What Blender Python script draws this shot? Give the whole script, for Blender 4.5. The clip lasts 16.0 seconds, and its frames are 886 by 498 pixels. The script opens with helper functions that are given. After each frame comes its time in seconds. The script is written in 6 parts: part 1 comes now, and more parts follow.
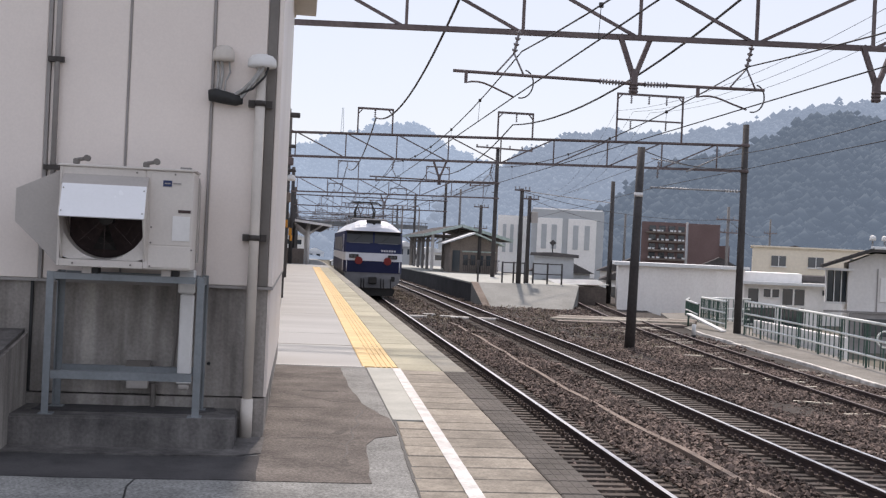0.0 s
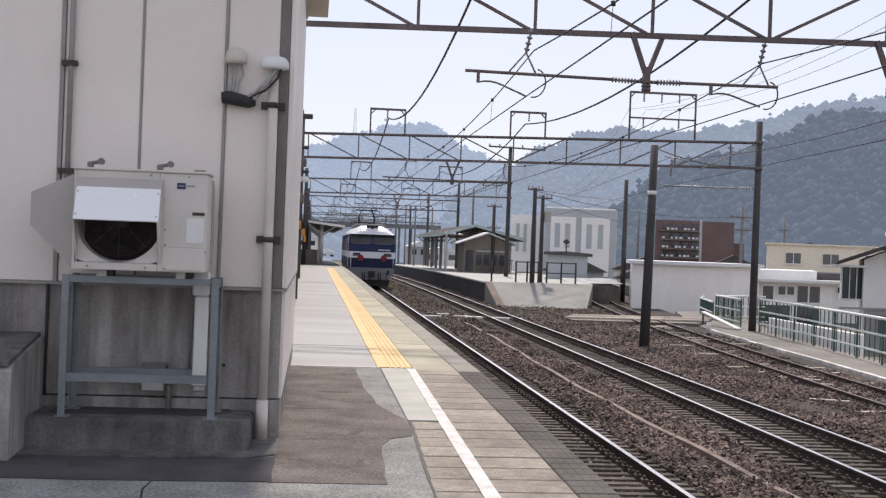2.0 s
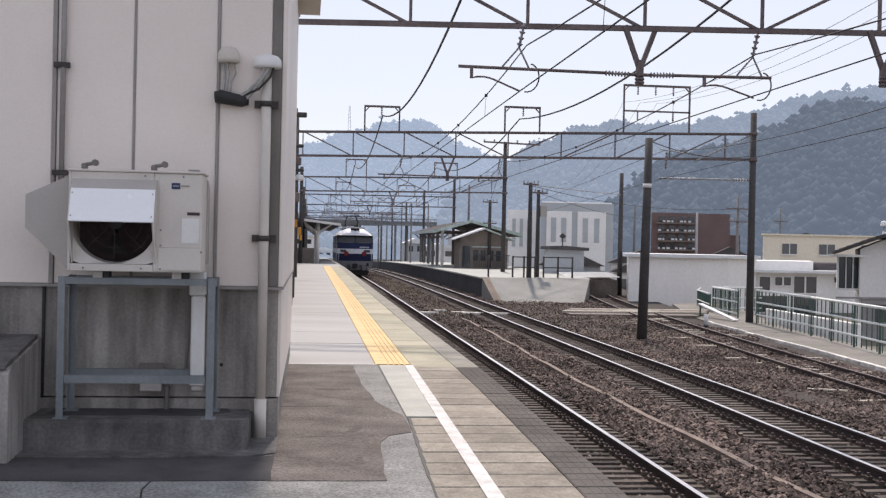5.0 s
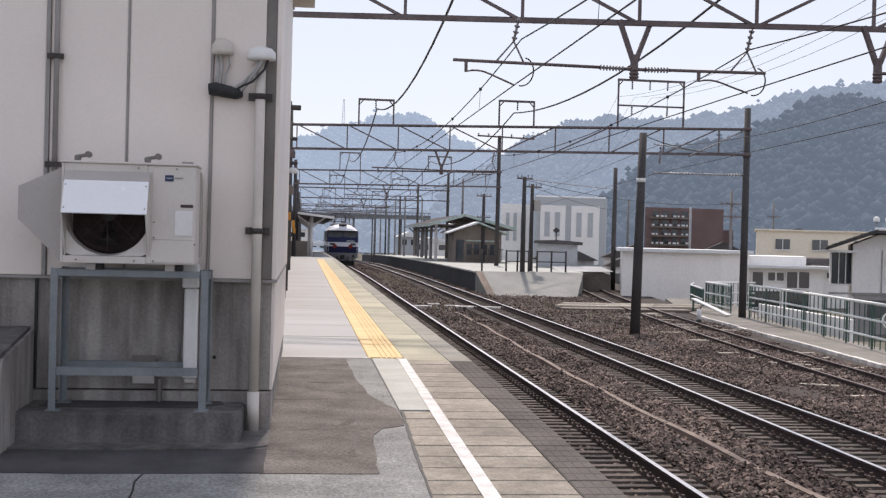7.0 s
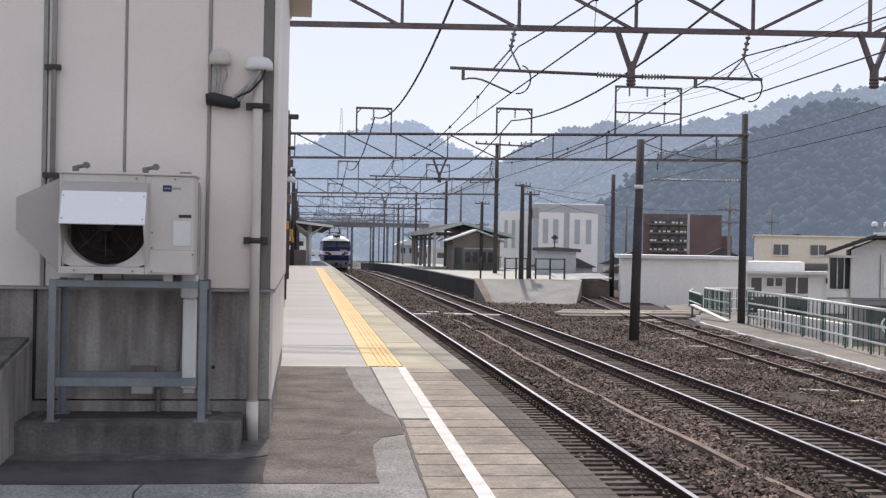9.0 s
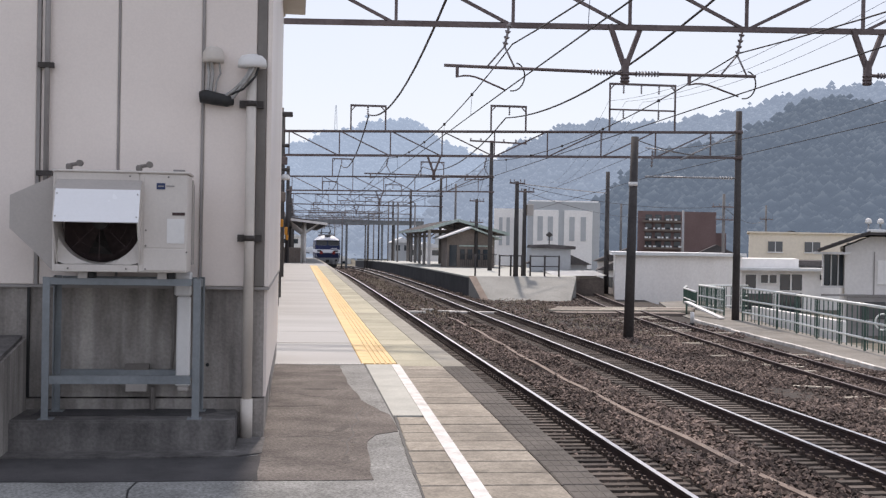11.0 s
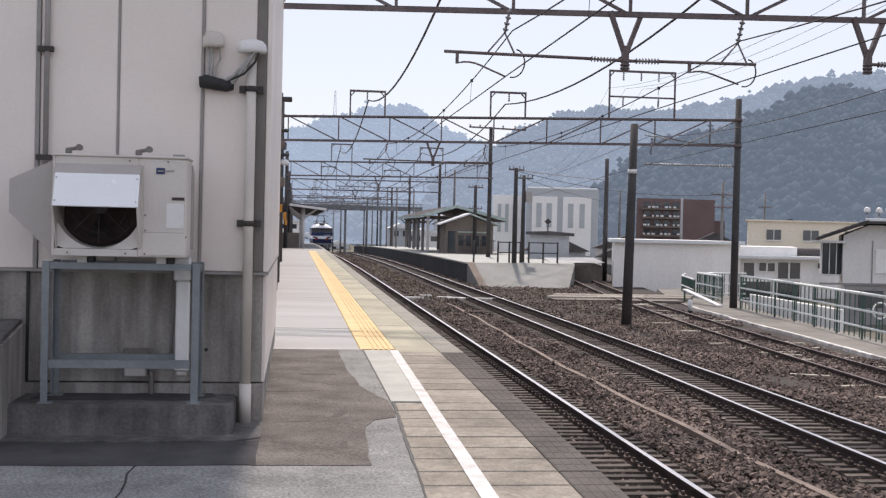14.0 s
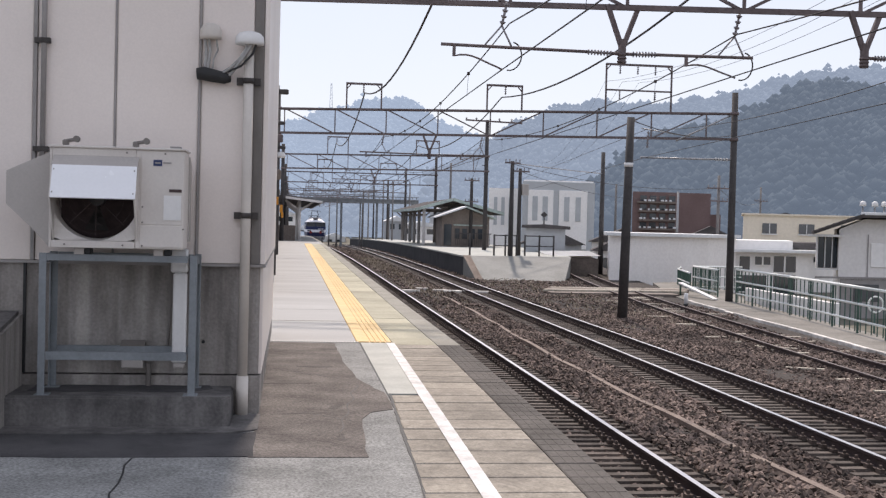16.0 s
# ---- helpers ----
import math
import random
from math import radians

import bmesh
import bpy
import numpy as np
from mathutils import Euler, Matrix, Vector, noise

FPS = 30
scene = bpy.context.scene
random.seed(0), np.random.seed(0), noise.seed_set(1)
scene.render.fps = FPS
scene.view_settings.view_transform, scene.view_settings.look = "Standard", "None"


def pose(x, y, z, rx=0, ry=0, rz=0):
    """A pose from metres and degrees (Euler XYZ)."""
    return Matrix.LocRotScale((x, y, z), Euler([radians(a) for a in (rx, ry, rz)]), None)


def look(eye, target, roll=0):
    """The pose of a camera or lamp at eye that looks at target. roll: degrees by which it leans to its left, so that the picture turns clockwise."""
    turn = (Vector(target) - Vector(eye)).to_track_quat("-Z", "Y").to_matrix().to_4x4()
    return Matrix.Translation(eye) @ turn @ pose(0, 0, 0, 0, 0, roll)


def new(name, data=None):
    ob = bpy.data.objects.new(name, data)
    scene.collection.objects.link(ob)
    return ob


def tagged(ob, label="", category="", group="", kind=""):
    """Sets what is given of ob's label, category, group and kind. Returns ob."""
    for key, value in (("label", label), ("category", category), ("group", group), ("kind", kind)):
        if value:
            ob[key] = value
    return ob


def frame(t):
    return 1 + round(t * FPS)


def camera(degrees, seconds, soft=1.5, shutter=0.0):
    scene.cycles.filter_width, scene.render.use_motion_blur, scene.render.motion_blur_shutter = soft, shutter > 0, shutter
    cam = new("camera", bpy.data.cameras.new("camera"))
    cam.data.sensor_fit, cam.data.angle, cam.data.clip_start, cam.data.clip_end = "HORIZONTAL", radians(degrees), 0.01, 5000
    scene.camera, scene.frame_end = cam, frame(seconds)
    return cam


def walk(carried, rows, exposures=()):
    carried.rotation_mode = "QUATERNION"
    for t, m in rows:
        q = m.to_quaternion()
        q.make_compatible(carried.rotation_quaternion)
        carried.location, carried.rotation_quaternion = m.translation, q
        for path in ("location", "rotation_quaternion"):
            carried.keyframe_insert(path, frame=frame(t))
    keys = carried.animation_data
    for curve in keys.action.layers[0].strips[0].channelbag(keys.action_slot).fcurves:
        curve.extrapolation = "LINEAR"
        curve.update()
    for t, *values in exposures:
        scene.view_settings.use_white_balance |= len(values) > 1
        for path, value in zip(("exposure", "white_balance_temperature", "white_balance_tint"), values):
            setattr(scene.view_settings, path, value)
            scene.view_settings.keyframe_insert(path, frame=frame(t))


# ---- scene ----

FOV = 41.86
cam = camera(FOV, 16.0, soft=1.3)


def aim(x, y, z, yaw, pitch, roll):
    """Camera pose: yaw to the right of the track, pitch up, roll as look()."""
    a, b = radians(yaw), radians(pitch)
    ahead = Vector((math.sin(a) * math.cos(b), math.cos(a) * math.cos(b), math.sin(b)))
    return look((x, y, z), Vector((x, y, z)) + 10 * ahead, roll)


# seconds, eye x y z, yaw, pitch, roll
PATH = [
    (0, 0.004, 0.027, 1.601, 7.049, -0.035, 2.589),
    (0.5, 0.005, 0.033, 1.602, 6.761, -0.251, 2.486),
    (1, 0.001, 0.043, 1.599, 6.458, -0.328, 2.433),
    (1.5, -0.001, 0.038, 1.600, 6.331, -0.219, 2.373),
    (2, 0.002, 0.031, 1.603, 6.386, -0.067, 2.134),
    (2.5, 0.008, 0.024, 1.599, 6.496, 0.110, 1.670),
    (3, 0.006, 0.035, 1.601, 6.557, 0.099, 1.336),
    (3.5, 0.010, 0.033, 1.598, 6.538, -0.016, 1.122),
    (4, 0.007, 0.024, 1.600, 6.487, -0.106, 1.160),
    (6.5, 0.010, 0.036, 1.597, 6.828, -0.476, 1.389),
    (7, 0.008, 0.030, 1.598, 6.885, -0.544, 1.466),
    (7.5, 0.005, 0.030, 1.599, 6.823, -0.464, 1.484),
    (8, 0.009, 0.021, 1.601, 6.741, -0.290, 1.364),
    (8.5, 0.011, 0.019, 1.601, 6.770, -0.185, 1.180),
    (9, 0.010, 0.027, 1.601, 6.947, -0.155, 1.066),
    (11.5, 0.017, 0.013, 1.600, 7.217, -0.374, 0.976),
    (12, 0.016, 0.013, 1.602, 7.228, -0.524, 0.971),
    (12.5, 0.023, 0.023, 1.599, 7.252, -0.742, 0.986),
    (13, 0.014, 0.022, 1.599, 7.332, -0.894, 1.112),
    (13.5, 0.013, 0.019, 1.601, 7.316, -0.912, 1.218),
    (14, 0.011, 0.005, 1.604, 7.294, -0.966, 1.336),
    (14.5, 0.002, 0.012, 1.602, 7.333, -1.132, 1.372),
    (15, 0.003, 0.007, 1.601, 7.443, -1.337, 1.423),
    (15.5, 0.001, 0.010, 1.600, 7.537, -1.422, 1.476),
    (16, 0.001, -0.000, 1.600, 7.503, -1.303, 1.458),
]
walk(cam, [(row[0], aim(*row[1:])) for row in PATH], [(0, 0.95, 7050, 17), (16, 0.97, 7050, 17)])

# ---- light ----
SUN_EL, SUN_AZ = 54.0, 6.2     # degrees; azimuth to the right of the track
world = bpy.data.worlds.new("sky")
scene.world = world
world.use_nodes = True
wn = world.node_tree.nodes
wl = world.node_tree.links
sky = wn.new("ShaderNodeTexSky")
sky.sky_type = "NISHITA"
sky.sun_disc = False
sky.sun_elevation = radians(SUN_EL)
sky.sun_rotation = radians(SUN_AZ)
sky.altitude = 50
sky.air_density = 1.0
sky.dust_density = 1.2
sky.ozone_density = 1.5
# thin high haze over the whole sky, with faint cloud
cloud = wn.new("ShaderNodeTexNoise")
cloud.inputs["Scale"].default_value, cloud.inputs["Detail"].default_value = 2.2, 4
haze = wn.new("ShaderNodeMix")
haze.data_type = "RGBA"
haze.inputs[6].default_value, haze.inputs[7].default_value = (2.15, 2.47, 2.98, 1), (2.4, 2.66, 3.06, 1)
wl.new(cloud.outputs[0], haze.inputs[0])
veil = wn.new("ShaderNodeMix")
veil.data_type = "RGBA"
veil.inputs[0].default_value = 0.86
wl.new(sky.outputs[0], veil.inputs[6])
wl.new(haze.outputs[2], veil.inputs[7])
wl.new(veil.outputs[2], wn["Background"].inputs[0])
wn["Background"].inputs[1].default_value = 0.15
sun_data = bpy.data.lights.new("sun", "SUN")
sun_data.energy = 1.75
sun_data.angle = radians(2.5)
sun_data.color = (1.0, 0.95, 0.88)
sun = new("sun", sun_data)
sa, se = radians(SUN_AZ), radians(SUN_EL)
sun.matrix_world = look((math.sin(sa) * math.cos(se) * 60, math.cos(sa) * math.cos(se) * 60, math.sin(se) * 60), (0, 0, 0))


# ---- materials ----
def mat(name, a, b=None, rough=0.75, metal=0.0, big=0.8, fine=30.0, bump=0.15, rnd=0.0, local=False, stretch=(1, 1, 1), detail=0.35, spec=0.4, island=0.0, streak=0.0):
    """A surface that goes from colour a to b in large stains, with fine grain and relief on top."""
    b = b or tuple(c * 0.75 for c in a)
    m = bpy.data.materials.new(name)
    m.use_nodes = True
    n, l = m.node_tree.nodes, m.node_tree.links
    p = n["Principled BSDF"]
    if local:
        co = n.new("ShaderNodeTexCoord").outputs["Object"]
    else:
        co = n.new("ShaderNodeNewGeometry").outputs["Position"]
    mp = n.new("ShaderNodeMapping")
    mp.inputs["Scale"].default_value = stretch
    l.new(co, mp.inputs[0])
    n1, n2 = n.new("ShaderNodeTexNoise"), n.new("ShaderNodeTexNoise")
    n1.inputs["Scale"].default_value, n1.inputs["Detail"].default_value, n1.inputs["Roughness"].default_value = big, 5, 0.6
    n2.inputs["Scale"].default_value, n2.inputs["Detail"].default_value = fine, 3
    l.new(mp.outputs[0], n1.inputs["Vector"])
    l.new(co, n2.inputs["Vector"])
    ramp = n.new("ShaderNodeMapRange")
    ramp.inputs[1].default_value, ramp.inputs[2].default_value = 0.32, 0.68
    l.new(n1.outputs[0], ramp.inputs[0])
    mix = n.new("ShaderNodeMix")
    mix.data_type = "RGBA"
    mix.inputs[6].default_value, mix.inputs[7].default_value = (*a, 1), (*b, 1)
    l.new(ramp.outputs[0], mix.inputs[0])
    hsv = n.new("ShaderNodeHueSaturation")
    l.new(mix.outputs[2], hsv.inputs["Color"])
    val = n.new("ShaderNodeMapRange")
    val.inputs[1].default_value, val.inputs[2].default_value = 0.3, 0.7
    val.inputs[3].default_value, val.inputs[4].default_value = 1 - detail * 0.5, 1 + detail * 0.5
    l.new(n2.outputs[0], val.inputs[0])
    out = val.outputs[0]
    if streak:
        ms = n.new("ShaderNodeMapping")
        ms.inputs["Scale"].default_value = (11, 11, 0.55)
        n3 = n.new("ShaderNodeTexNoise")
        n3.inputs["Scale"].default_value, n3.inputs["Detail"].default_value = 1.0, 4
        l.new(co, ms.inputs[0])
        l.new(ms.outputs[0], n3.inputs["Vector"])
        sr = n.new("ShaderNodeMapRange")
        sr.inputs[1].default_value, sr.inputs[2].default_value = 0.35, 0.65
        sr.inputs[3].default_value, sr.inputs[4].default_value = 1 - streak * 0.5, 1 + streak * 0.5
        l.new(n3.outputs[0], sr.inputs[0])
        sm = n.new("ShaderNodeMath")
        sm.operation = "MULTIPLY"
        l.new(out, sm.inputs[0])
        l.new(sr.outputs[0], sm.inputs[1])
        out = sm.outputs[0]
    for amount, node, socket in ((rnd, "ShaderNodeObjectInfo", "Random"), (island, "ShaderNodeNewGeometry", "Random Per Island")):
        if amount:
            src = n.new(node)
            mr = n.new("ShaderNodeMapRange")
            mr.inputs[3].default_value, mr.inputs[4].default_value = 1 - amount, 1 + amount
            l.new(src.outputs[socket], mr.inputs[0])
            mul = n.new("ShaderNodeMath")
            mul.operation = "MULTIPLY"
            l.new(out, mul.inputs[0])
            l.new(mr.outputs[0], mul.inputs[1])
            out = mul.outputs[0]
    l.new(out, hsv.inputs["Value"])
    l.new(hsv.outputs[0], p.inputs["Base Color"])
    rr = n.new("ShaderNodeMapRange")
    rr.inputs[3].default_value, rr.inputs[4].default_value = max(0.02, rough - 0.1), min(1, rough + 0.12)
    l.new(n1.outputs[0], rr.inputs[0])
    l.new(rr.outputs[0], p.inputs["Roughness"])
    p.inputs["Metallic"].default_value = metal
    p.inputs["Specular IOR Level"].default_value = spec
    if bump:
        bp = n.new("ShaderNodeBump")
        bp.inputs["Strength"].default_value, bp.inputs["Distance"].default_value = bump, 0.02
        l.new(n2.outputs[0], bp.inputs["Height"])
        l.new(bp.outputs[0], p.inputs["Normal"])
    return m


def glass(name, tint=(0.03, 0.04, 0.05)):
    m = bpy.data.materials.new(name)
    m.use_nodes = True
    p = m.node_tree.nodes["Principled BSDF"]
    p.inputs["Base Color"].default_value = (*tint, 1)
    p.inputs["Roughness"].default_value = 0.08
    p.inputs["Specular IOR Level"].default_value = 0.7
    return m


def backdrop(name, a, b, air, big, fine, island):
    """Woods of the distant backdrop, with haze put in as bluish tint and emission."""
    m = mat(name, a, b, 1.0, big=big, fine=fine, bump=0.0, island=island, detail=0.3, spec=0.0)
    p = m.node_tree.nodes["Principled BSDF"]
    # Glow stands in for light scattered by the hazy distance.
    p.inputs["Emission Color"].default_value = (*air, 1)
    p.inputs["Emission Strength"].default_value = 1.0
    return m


M = {
    "hilla": backdrop("far_woods_hazed", (0.085, 0.105, 0.125), (0.06, 0.077, 0.095), (0.165, 0.215, 0.29), 0.006, 0.05, 0.10),
    "hillb": backdrop("mid_woods_hazed", (0.075, 0.088, 0.098), (0.05, 0.06, 0.07), (0.125, 0.162, 0.22), 0.012, 0.05, 0.14),
    "hillc": backdrop("near_woods_hazed", (0.05, 0.058, 0.062), (0.028, 0.034, 0.037), (0.060, 0.081, 0.113), 0.02, 0.07, 0.18),
    "panel": mat("painted_panel", (0.86, 0.775, 0.72), (0.80, 0.715, 0.665), 0.45, big=0.7, fine=60, bump=0.02, detail=0.05, rnd=0.03),
    "batten": mat("grey_batten", (0.34, 0.32, 0.31), (0.27, 0.25, 0.24), 0.5, big=2, bump=0.03, detail=0.1),
    "corner": mat("corner_flashing", (0.21, 0.19, 0.175), (0.15, 0.135, 0.125), 0.5, big=1.5, bump=0.03, detail=0.1),
    "wall": mat("stained_concrete", (0.39, 0.36, 0.335), (0.17, 0.153, 0.142), 0.85, big=1.3, fine=45, bump=0.25, stretch=(2.2, 2.2, 0.7), detail=0.25, streak=0.45),
    "plinth": mat("plinth_concrete", (0.17, 0.16, 0.155), (0.06, 0.056, 0.056), 0.9, big=3.0, fine=40, bump=0.3, stretch=(1, 1, 0.8), streak=0.3),
    "gutter": mat("dark_asphalt", (0.078, 0.074, 0.077), (0.043, 0.041, 0.043), 0.9, big=3, fine=90, bump=0.3),
    "apron": mat("worn_platform_concrete", (0.28, 0.282, 0.275), (0.165, 0.166, 0.162), 0.9, big=2.2, fine=55, bump=0.45, detail=0.8),
    "asphalt": mat("asphalt_patch", (0.165, 0.145, 0.132), (0.078, 0.067, 0.061), 0.9, big=2.0, fine=50, bump=0.45, detail=0.8, stretch=(1.0, 1.25, 1)),
    "tar": mat("tar_smear", (0.10, 0.088, 0.080), (0.065, 0.057, 0.052), 0.85, big=4, fine=50, bump=0.4, detail=0.6),
    "deck": mat("platform_deck", (0.435, 0.432, 0.425), (0.36, 0.357, 0.352), 0.85, big=0.5, fine=40, bump=0.1, detail=0.12, stretch=(0.4, 1.5, 1)),
    "newcrete": mat("fresh_concrete", (0.475, 0.48, 0.445), (0.37, 0.375, 0.35), 0.85, big=2, fine=50, bump=0.1, detail=0.15),
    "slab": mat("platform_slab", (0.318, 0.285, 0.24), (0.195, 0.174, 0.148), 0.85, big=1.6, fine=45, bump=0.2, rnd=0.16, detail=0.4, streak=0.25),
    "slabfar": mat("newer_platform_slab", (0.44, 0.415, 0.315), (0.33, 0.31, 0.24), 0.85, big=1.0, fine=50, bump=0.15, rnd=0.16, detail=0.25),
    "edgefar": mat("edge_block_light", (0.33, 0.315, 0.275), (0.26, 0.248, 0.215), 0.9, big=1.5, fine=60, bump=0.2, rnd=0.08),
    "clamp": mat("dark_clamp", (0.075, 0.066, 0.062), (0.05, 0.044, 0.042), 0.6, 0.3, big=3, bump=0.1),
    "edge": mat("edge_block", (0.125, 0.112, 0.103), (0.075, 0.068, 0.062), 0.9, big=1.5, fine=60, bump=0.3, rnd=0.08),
    "yellow": mat("tactile_yellow", (0.74, 0.525, 0.25), (0.67, 0.49, 0.26), 0.7, big=3, fine=50, bump=0.05, rnd=0.06, detail=0.1),
    "whiteline": mat("white_paint_line", (0.76, 0.745, 0.735), (0.50, 0.485, 0.475), 0.7, big=6, fine=40, bump=0.08, detail=0.2),
    "pface": mat("platform_face", (0.13, 0.125, 0.12), (0.07, 0.07, 0.07), 0.9, big=1.0, fine=20, bump=0.3, stretch=(1, 1, 0.5)),
    "pfacedark": mat("platform_face_dark", (0.05, 0.05, 0.055), (0.03, 0.03, 0.035), 0.9, big=1.0, fine=20, bump=0.3),
    "ballast": mat("ballast_bed", (0.055, 0.044, 0.038), (0.03, 0.024, 0.021), 0.95, big=0.7, fine=16, bump=1.0, detail=0.9),
    "stone": mat("ballast_stone", (0.215, 0.162, 0.138), (0.075, 0.055, 0.048), 0.95, big=0.6, fine=25, bump=0.2, detail=0.4, island=0.75),
    "grass": mat("dry_grass", (0.30, 0.25, 0.19), (0.20, 0.165, 0.12), 0.95, big=0.5, fine=10, bump=0.5, island=0.3),
    "dulltop": mat("dull_rail_head", (0.14, 0.11, 0.105), (0.09, 0.07, 0.066), 0.5, 0.5, big=1, fine=20, bump=0.0, detail=0.2),
    "sleeper": mat("sleeper", (0.125, 0.103, 0.090), (0.06, 0.049, 0.043), 0.9, big=5, fine=30, bump=0.4, rnd=0.35),
    "fast": mat("rail_clip", (0.15, 0.115, 0.10), (0.07, 0.052, 0.046), 0.8, 0.2),
    "rail": mat("rusty_rail", (0.085, 0.058, 0.055), (0.05, 0.036, 0.036), 0.75, 0.1, big=2, fine=40, bump=0.15),
    "railtop": mat("polished_rail_head", (0.55, 0.55, 0.57), (0.45, 0.45, 0.47), 0.33, 1.0, big=1, fine=20, bump=0.0, detail=0.1),
    "steel": mat("weathered_steel", (0.185, 0.150, 0.150), (0.125, 0.098, 0.098), 0.7, 0.2, big=1.5, fine=20, bump=0.1),
    "pole": mat("dark_pole", (0.076, 0.070, 0.070), (0.052, 0.048, 0.048), 0.8, 0.1, big=1, fine=15, bump=0.1),
    "cpole": mat("grey_concrete_pole", (0.20, 0.19, 0.185), (0.15, 0.14, 0.14), 0.85, big=1, fine=20, bump=0.1),
    "wire": mat("overhead_wire", (0.05, 0.045, 0.045), (0.07, 0.06, 0.06), 0.6, 0.4, bump=0),
    "insul": mat("insulator", (0.26, 0.24, 0.25), (0.20, 0.18, 0.19), 0.4, bump=0),
    "galv": mat("galvanised_tube", (0.40, 0.40, 0.41), (0.32, 0.32, 0.33), 0.5, 0.5, bump=0.05),
    "acbody": mat("unit_paint", (0.67, 0.625, 0.585), (0.60, 0.555, 0.52), 0.4, big=2, fine=60, bump=0.02, detail=0.06),
    "achood": mat("hood_paint", (0.46, 0.425, 0.40), (0.41, 0.38, 0.36), 0.45, big=2, fine=60, bump=0.03, detail=0.08),
    "acwhite": mat("hood_panel_white", (0.90, 0.91, 0.94), (0.86, 0.87, 0.90), 0.22, big=2, fine=50, bump=0.01, detail=0.03, spec=0.8),
    # Brownish shade inside the hood is put into the cavity and fan colours.
    "dark": mat("cavity_shade", (0.075, 0.048, 0.048), (0.045, 0.030, 0.030), 0.7, bump=0.05),
    "fan": mat("fan_plastic", (0.045, 0.04, 0.038), (0.03, 0.027, 0.026), 0.5, bump=0),
    "stand": mat("blue_grey_steel", (0.24, 0.262, 0.28), (0.18, 0.198, 0.212), 0.55, 0.1, big=3, fine=40, bump=0.08, detail=0.15),
    "pvc": mat("grey_pvc", (0.66, 0.605, 0.55), (0.54, 0.495, 0.45), 0.4, big=2.5, fine=40, bump=0.03, detail=0.08),
    "white": mat("white_plastic", (0.78, 0.77, 0.76), (0.70, 0.69, 0.68), 0.4, big=3, fine=40, bump=0.02, detail=0.05),
    "black": mat("black_rubber", (0.02, 0.02, 0.022), (0.03, 0.03, 0.03), 0.6, fine=30, bump=0.2),
    "greycable": mat("grey_cable", (0.45, 0.44, 0.43), None, 0.5, bump=0),
    "blue_label": mat("blue_label", (0.03, 0.05, 0.14), None, 0.5, bump=0, detail=0.05),
    "lblue": mat("loco_blue", (0.025, 0.034, 0.10), (0.018, 0.026, 0.078), 0.5, big=1, fine=20, bump=0, local=True, detail=0.08, spec=0.22),
    "lnavy": mat("loco_navy", (0.013, 0.017, 0.062), (0.010, 0.013, 0.048), 0.5, big=1, fine=20, bump=0, local=True, detail=0.08, spec=0.22),
    "lwhite": mat("loco_white", (0.74, 0.75, 0.80), (0.64, 0.65, 0.70), 0.4, big=1, fine=20, bump=0, local=True, detail=0.06),
    "lgrey": mat("loco_grey", (0.24, 0.24, 0.25), (0.17, 0.17, 0.18), 0.6, big=1.5, fine=20, bump=0.05, local=True, detail=0.15),
    "ldark": mat("loco_underframe", (0.04, 0.037, 0.035), (0.025, 0.023, 0.022), 0.8, local=True, bump=0.1),
    "red": mat("red_marker", (0.25, 0.024, 0.022), (0.20, 0.02, 0.018), 0.5, local=True, bump=0, detail=0.08),
    "glass": glass("dark_glass"),
    # Grey tint puts the sky's reflection into the glass colour.
    "glassgrey": glass("sky_grey_glass", (0.10, 0.105, 0.112)),
    "roofdark": mat("dark_tile_roof", (0.12, 0.11, 0.11), (0.08, 0.075, 0.075), 0.92, big=0.7, fine=6, bump=0.3, spec=0.1),
    "roofgreen": mat("pale_green_roof", (0.42, 0.50, 0.46), (0.32, 0.38, 0.36), 0.5, big=0.8, fine=8, bump=0.1),
    "rooflight": mat("light_metal_roof", (0.78, 0.79, 0.80), (0.66, 0.67, 0.68), 0.5, big=0.6, fine=8, bump=0.05, detail=0.1),
    "brownwall": mat("brown_board_wall", (0.235, 0.195, 0.17), (0.16, 0.132, 0.116), 0.85, big=1, fine=10, bump=0.2),
    "shedwhite": mat("white_shed_wall", (0.93, 0.90, 0.87), (0.87, 0.83, 0.80), 0.7, big=0.5, fine=8, bump=0.05, stretch=(1.5, 1.5, 0.3), detail=0.1),
    "farwhite": mat("white_render", (0.93, 0.91, 0.89), (0.86, 0.84, 0.82), 0.8, big=0.3, fine=4, bump=0.05, detail=0.1),
    "fargrey": mat("grey_render", (0.50, 0.52, 0.54), (0.44, 0.46, 0.48), 0.8, big=0.3, fine=4, bump=0.05, detail=0.1),
    "cream": mat("cream_render", (0.90, 0.80, 0.66), (0.85, 0.75, 0.61), 0.8, big=0.3, fine=4, bump=0.05, detail=0.1),
    # Cladding red is greyed to put distance haze into the colour.
    "redbrick": mat("hazed_red_brown_cladding", (0.195, 0.13, 0.125), (0.16, 0.105, 0.10), 0.8, big=0.3, fine=4, bump=0.1, detail=0.15),
    "bridge": mat("bridge_steel", (0.22, 0.235, 0.25), (0.16, 0.17, 0.185), 0.7, 0.1, big=0.5, fine=6, bump=0.1),
    "siding": mat("pale_siding", (0.82, 0.79, 0.77), (0.74, 0.71, 0.69), 0.7, big=0.6, fine=8, bump=0.05, detail=0.1),
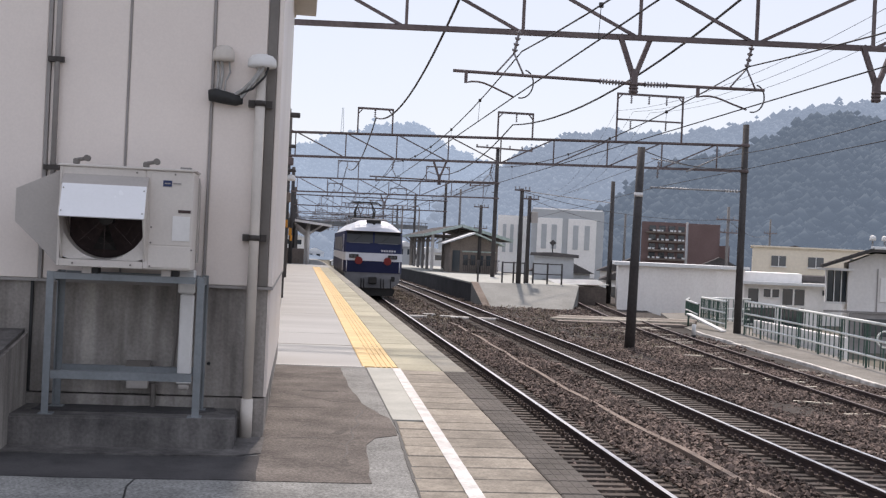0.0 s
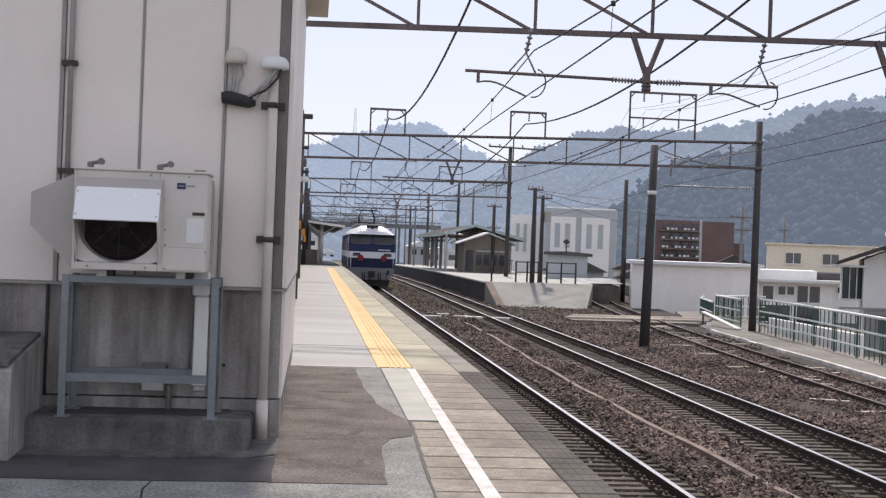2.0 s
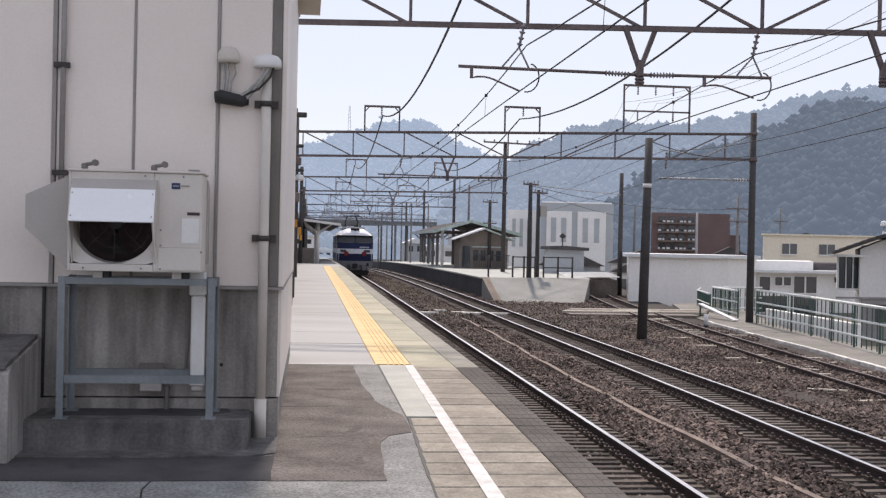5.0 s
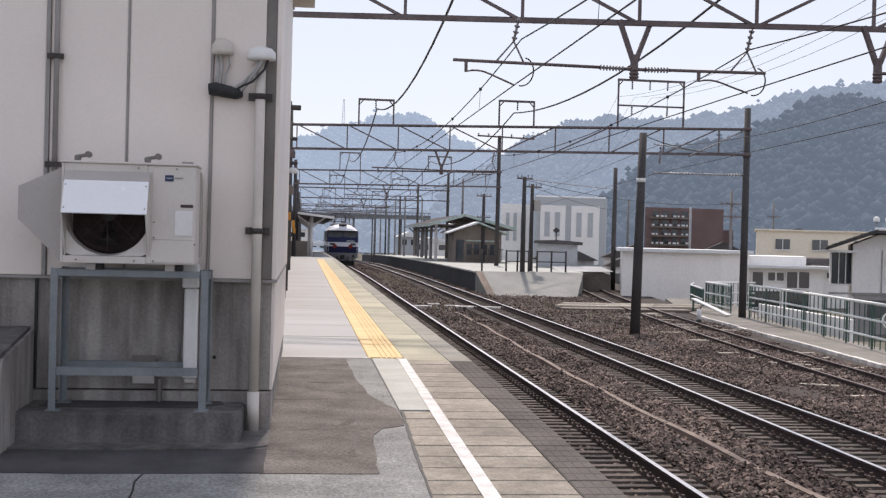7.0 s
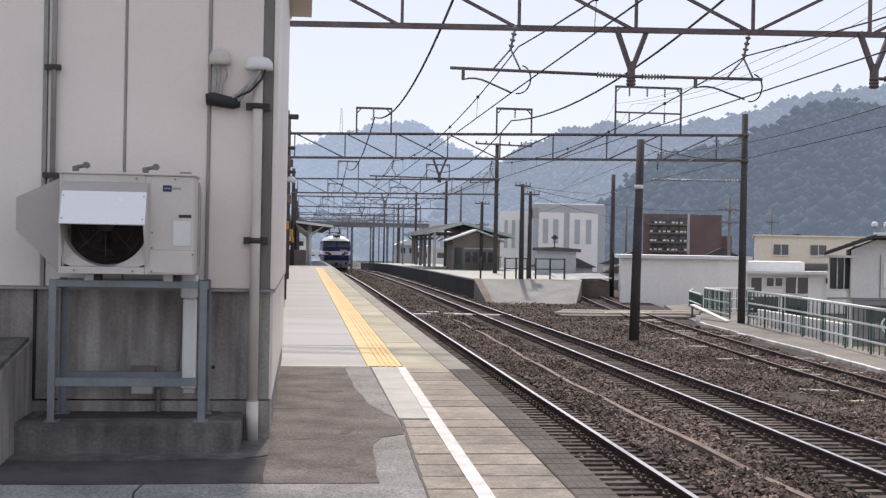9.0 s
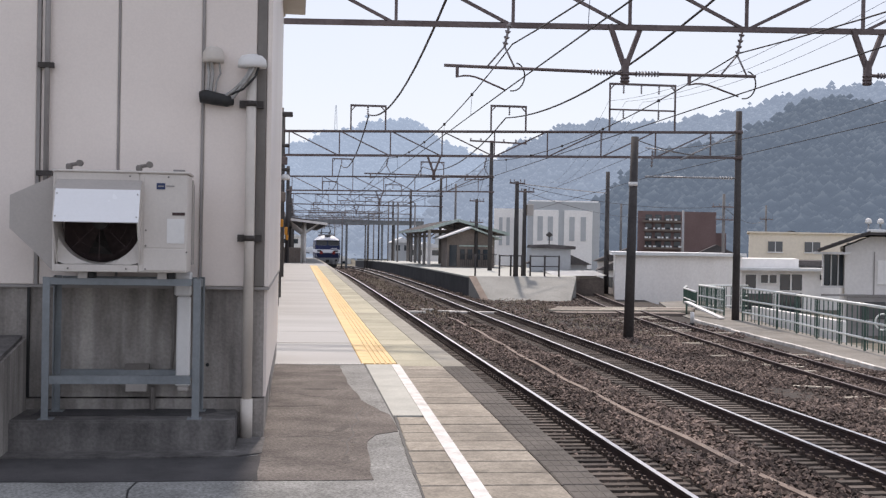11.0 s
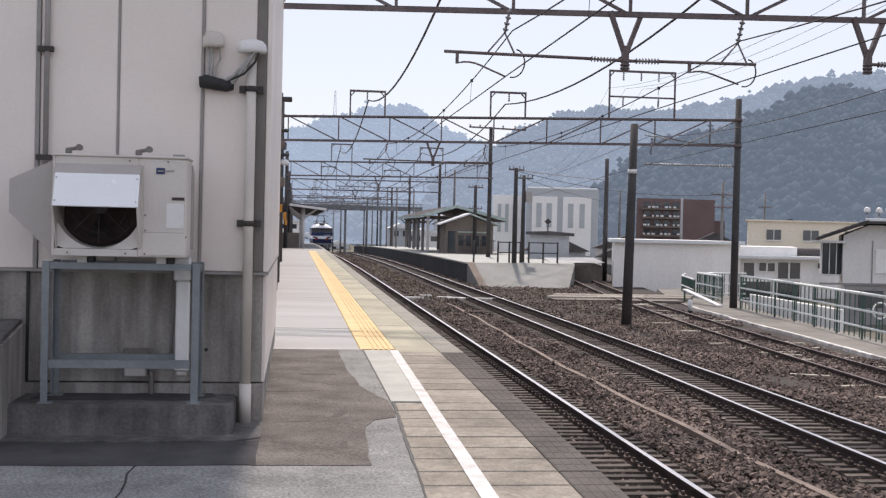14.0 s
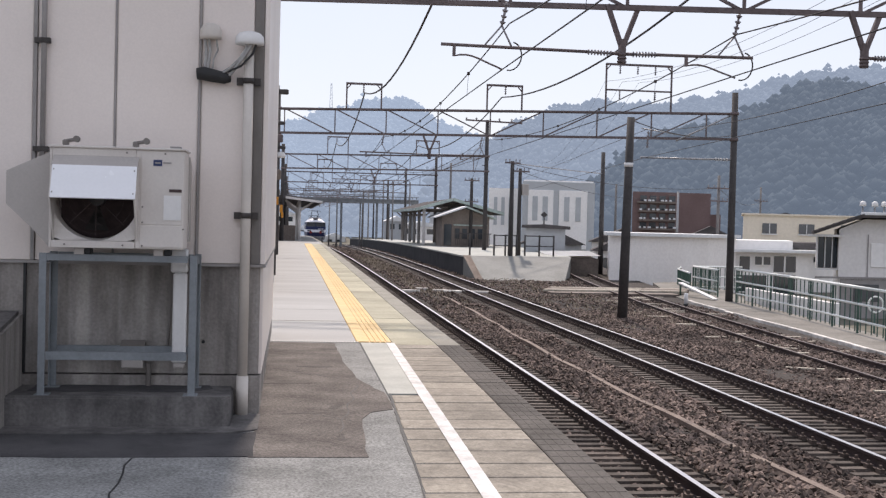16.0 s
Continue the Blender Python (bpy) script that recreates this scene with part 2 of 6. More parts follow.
    "fgreen": mat("green_fence_paint", (0.065, 0.125, 0.10), (0.042, 0.082, 0.068), 0.5, 0.1, big=1.5, fine=20, bump=0.05),
    "frail": mat("pale_fence_rail", (0.88, 0.90, 0.88), (0.74, 0.78, 0.75), 0.3, 0.0, big=1.5, fine=20, bump=0.02),
    "path": mat("path_concrete", (0.25, 0.236, 0.215), (0.155, 0.145, 0.128), 0.9, big=0.6, fine=20, bump=0.2),
    "kerb": mat("kerb_concrete", (0.78, 0.75, 0.71), (0.48, 0.45, 0.42), 0.85, big=2.5, fine=20, bump=0.15, rnd=0.2),
    "rampc": mat("ramp_concrete", (0.285, 0.285, 0.27), (0.215, 0.215, 0.203), 0.9, big=0.5, fine=15, bump=0.15),
    "rampedge": mat("ramp_edge", (0.36, 0.30, 0.26), (0.28, 0.23, 0.20), 0.9, big=1, fine=15, bump=0.15),
    "orange": mat("orange_sign", (0.75, 0.32, 0.04), (0.65, 0.28, 0.04), 0.5, bump=0, detail=0.05),
    "earth": mat("earth_ground", (0.17, 0.155, 0.125), (0.11, 0.105, 0.08), 0.95, big=0.05, fine=1.0, bump=0.3),
    "eave": mat("beige_eave", (0.52, 0.48, 0.43), (0.44, 0.41, 0.37), 0.6, big=1, fine=20, bump=0.05, detail=0.1),
    "plank": mat("crossing_plank", (0.52, 0.47, 0.40), (0.38, 0.34, 0.28), 0.85, big=2, fine=20, bump=0.15, rnd=0.15),
}


# ---- building helpers ----
def box(bm, x0, x1, y0, y1, z0, z1, mi=0):
    v = [bm.verts.new(p) for p in ((x0, y0, z0), (x1, y0, z0), (x1, y1, z0), (x0, y1, z0), (x0, y0, z1), (x1, y0, z1), (x1, y1, z1), (x0, y1, z1))]
    for q in ((3, 2, 1, 0), (4, 5, 6, 7), (0, 1, 5, 4), (1, 2, 6, 5), (2, 3, 7, 6), (3, 0, 4, 7)):
        bm.faces.new([v[i] for i in q]).material_index = mi
    return v


def cbox(bm, x0, x1, y0, y1, z0, z1, c=0.01, mi=0):
    """A box with chamfered edges all round."""
    c = min(c, (x1 - x0) * 0.45, (y1 - y0) * 0.45, (z1 - z0) * 0.45)
    xs, ys, zs = (x0, x0 + c, x1 - c, x1), (y0, y0 + c, y1 - c, y1), (z0, z0 + c, z1 - c, z1)
    pts = []
    for sx in (0, 1):
        for sy in (0, 1):
            for sz in (0, 1):
                X, Y, Z = (xs[0], xs[1]) if not sx else (xs[3], xs[2]), (ys[0], ys[1]) if not sy else (ys[3], ys[2]), (zs[0], zs[1]) if not sz else (zs[3], zs[2])
                pts += [(X[0], Y[1], Z[1]), (X[1], Y[0], Z[1]), (X[1], Y[1], Z[0])]
    tmp = bmesh.new()
    for p in pts:
        tmp.verts.new(p)
    bmesh.ops.convex_hull(tmp, input=tmp.verts)
    bmesh.ops.dissolve_limit(tmp, angle_limit=0.01, verts=tmp.verts, edges=tmp.edges)
    join(bm, tmp, mi)


def join(bm, tmp, mi=0, m=None):
    tmp.verts.index_update()
    vs = [bm.verts.new(m @ v.co if m else v.co) for v in tmp.verts]
    for f in tmp.faces:
        bm.faces.new([vs[v.index] for v in f.verts]).material_index = mi
    tmp.free()


def rod(bm, p, q, r, n=8, r2=None, mi=0):
    """A round bar from p to q."""
    p, q = Vector(p), Vector(q)
    r2 = r if r2 is None else r2
    d = (q - p).normalized()
    a = d.orthogonal().normalized()
    b = d.cross(a)
    rings = []
    for c, rad in ((p, r), (q, r2)):
        rings.append([bm.verts.new(c + rad * (math.cos(2 * math.pi * i / n) * a + math.sin(2 * math.pi * i / n) * b)) for i in range(n)])
    for i in range(n):
        j = (i + 1) % n
        f = bm.faces.new((rings[0][i], rings[0][j], rings[1][j], rings[1][i]))
        f.smooth, f.material_index = n > 5, mi
    bm.faces.new(rings[0][::-1]).material_index = mi
    bm.faces.new(rings[1]).material_index = mi


def tube(bm, pts, radii, n=8):
    """A bent round bar through points, one skin."""
    pts = [Vector(p) for p in pts]
    if not isinstance(radii, (list, tuple)):
        radii = [radii] * len(pts)
    rings, a = [], None
    for i, (c, r) in enumerate(zip(pts, radii)):
        d = (pts[min(i + 1, len(pts) - 1)] - pts[max(i - 1, 0)]).normalized()
        a = d.orthogonal().normalized() if a is None else (a - d * a.dot(d)).normalized()
        b = d.cross(a)
        rings.append([bm.verts.new(c + r * (math.cos(2 * math.pi * k / n) * a + math.sin(2 * math.pi * k / n) * b)) for k in range(n)])
    for s, t in zip(rings, rings[1:]):
        for k in range(n):
            bm.faces.new((s[k], s[(k + 1) % n], t[(k + 1) % n], t[k])).smooth = True
    bm.faces.new(rings[0][::-1])
    bm.faces.new(rings[-1])


def bar(bm, p, q, w, h, mi=0):
    """A square bar from p to q: w across, h in the upright plane."""
    p, q = Vector(p), Vector(q)
    d = (q - p).normalized()
    side = d.cross(Vector((0, 0, 1)))
    side = Vector((1, 0, 0)) if side.length < 1e-3 else side.normalized()
    up = side.cross(d)
    v = []
    for c in (p, q):
        v += [bm.verts.new(c + side * sx * w / 2 + up * sz * h / 2) for sx, sz in ((-1, -1), (1, -1), (1, 1), (-1, 1))]
    for f in ((3, 2, 1, 0), (4, 5, 6, 7), (0, 1, 5, 4), (1, 2, 6, 5), (2, 3, 7, 6), (3, 0, 4, 7)):
        bm.faces.new([v[i] for i in f]).material_index = mi


def prism(bm, pts, lo, hi, axis="y", mi=0):
    """A flat outline pushed through from lo to hi along an axis (x: pts are y z, y: x z, z: x y)."""
    def at(p, t):
        return {"x": (t, p[0], p[1]), "y": (p[0], t, p[1]), "z": (p[0], p[1], t)}[axis]
    a, b = [bm.verts.new(at(p, lo)) for p in pts], [bm.verts.new(at(p, hi)) for p in pts]
    n = len(pts)
    faces = [bm.faces.new(a), bm.faces.new(b[::-1])]
    faces += [bm.faces.new((a[i], b[i], b[(i + 1) % n], a[(i + 1) % n])) for i in range(n)]
    for f in faces:
        f.material_index = mi


def sweep(bm, profile, path, mi=0, top=None):
    """A profile (across, up) swept along points in plan; top: index of a face strip with the second material."""
    rings = []
    for i, p in enumerate(path):
        a, b = Vector(path[max(0, i - 1)]), Vector(path[min(len(path) - 1, i + 1)])
        d = (b - a).normalized()
        s = Vector((d.y, -d.x, 0)).normalized()
        rings.append([bm.verts.new(Vector(p) + s * u + Vector((0, 0, w))) for u, w in profile])
    n = len(profile)
    for r0, r1 in zip(rings, rings[1:]):
        for k in range(n):
            f = bm.faces.new((r0[k], r0[(k + 1) % n], r1[(k + 1) % n], r1[k]))
            f.material_index = 1 if k == top else mi
    bm.faces.new(rings[0]), bm.faces.new(rings[-1][::-1])


def mesh_from(bm, name, mats, smooth=False, fix=True):
    if fix:
        bmesh.ops.recalc_face_normals(bm, faces=bm.faces)
    me = bpy.data.meshes.new(name)
    bm.to_mesh(me)
    bm.free()
    for m in mats if isinstance(mats, (list, tuple)) else (mats,):
        me.materials.append(m)
    if smooth:
        for f in me.polygons:
            f.use_smooth = True
    return me


def part(name, bm, mats, parent=None, label="", smooth=False, kind=""):
    ob = new(name, mesh_from(bm, name, mats, smooth))
    if parent:
        ob.parent = parent
    return tagged(ob, label=label, kind=kind)


def thing(name, label, category, group="", kind="", at=(0, 0, 0)):
    ob = new(name)
    ob.location = at
    ob.empty_display_size = 0.1
    return tagged(ob, label, category, group, kind)


def piece(name, me, parent, x, y, z, rz=0.0):
    ob = new(name, me)
    ob.parent = parent
    ob.location, ob.rotation_euler = (x, y, z), (0, 0, rz)
    return ob


def made(fn, *args, **kw):
    bm = bmesh.new()
    fn(bm, *args, **kw)
    return bm


def raw_mesh(name, verts, faces, material, smooth=False):
    """A mesh from numpy arrays: verts (n, 3), faces (m, 3)."""
    me = bpy.data.meshes.new(name)
    me.vertices.add(len(verts))
    me.vertices.foreach_set("co", np.asarray(verts, np.float32).ravel())
    me.loops.add(faces.size)
    me.loops.foreach_set("vertex_index", faces.astype(np.int32).ravel())
    me.polygons.add(len(faces))
    me.polygons.foreach_set("loop_start", np.arange(0, faces.size, 3, dtype=np.int32))
    me.polygons.foreach_set("use_smooth", np.full(len(faces), smooth))
    me.update(calc_edges=True)
    me.materials.append(material)
    return me


def wire(name, pts, r, material, parent=None, label="", category="wire", group=""):
    """A round cable through points."""
    cu = bpy.data.curves.new(name, "CURVE")
    cu.dimensions, cu.bevel_depth, cu.bevel_resolution, cu.use_fill_caps = "3D", r, 1, True
    sp = cu.splines.new("POLY")
    sp.points.add(len(pts) - 1)
    for s, p in zip(sp.points, pts):
        s.co = (*p, 1)
    cu.materials.append(material)
    ob = new(name, cu)
    if parent:
        ob.parent = parent
        return tagged(ob, label=label)
    return tagged(ob, label, category, group)


def sag(p, q, drop, n=14):
    p, q = Vector(p), Vector(q)
    return [tuple(p.lerp(q, i / n) - Vector((0, 0, drop * 4 * (i / n) * (1 - i / n)))) for i in range(n + 1)]


def smoothstep(x):
    x = np.clip(x, 0, 1)
    return x * x * (3 - 2 * x)


def skew(ob, y0, k):
    """Turn a house's sides so that they run back along its street, not along the track."""
    for o in ob.children_recursive:
        for v in o.data.vertices:
            v.co.x += k * (v.co.y - y0)


# ---- ground, tracks, platforms ----
# the platform climbs a little from the old low end to the raised part
RISE_Y = [5.9, 6.6, 7.3, 8.0, 8.8, 9.6, 10.5, 11.5, 12.6, 13.6]
RISE_Z = [0.15 * (1 - (1 - min(1, (y / 13.6 * 15 - 6) / 9 if y > 5.9 else 0)) ** 1.5) for y in RISE_Y]
EYE_Z = 1.6


def rise(y):
    return float(np.interp(y, RISE_Y, RISE_Z))


def up_to(y):
    """Place along the risen platform of a level distance y."""
    yn = np.linspace(0, 215, 8601)
    return float(np.interp(y, yn / (1 - np.interp(yn, RISE_Y, RISE_Z) / EYE_Z), yn)) if y > 0 else y


def lift(ob):
    """Lay a level sheet of the platform onto the rise."""
    bm = bmesh.new()
    bm.from_mesh(ob.data)
    for y in RISE_Y:
        bmesh.ops.bisect_plane(bm, geom=bm.verts[:] + bm.edges[:] + bm.faces[:], plane_co=(0, y / (1 - rise(y) / EYE_Z), 0), plane_no=(0, 1, 0))
    for v in bm.verts:
        y = up_to(v.co.y)
        v.co.x *= 1 - rise(y) / EYE_Z
        v.co.y, v.co.z = y, v.co.z + rise(y)
    bm.to_mesh(ob.data)
    bm.free()
    return ob


def dip(y):
    """The line falls away gently beyond the station."""
    return -1.0 * (min(max(y, 57), 190) / 113 - 57 / 113) ** 2


def sink(ob):
    """Let a long sheet follow the line's fall."""
    bm = bmesh.new()
    bm.from_mesh(ob.data)
    for y in range(57, 191, 12):
        bmesh.ops.bisect_plane(bm, geom=bm.verts[:] + bm.edges[:] + bm.faces[:], plane_co=(0, y, 0), plane_no=(0, 1, 0))
    for v in bm.verts:
        v.co.z += dip(v.co.y)
    bm.to_mesh(ob.data)
    bm.free()
    return ob


def draw_near(obs, k):
    """Set things nearer and smaller together, as seen from the platform."""
    for ob in obs:
        ob.scale = (k, k, k)
        ob.location = (0, 0, EYE_Z * (1 - k))


RAIL = -0.97          # rail head; the platform's top is 0
BED = -1.15           # ballast level between the sleepers
C1, C2 = 3.60, 7.35   # centres of the two main tracks


def siding_x(y):
    """Centre of the third track, which bends away."""
    u = y - 20
    return 11.15 + 0.06 * u + (0.0012 * u * u if u > 0 else 0)


bm = bmesh.new()
prev = None
for y, d in [(-300, 0), (57, 0)] + [(y, dip(y)) for y in range(69, 202, 12)] + [(232, dip(232)), (246, 0), (2600, 0)]:
    row = [bm.verts.new((x, y, -1.9 + (1.2 * d if abs(x - 4) < 14 else 0))) for x in (-2500, -14, -9.5, 17.8, 20, 2500)]
    if prev:
        for k in range(5):
            bm.faces.new((prev[k], prev[k + 1], row[k + 1], row[k]))
    prev = row
tagged(part("ground", bm, M["earth"]), "dry earth ground reaching the foot of the hills", "ground", kind="structure")

# ballast bed: one raised sheet with soft shoulders
bm = bmesh.new()
ys = [-12 + 3 * i for i in range(71)]
prev = None
for y in ys:
    xr = min(siding_x(y) + 1.5, 22)
    row = []
    for x, z in ((1.7, BED - 0.05), (2.5, BED - 0.07), (C1, BED - 0.08), (C1 + 1.0, BED - 0.06), (5.3, BED + 0.02), (C2 - 1.0, BED - 0.06), (C2, BED - 0.08), (C2 + 1.0, BED - 0.06), (9.2, BED + 0.03), (xr - 1.6, BED - 0.02), (xr + 0.2, BED - 0.03), (xr + 1.4, BED - 0.05), (xr + 2.4, -1.95)):
        row.append(bm.verts.new((x, y, z + dip(y) + random.uniform(-0.012, 0.012))))
    if prev:
        for k in range(len(row) - 1):
            bm.faces.new((prev[k], prev[k + 1], row[k + 1], row[k]))
    prev = row
tagged(part("ballast_bed", bm, M["ballast"], smooth=True), "brown crushed stone ballast under the tracks", "ballast", kind="structure")

# loose stones on the bed
rng = np.random.default_rng(7)


def stones(name, count, x0, x1, y0, y1, size, zfn, material, label, power=1.0):
    base = np.array([(1, 0, 0), (-1, 0, 0), (0, 1, 0), (0, -1, 0), (0, 0, 1), (0, 0, -1)], float)
    tri = np.array([(0, 2, 4), (2, 1, 4), (1, 3, 4), (3, 0, 4), (2, 0, 5), (1, 2, 5), (3, 1, 5), (0, 3, 5)])
    yy = y0 + (y1 - y0) * rng.random(count) ** power
    xx = x0 + (x1 - x0) * rng.random(count)
    keep = np.ones(count, bool)
    for c in (C1, C2):
        for s in (-0.5335, 0.5335):
            keep &= abs(xx - c - s) > 0.085
    xx, yy = xx[keep], yy[keep]
    n = len(xx)
    sc = size * rng.uniform(0.55, 1.35, (n, 1, 1)) * rng.uniform(0.6, 1.2, (n, 6, 1)) * np.array([1, 1, 0.75])
    ang = rng.random(n) * 6.283
    c, s = np.cos(ang), np.sin(ang)
    p = base[None] * sc + rng.normal(0, size * 0.12, (n, 6, 3))
    tilt = rng.normal(0, 0.5, (n, 1))
    px, pz = p[..., 0] * np.cos(tilt) - p[..., 2] * np.sin(tilt), p[..., 0] * np.sin(tilt) + p[..., 2] * np.cos(tilt)
    v = np.stack([px * c[:, None] - p[..., 1] * s[:, None] + xx[:, None], px * s[:, None] + p[..., 1] * c[:, None] + yy[:, None], pz + zfn(xx, yy)[:, None]], -1)
    f = (tri[None] + 6 * np.arange(n)[:, None, None]).reshape(-1, 3)
    ob = new(name, raw_mesh(name, v.reshape(-1, 3), f, material))
    return tagged(ob, label, "ballast", kind="stuff")


def bed_z(x, y):
    on = np.zeros_like(x)
    for c in (C1, C2):
        on = np.maximum(on, (abs(x - c) < 1.0) * 1.0)
    hump = 0.02 * np.sin(x * 2.3 + y * 0.7) + 0.02 * np.sin(y * 1.9 - x)
    return BED + 0.01 - ((np.clip(y, 57, 190) - 57) / 113) ** 2 + np.where(on > 0, -0.04, 0.025 + hump) + rng.normal(0, 0.012, len(x))


stones("ballast_stones", 82000, 2.05, 13.0, 8.0, 36, 0.046, bed_z, M["stone"], "loose angular brown ballast stones", 1.25)
stones("ballast_stones", 7000, 2.05, 13.0, -10.0, 8.0, 0.05, bed_z, M["stone"], "loose angular brown ballast stones")
stones("ballast_stones", 20000, 2.05, 14.0, 34, 85, 0.055, bed_z, M["stone"], "loose angular brown ballast stones", 1.2)

stones("ballast_stones", 9000, 2.1, 14.0, 84, 150, 0.085, bed_z, M["stone"], "loose angular brown ballast stones", 1.1)
bm = bmesh.new()
for i in range(60):
    y = rng.uniform(17, 44)
    x = siding_x(y) + rng.uniform(-1.1, 1.2)
    a, ln = rng.uniform(-0.4, 0.4), rng.uniform(0.15, 0.45)
    bar(bm, (x - ln * math.cos(a), y - ln * math.sin(a), BED + 0.05), (x + ln * math.cos(a), y + ln * math.sin(a), BED + 0.05), 0.10, 0.03)
tagged(part("timber_scraps", bm, M["plank"]), "pale timber scraps scattered in the siding's ballast", "scraps", kind="stuff")
RAIL_PROFILE = [(-0.0325, 0), (-0.0325, -0.035), (-0.009, -0.052), (-0.009, -0.125), (-0.0635, -0.142), (-0.0635, -0.153), (0.0635, -0.153), (0.0635, -0.142), (0.009, -0.125), (0.009, -0.052), (0.0325, -0.035), (0.0325, 0)]
bm = bmesh.new()
prism(bm, [(-1.0, 0), (1.0, 0), (1.0, -0.14), (-1.0, -0.14)], -0.085, 0.085, "y")
bm.verts.ensure_lookup_table()
for v in bm.verts:
    if v.co.z > -0.05:
        v.co.y *= 0.78
        if abs(v.co.x) > 0.9:
            v.co.x *= 0.97
sleeper_mesh = mesh_from(bm, "sleeper", M["sleeper"])


def track(label, xfn, y0, y1, pitch, top, s0, s1, head="railtop"):
    t = tagged(new("track"), label, "railway track", "parallel tracks", "structure")
    ys = np.linspace(y0, y1, 60)
    for s in (-0.5335, 0.5335):
        bm = bmesh.new()
        sweep(bm, RAIL_PROFILE, [(xfn(y) + s, y, top + dip(y)) for y in ys], 0, 11)
        part("rail", bm, [M["rail"], M[head]], t)
    fast, rest = bmesh.new(), bmesh.new()
    y = s0
    k = 0
    while y < s1:
        x = xfn(y)
        turn = -math.atan((xfn(y + 0.5) - xfn(y - 0.5)))
        if k < 290:
            piece("sleeper", sleeper_mesh, t, x, y + random.uniform(-0.012, 0.012), top + dip(y) - 0.155 + random.uniform(-0.006, 0.004), turn + random.uniform(-0.01, 0.01))
        else:
            box(rest, x - 1.0, x + 1.0, y - 0.08, y + 0.08, top + dip(y) - 0.29, top + dip(y) - 0.155)
        if y < 60:
            for s in (-0.5335, 0.5335):
                for d in (-0.095, 0.095):
                    box(fast, x + s + d - 0.035, x + s + d + 0.035, y - 0.05, y + 0.05, top - 0.155, top - 0.105)
                    box(fast, x + s + d - 0.016, x + s + d + 0.016, y - 0.016, y + 0.016, top - 0.105, top - 0.065)
        y += pitch
        k += 1
    if len(rest.verts):
        part("far_sleepers", rest, M["sleeper"], t, kind="stuff")
    else:
        rest.free()
    part("rail_clips", fast, M["fast"], t, kind="stuff")
    return t


track("main line track beside the platform with polished rail heads", lambda y: C1, -12, 190, 0.29, RAIL, -7.93, 130)
track("main line track along the island platform, polished rail heads", lambda y: C2, -12, 190, 0.29, RAIL, -7.93, 130)
track("siding track bending away with rusty sides", siding_x, -12, 110, 0.32, RAIL - 0.03, 12, 100, "dulltop")

# thin cable trough between the tracks
bm = bmesh.new()
sweep(bm, [(-0.05, 0), (-0.05, 0.07), (0.05, 0.07), (0.05, 0)], [(5.5 + 0.10 * math.sin(y * 0.21), y, BED + 0.01 + 0.012 * math.sin(y * 1.3)) for y in np.linspace(4, 42, 70)])
tagged(part("cable_conduit", bm, mat("rusty_conduit", (0.24, 0.185, 0.155), (0.17, 0.13, 0.11), 0.8, big=2, bump=0.2)), "rusty brown cable conduit lying on the ballast", "conduit")

# near platform
bm = bmesh.new()
edge = [(1.99, -14)] + [(1.99 / (1 - rise(y) / EYE_Z), y / (1 - rise(y) / EYE_Z)) for y in RISE_Y] + [(1.99 / (1 - RISE_Z[-1] / EYE_Z), 195)]
prism(bm, [(-9, -14)] + edge + [(-9, 195)], -1.9, -0.03, "z")
sink(lift(tagged(part("platform", bm, M["pface"]), "station platform with dark stained concrete face", "platform", kind="structure")))
bm = bmesh.new()
prism(bm, [(-9, -14), (0.72, -14), (0.815, 6.6), (0.915, 9.8), (0.915, 15.18), (-9, 15.18)], -0.03, 0.0, "z")
lift(tagged(part("platform_apron", bm, M["apron"]), "worn light grey concrete platform surface", "pavement", kind="structure"))
bm = bmesh.new()
y = 15.22
for step in (3.17, 2.3, 5.6, 6.4, 10, 12, 14, 8):
    box(bm, -9, 0.888, y, y + step - 0.03, -0.03, 0.0)
    y += step
box(bm, -9, 2.1, y, 195, -0.03, 0.0)
DECK_END = y
sink(lift(tagged(part("platform_deck", bm, M["deck"]), "pale concrete platform deck with transverse joints", "pavement", kind="structure")))


def flat(name, pts, z, thick, material, label, category="pavement", sub=0):
    bm = bmesh.new()
    prism(bm, pts, z - thick, z, "z")
    ob = tagged(part(name, bm, material), label, category, kind="structure")
    return ob if sub else lift(ob)


def ragged(pts, step=0.25, amp=0.012):
    out = []
    for i, p in enumerate(pts):
        q = pts[(i + 1) % len(pts)]
        n = max(1, int(math.dist(p, q) / step))
        for k in range(n):
            out.append((p[0] + (q[0] - p[0]) * k / n + random.uniform(-amp, amp), p[1] + (q[1] - p[1]) * k / n + random.uniform(-amp, amp)))
    return out


flat("asphalt_patch", ragged([(-0.24, 7.80), (0.555, 7.79), (0.57, 8.6), (0.60, 9.3), (0.70, 9.62), (0.895, 9.78), (0.905, 10.75), (0.84, 10.95), (0.70, 11.7), (0.62, 13.1), (0.59, 15.0), (-0.235, 15.12), (-0.235, 9.45)]), 0.005, 0.02, M["asphalt"], "dark brown worn asphalt patch on the platform")
flat("gutter_strip", ragged([(-7, 7.83), (-0.225, 7.80), (-0.225, 8.70), (-0.42, 8.62), (-0.9, 8.60), (-7, 8.66)]), 0.006, 0.02, M["gutter"], "dark asphalt strip in front of the building")
